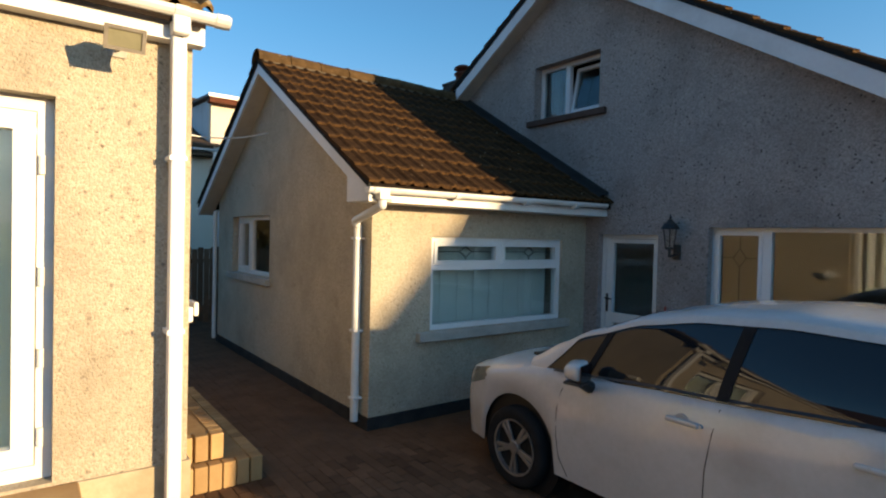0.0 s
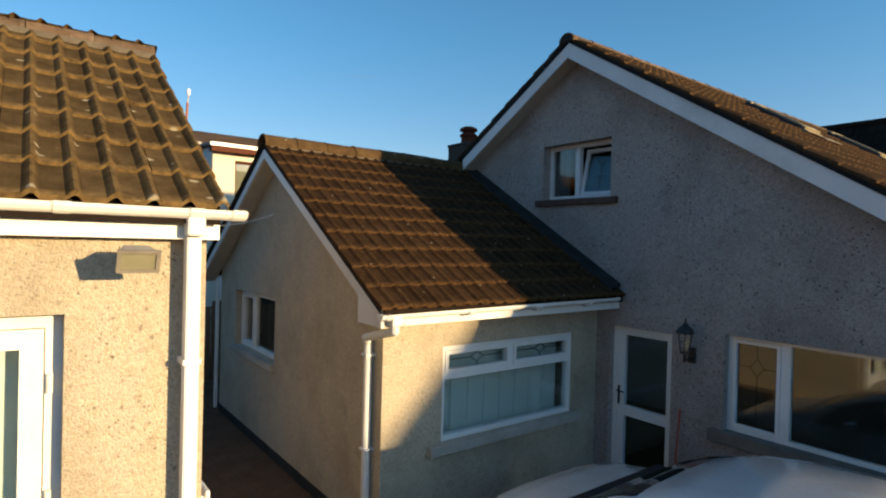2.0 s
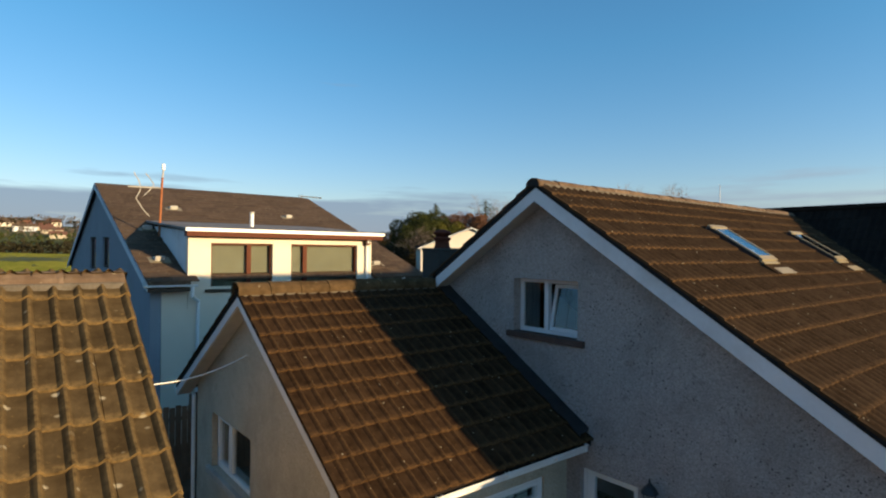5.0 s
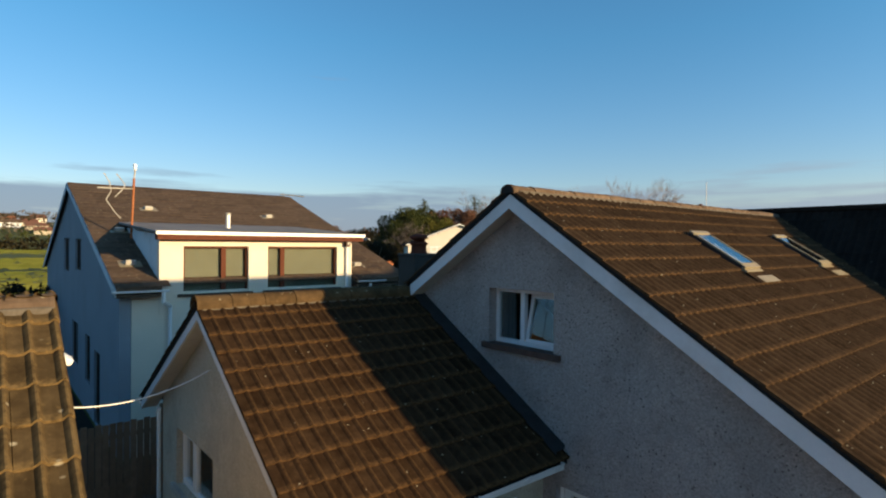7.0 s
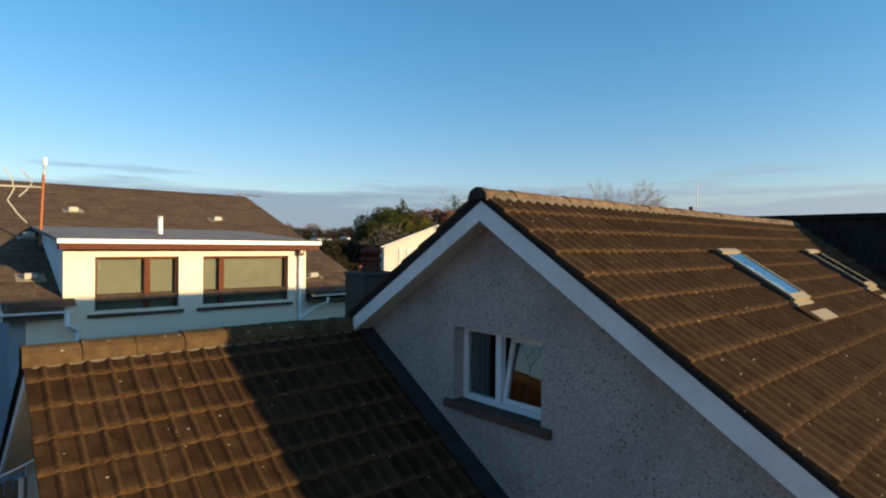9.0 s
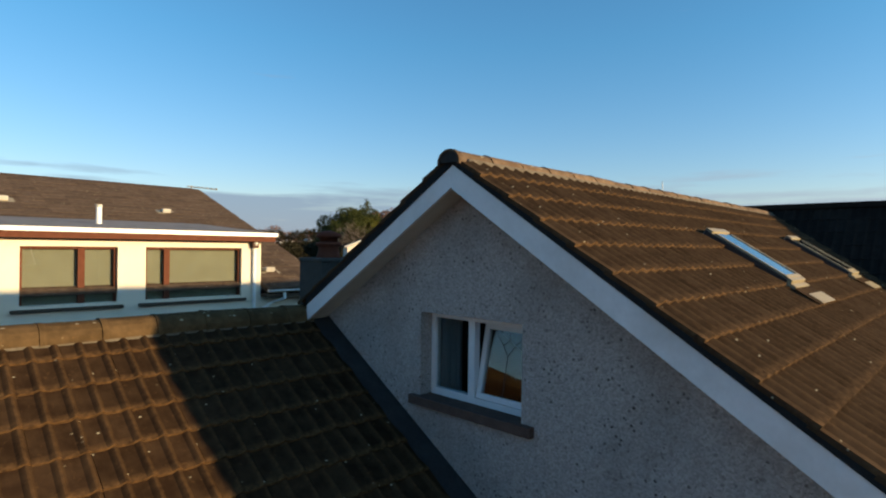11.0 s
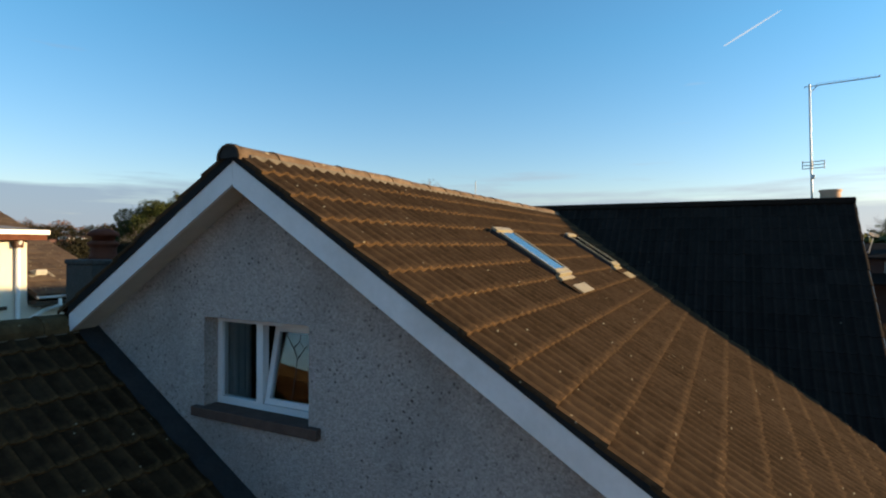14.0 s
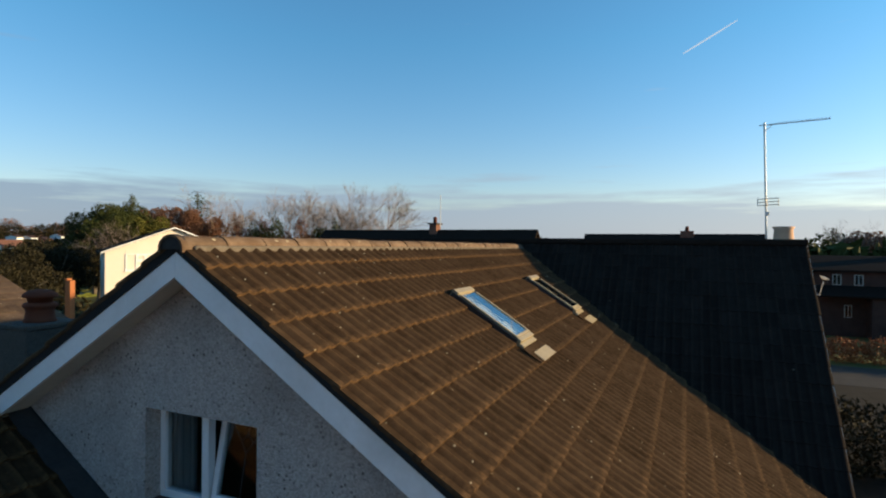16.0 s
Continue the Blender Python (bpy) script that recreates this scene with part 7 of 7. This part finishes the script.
tagged(new("contrail", trail), "thin white vapour trail in the blue sky", "contrail", kind="structure")

# ---- roof tiles, laid course by course ----
UP_R, UP_L = (-CO, 0, SI), (1, 0, PITCH_L)


def clear_of_cross(p):
    return p.z > cross_z(min(p.y, CY)) - 0.10 or p.y < CEY


lay_tiles(main_roof, TILE_RIB, roof_matrix((EAVE_X, VERGE_Y - 0.02, EAVE_Z), (0, 1, 0), UP_R), 31, COURSES, 0.30, GAUGE, lambda c, r: c < 19 and r >= 4 and c < 4 + r, clear_of_cross, 3)
lay_tiles(main_roof, TILE_RIB, roof_matrix((AX - 2.39, VERGE_Y - 0.02 + 9.3, main_z(AX - 2.39)), (0, -1, 0), UP_L), 31, 8, 0.30, GAUGE, lambda c, r: False, lambda p: p.z > ext_z(p.x) - 0.1, 4)
lay_tiles(ext_roof, TILE_ROLL, roof_matrix((EEX + 0.01, EVY - 0.03, ext_z(EEX)), (0, 1, 0), (-ECO, 0, ESI)), 11, 11, 0.34, 0.3405, lambda c, r: True, lambda p: p.y < WALL_Y + 0.1, 5)
lay_tiles(ext_roof, TILE_ROLL, roof_matrix((ELX - 0.01, EVY - 0.03 + 18 * 0.34, ext_z(ELX)), (0, -1, 0), (ECO, 0, ESI)), 18, 11, 0.34, 0.3405, lambda c, r: False, lambda p: True, 6)
lay_tiles(gar_roof, TILE_ROLL_OLD, roof_matrix((GEX + 0.01, GVY - 24 * 0.34, gar_z(GEX)), (0, 1, 0), (-GCO, 0, GSI)), 24, 8, 0.34, 0.348, lambda c, r: c >= 12, lambda p: True, 8)
lay_tiles(gar_roof, TILE_ROLL_OLD, roof_matrix((2 * GX - GEX, GVY, gar_z(GEX)), (0, -1, 0), (GCO, 0, GSI)), 24, 8, 0.34, 0.348, lambda c, r: False, lambda p: True, 9)
CL = 1 / math.hypot(1, CP)
lay_tiles(cross_roof, TILE_SHADED, roof_matrix((CVX - 24 * 0.30, CEY, cross_z(CEY)), (1, 0, 0), (0, CL, CP * CL)), 24, 17, 0.30, 0.343, lambda c, r: True, lambda p: p.z > main_z(p.x) - 0.15, 10)

ridge_tiles(main_roof, (AX, VERGE_Y - 0.05, RZ - 0.062), (0, 1, 0), 21, 0.45, 0.124, "ridge")
part("ridge_end", slab([(AX + 0.115 * math.cos(math.pi * k / 12), RZ - 0.065 + 0.115 * math.sin(math.pi * k / 12)) for k in range(13)], [], lambda a, b, d: (a, VERGE_Y - 0.035 + d, b), 0.05), "plinth", house, "dark mortar filling the ridge end")
part("ridge_mortar", boxes((AX - 0.15, AX + 0.15, VERGE_Y + 0.05, MAIN_END, RZ - 0.17, RZ - 0.035), bevel=0.02), "mortar", house, "pale mortar bed under the ridge")
ridge_tiles(ext_roof, (EX, EVY - 0.04, EZ - 0.025), (0, 1, 0), 9, 0.45, 0.168, "ridge_old", "", 205)
part("ridge_mortar", boxes((EX - 0.16, EX + 0.16, EVY + 0.02, WALL_Y + 0.4, EZ - 0.16, EZ - 0.03), bevel=0.02), "mortar", ext)
ridge_tiles(gar_roof, (GX, GVY - 0.02, GZ - 0.055), (0, -1, 0), 18, 0.45, 0.155, "ridge")
part("ridge_mortar", boxes((GX - 0.17, GX + 0.17, GBACK, GVY - 0.02, GZ - 0.16, GZ - 0.02), bevel=0.02), "mortar", garage)

# slates of the neighbour's roof
slate = bpy.data.meshes.new("slate")
slate.from_pydata([(0, 0, 0.008), (0.595, 0, 0.008), (0.595, 0.42, 0.002), (0, 0.42, 0.002), (0, 0, 0.0), (0.595, 0, 0.0)], [], [(0, 1, 2, 3), (4, 5, 1, 0)])
slate.attributes.new("growth", "FLOAT", "POINT").data.foreach_set("value", [0.6, 0.6, 0.0, 0.0, 0.6, 0.6])
slate.materials.append(M["slate"])
NL = math.hypot(1, NP)
ns_courses = int((NEX - NRX) * NL / 0.36)
lay_tiles(nb_roof, slate, roof_matrix((NEX + 0.03, NY0 - 0.02, NEZ), (0, 1, 0), (-1 / NL, 0, NP / NL)), 15, ns_courses, 0.60, 0.36, lambda c, r: c < 12, lambda p: p.y < NY1 and not (DY0 - 0.1 < p.y < DY1 + 0.1 and p.x > NRX + 5.9), 11)

# paving blocks, the nearest as pieces of their own
paver = mesh_of("paver", boxes((0.003, 0.197, 0.003, 0.097, -0.03, 0.0), bevel=0.004), M["paver"])
rng = random.Random(21)
rest = []
back = root_inverse(pavement)
y = PY0
k = 0
while y < PY1 - 0.1:
    x = PX0 + (0.1 if k % 2 else 0.0)
    while x < PX1 - 0.2:
        busy = (gbx < x + 0.1 < WX and GBACK < y < GEY) or (egl < x + 0.1 < FX - 0.1 and y > GY)
        if not busy:
            w = pose(x + rng.uniform(-0.002, 0.002), y + rng.uniform(-0.002, 0.002), rng.uniform(-0.003, 0.003), rng.uniform(-0.7, 0.7), rng.uniform(-0.7, 0.7), rng.uniform(-0.6, 0.6))
            if -3.9 < x < -2.6 and 2.1 < y < 4.3:
                ob = new("paver", paver)
                ob.parent, ob.matrix_parent_inverse = pavement, back
                ob.matrix_basis = w
            else:
                rest.append(w)
        x += 0.2
    y += 0.1
    k += 1
top = [(0.004, 0.004, 0), (0.196, 0.004, 0), (0.196, 0.096, 0), (0.004, 0.096, 0), (0.0, 0.0, -0.006), (0.2, 0.0, -0.006), (0.2, 0.1, -0.006), (0.0, 0.1, -0.006)]
tf = [(0, 1, 2, 3), (4, 5, 1, 0), (5, 6, 2, 1), (6, 7, 3, 2), (7, 4, 0, 3)]
vs = np.vstack([np.c_[np.array(top), np.ones(8)] @ np.array(w).T for w in rest])[:, :3]
fs = [tuple(v + i * 8 for v in f) for i in range(len(rest)) for f in tf]
pm = bpy.data.meshes.new("far_pavers")
pm.from_pydata(vs.tolist(), [], fs)
pm.materials.append(M["paver"])
ob = new("far_pavers", pm)
ob.parent, ob.matrix_parent_inverse = pavement, back
tagged(ob, kind="stuff")
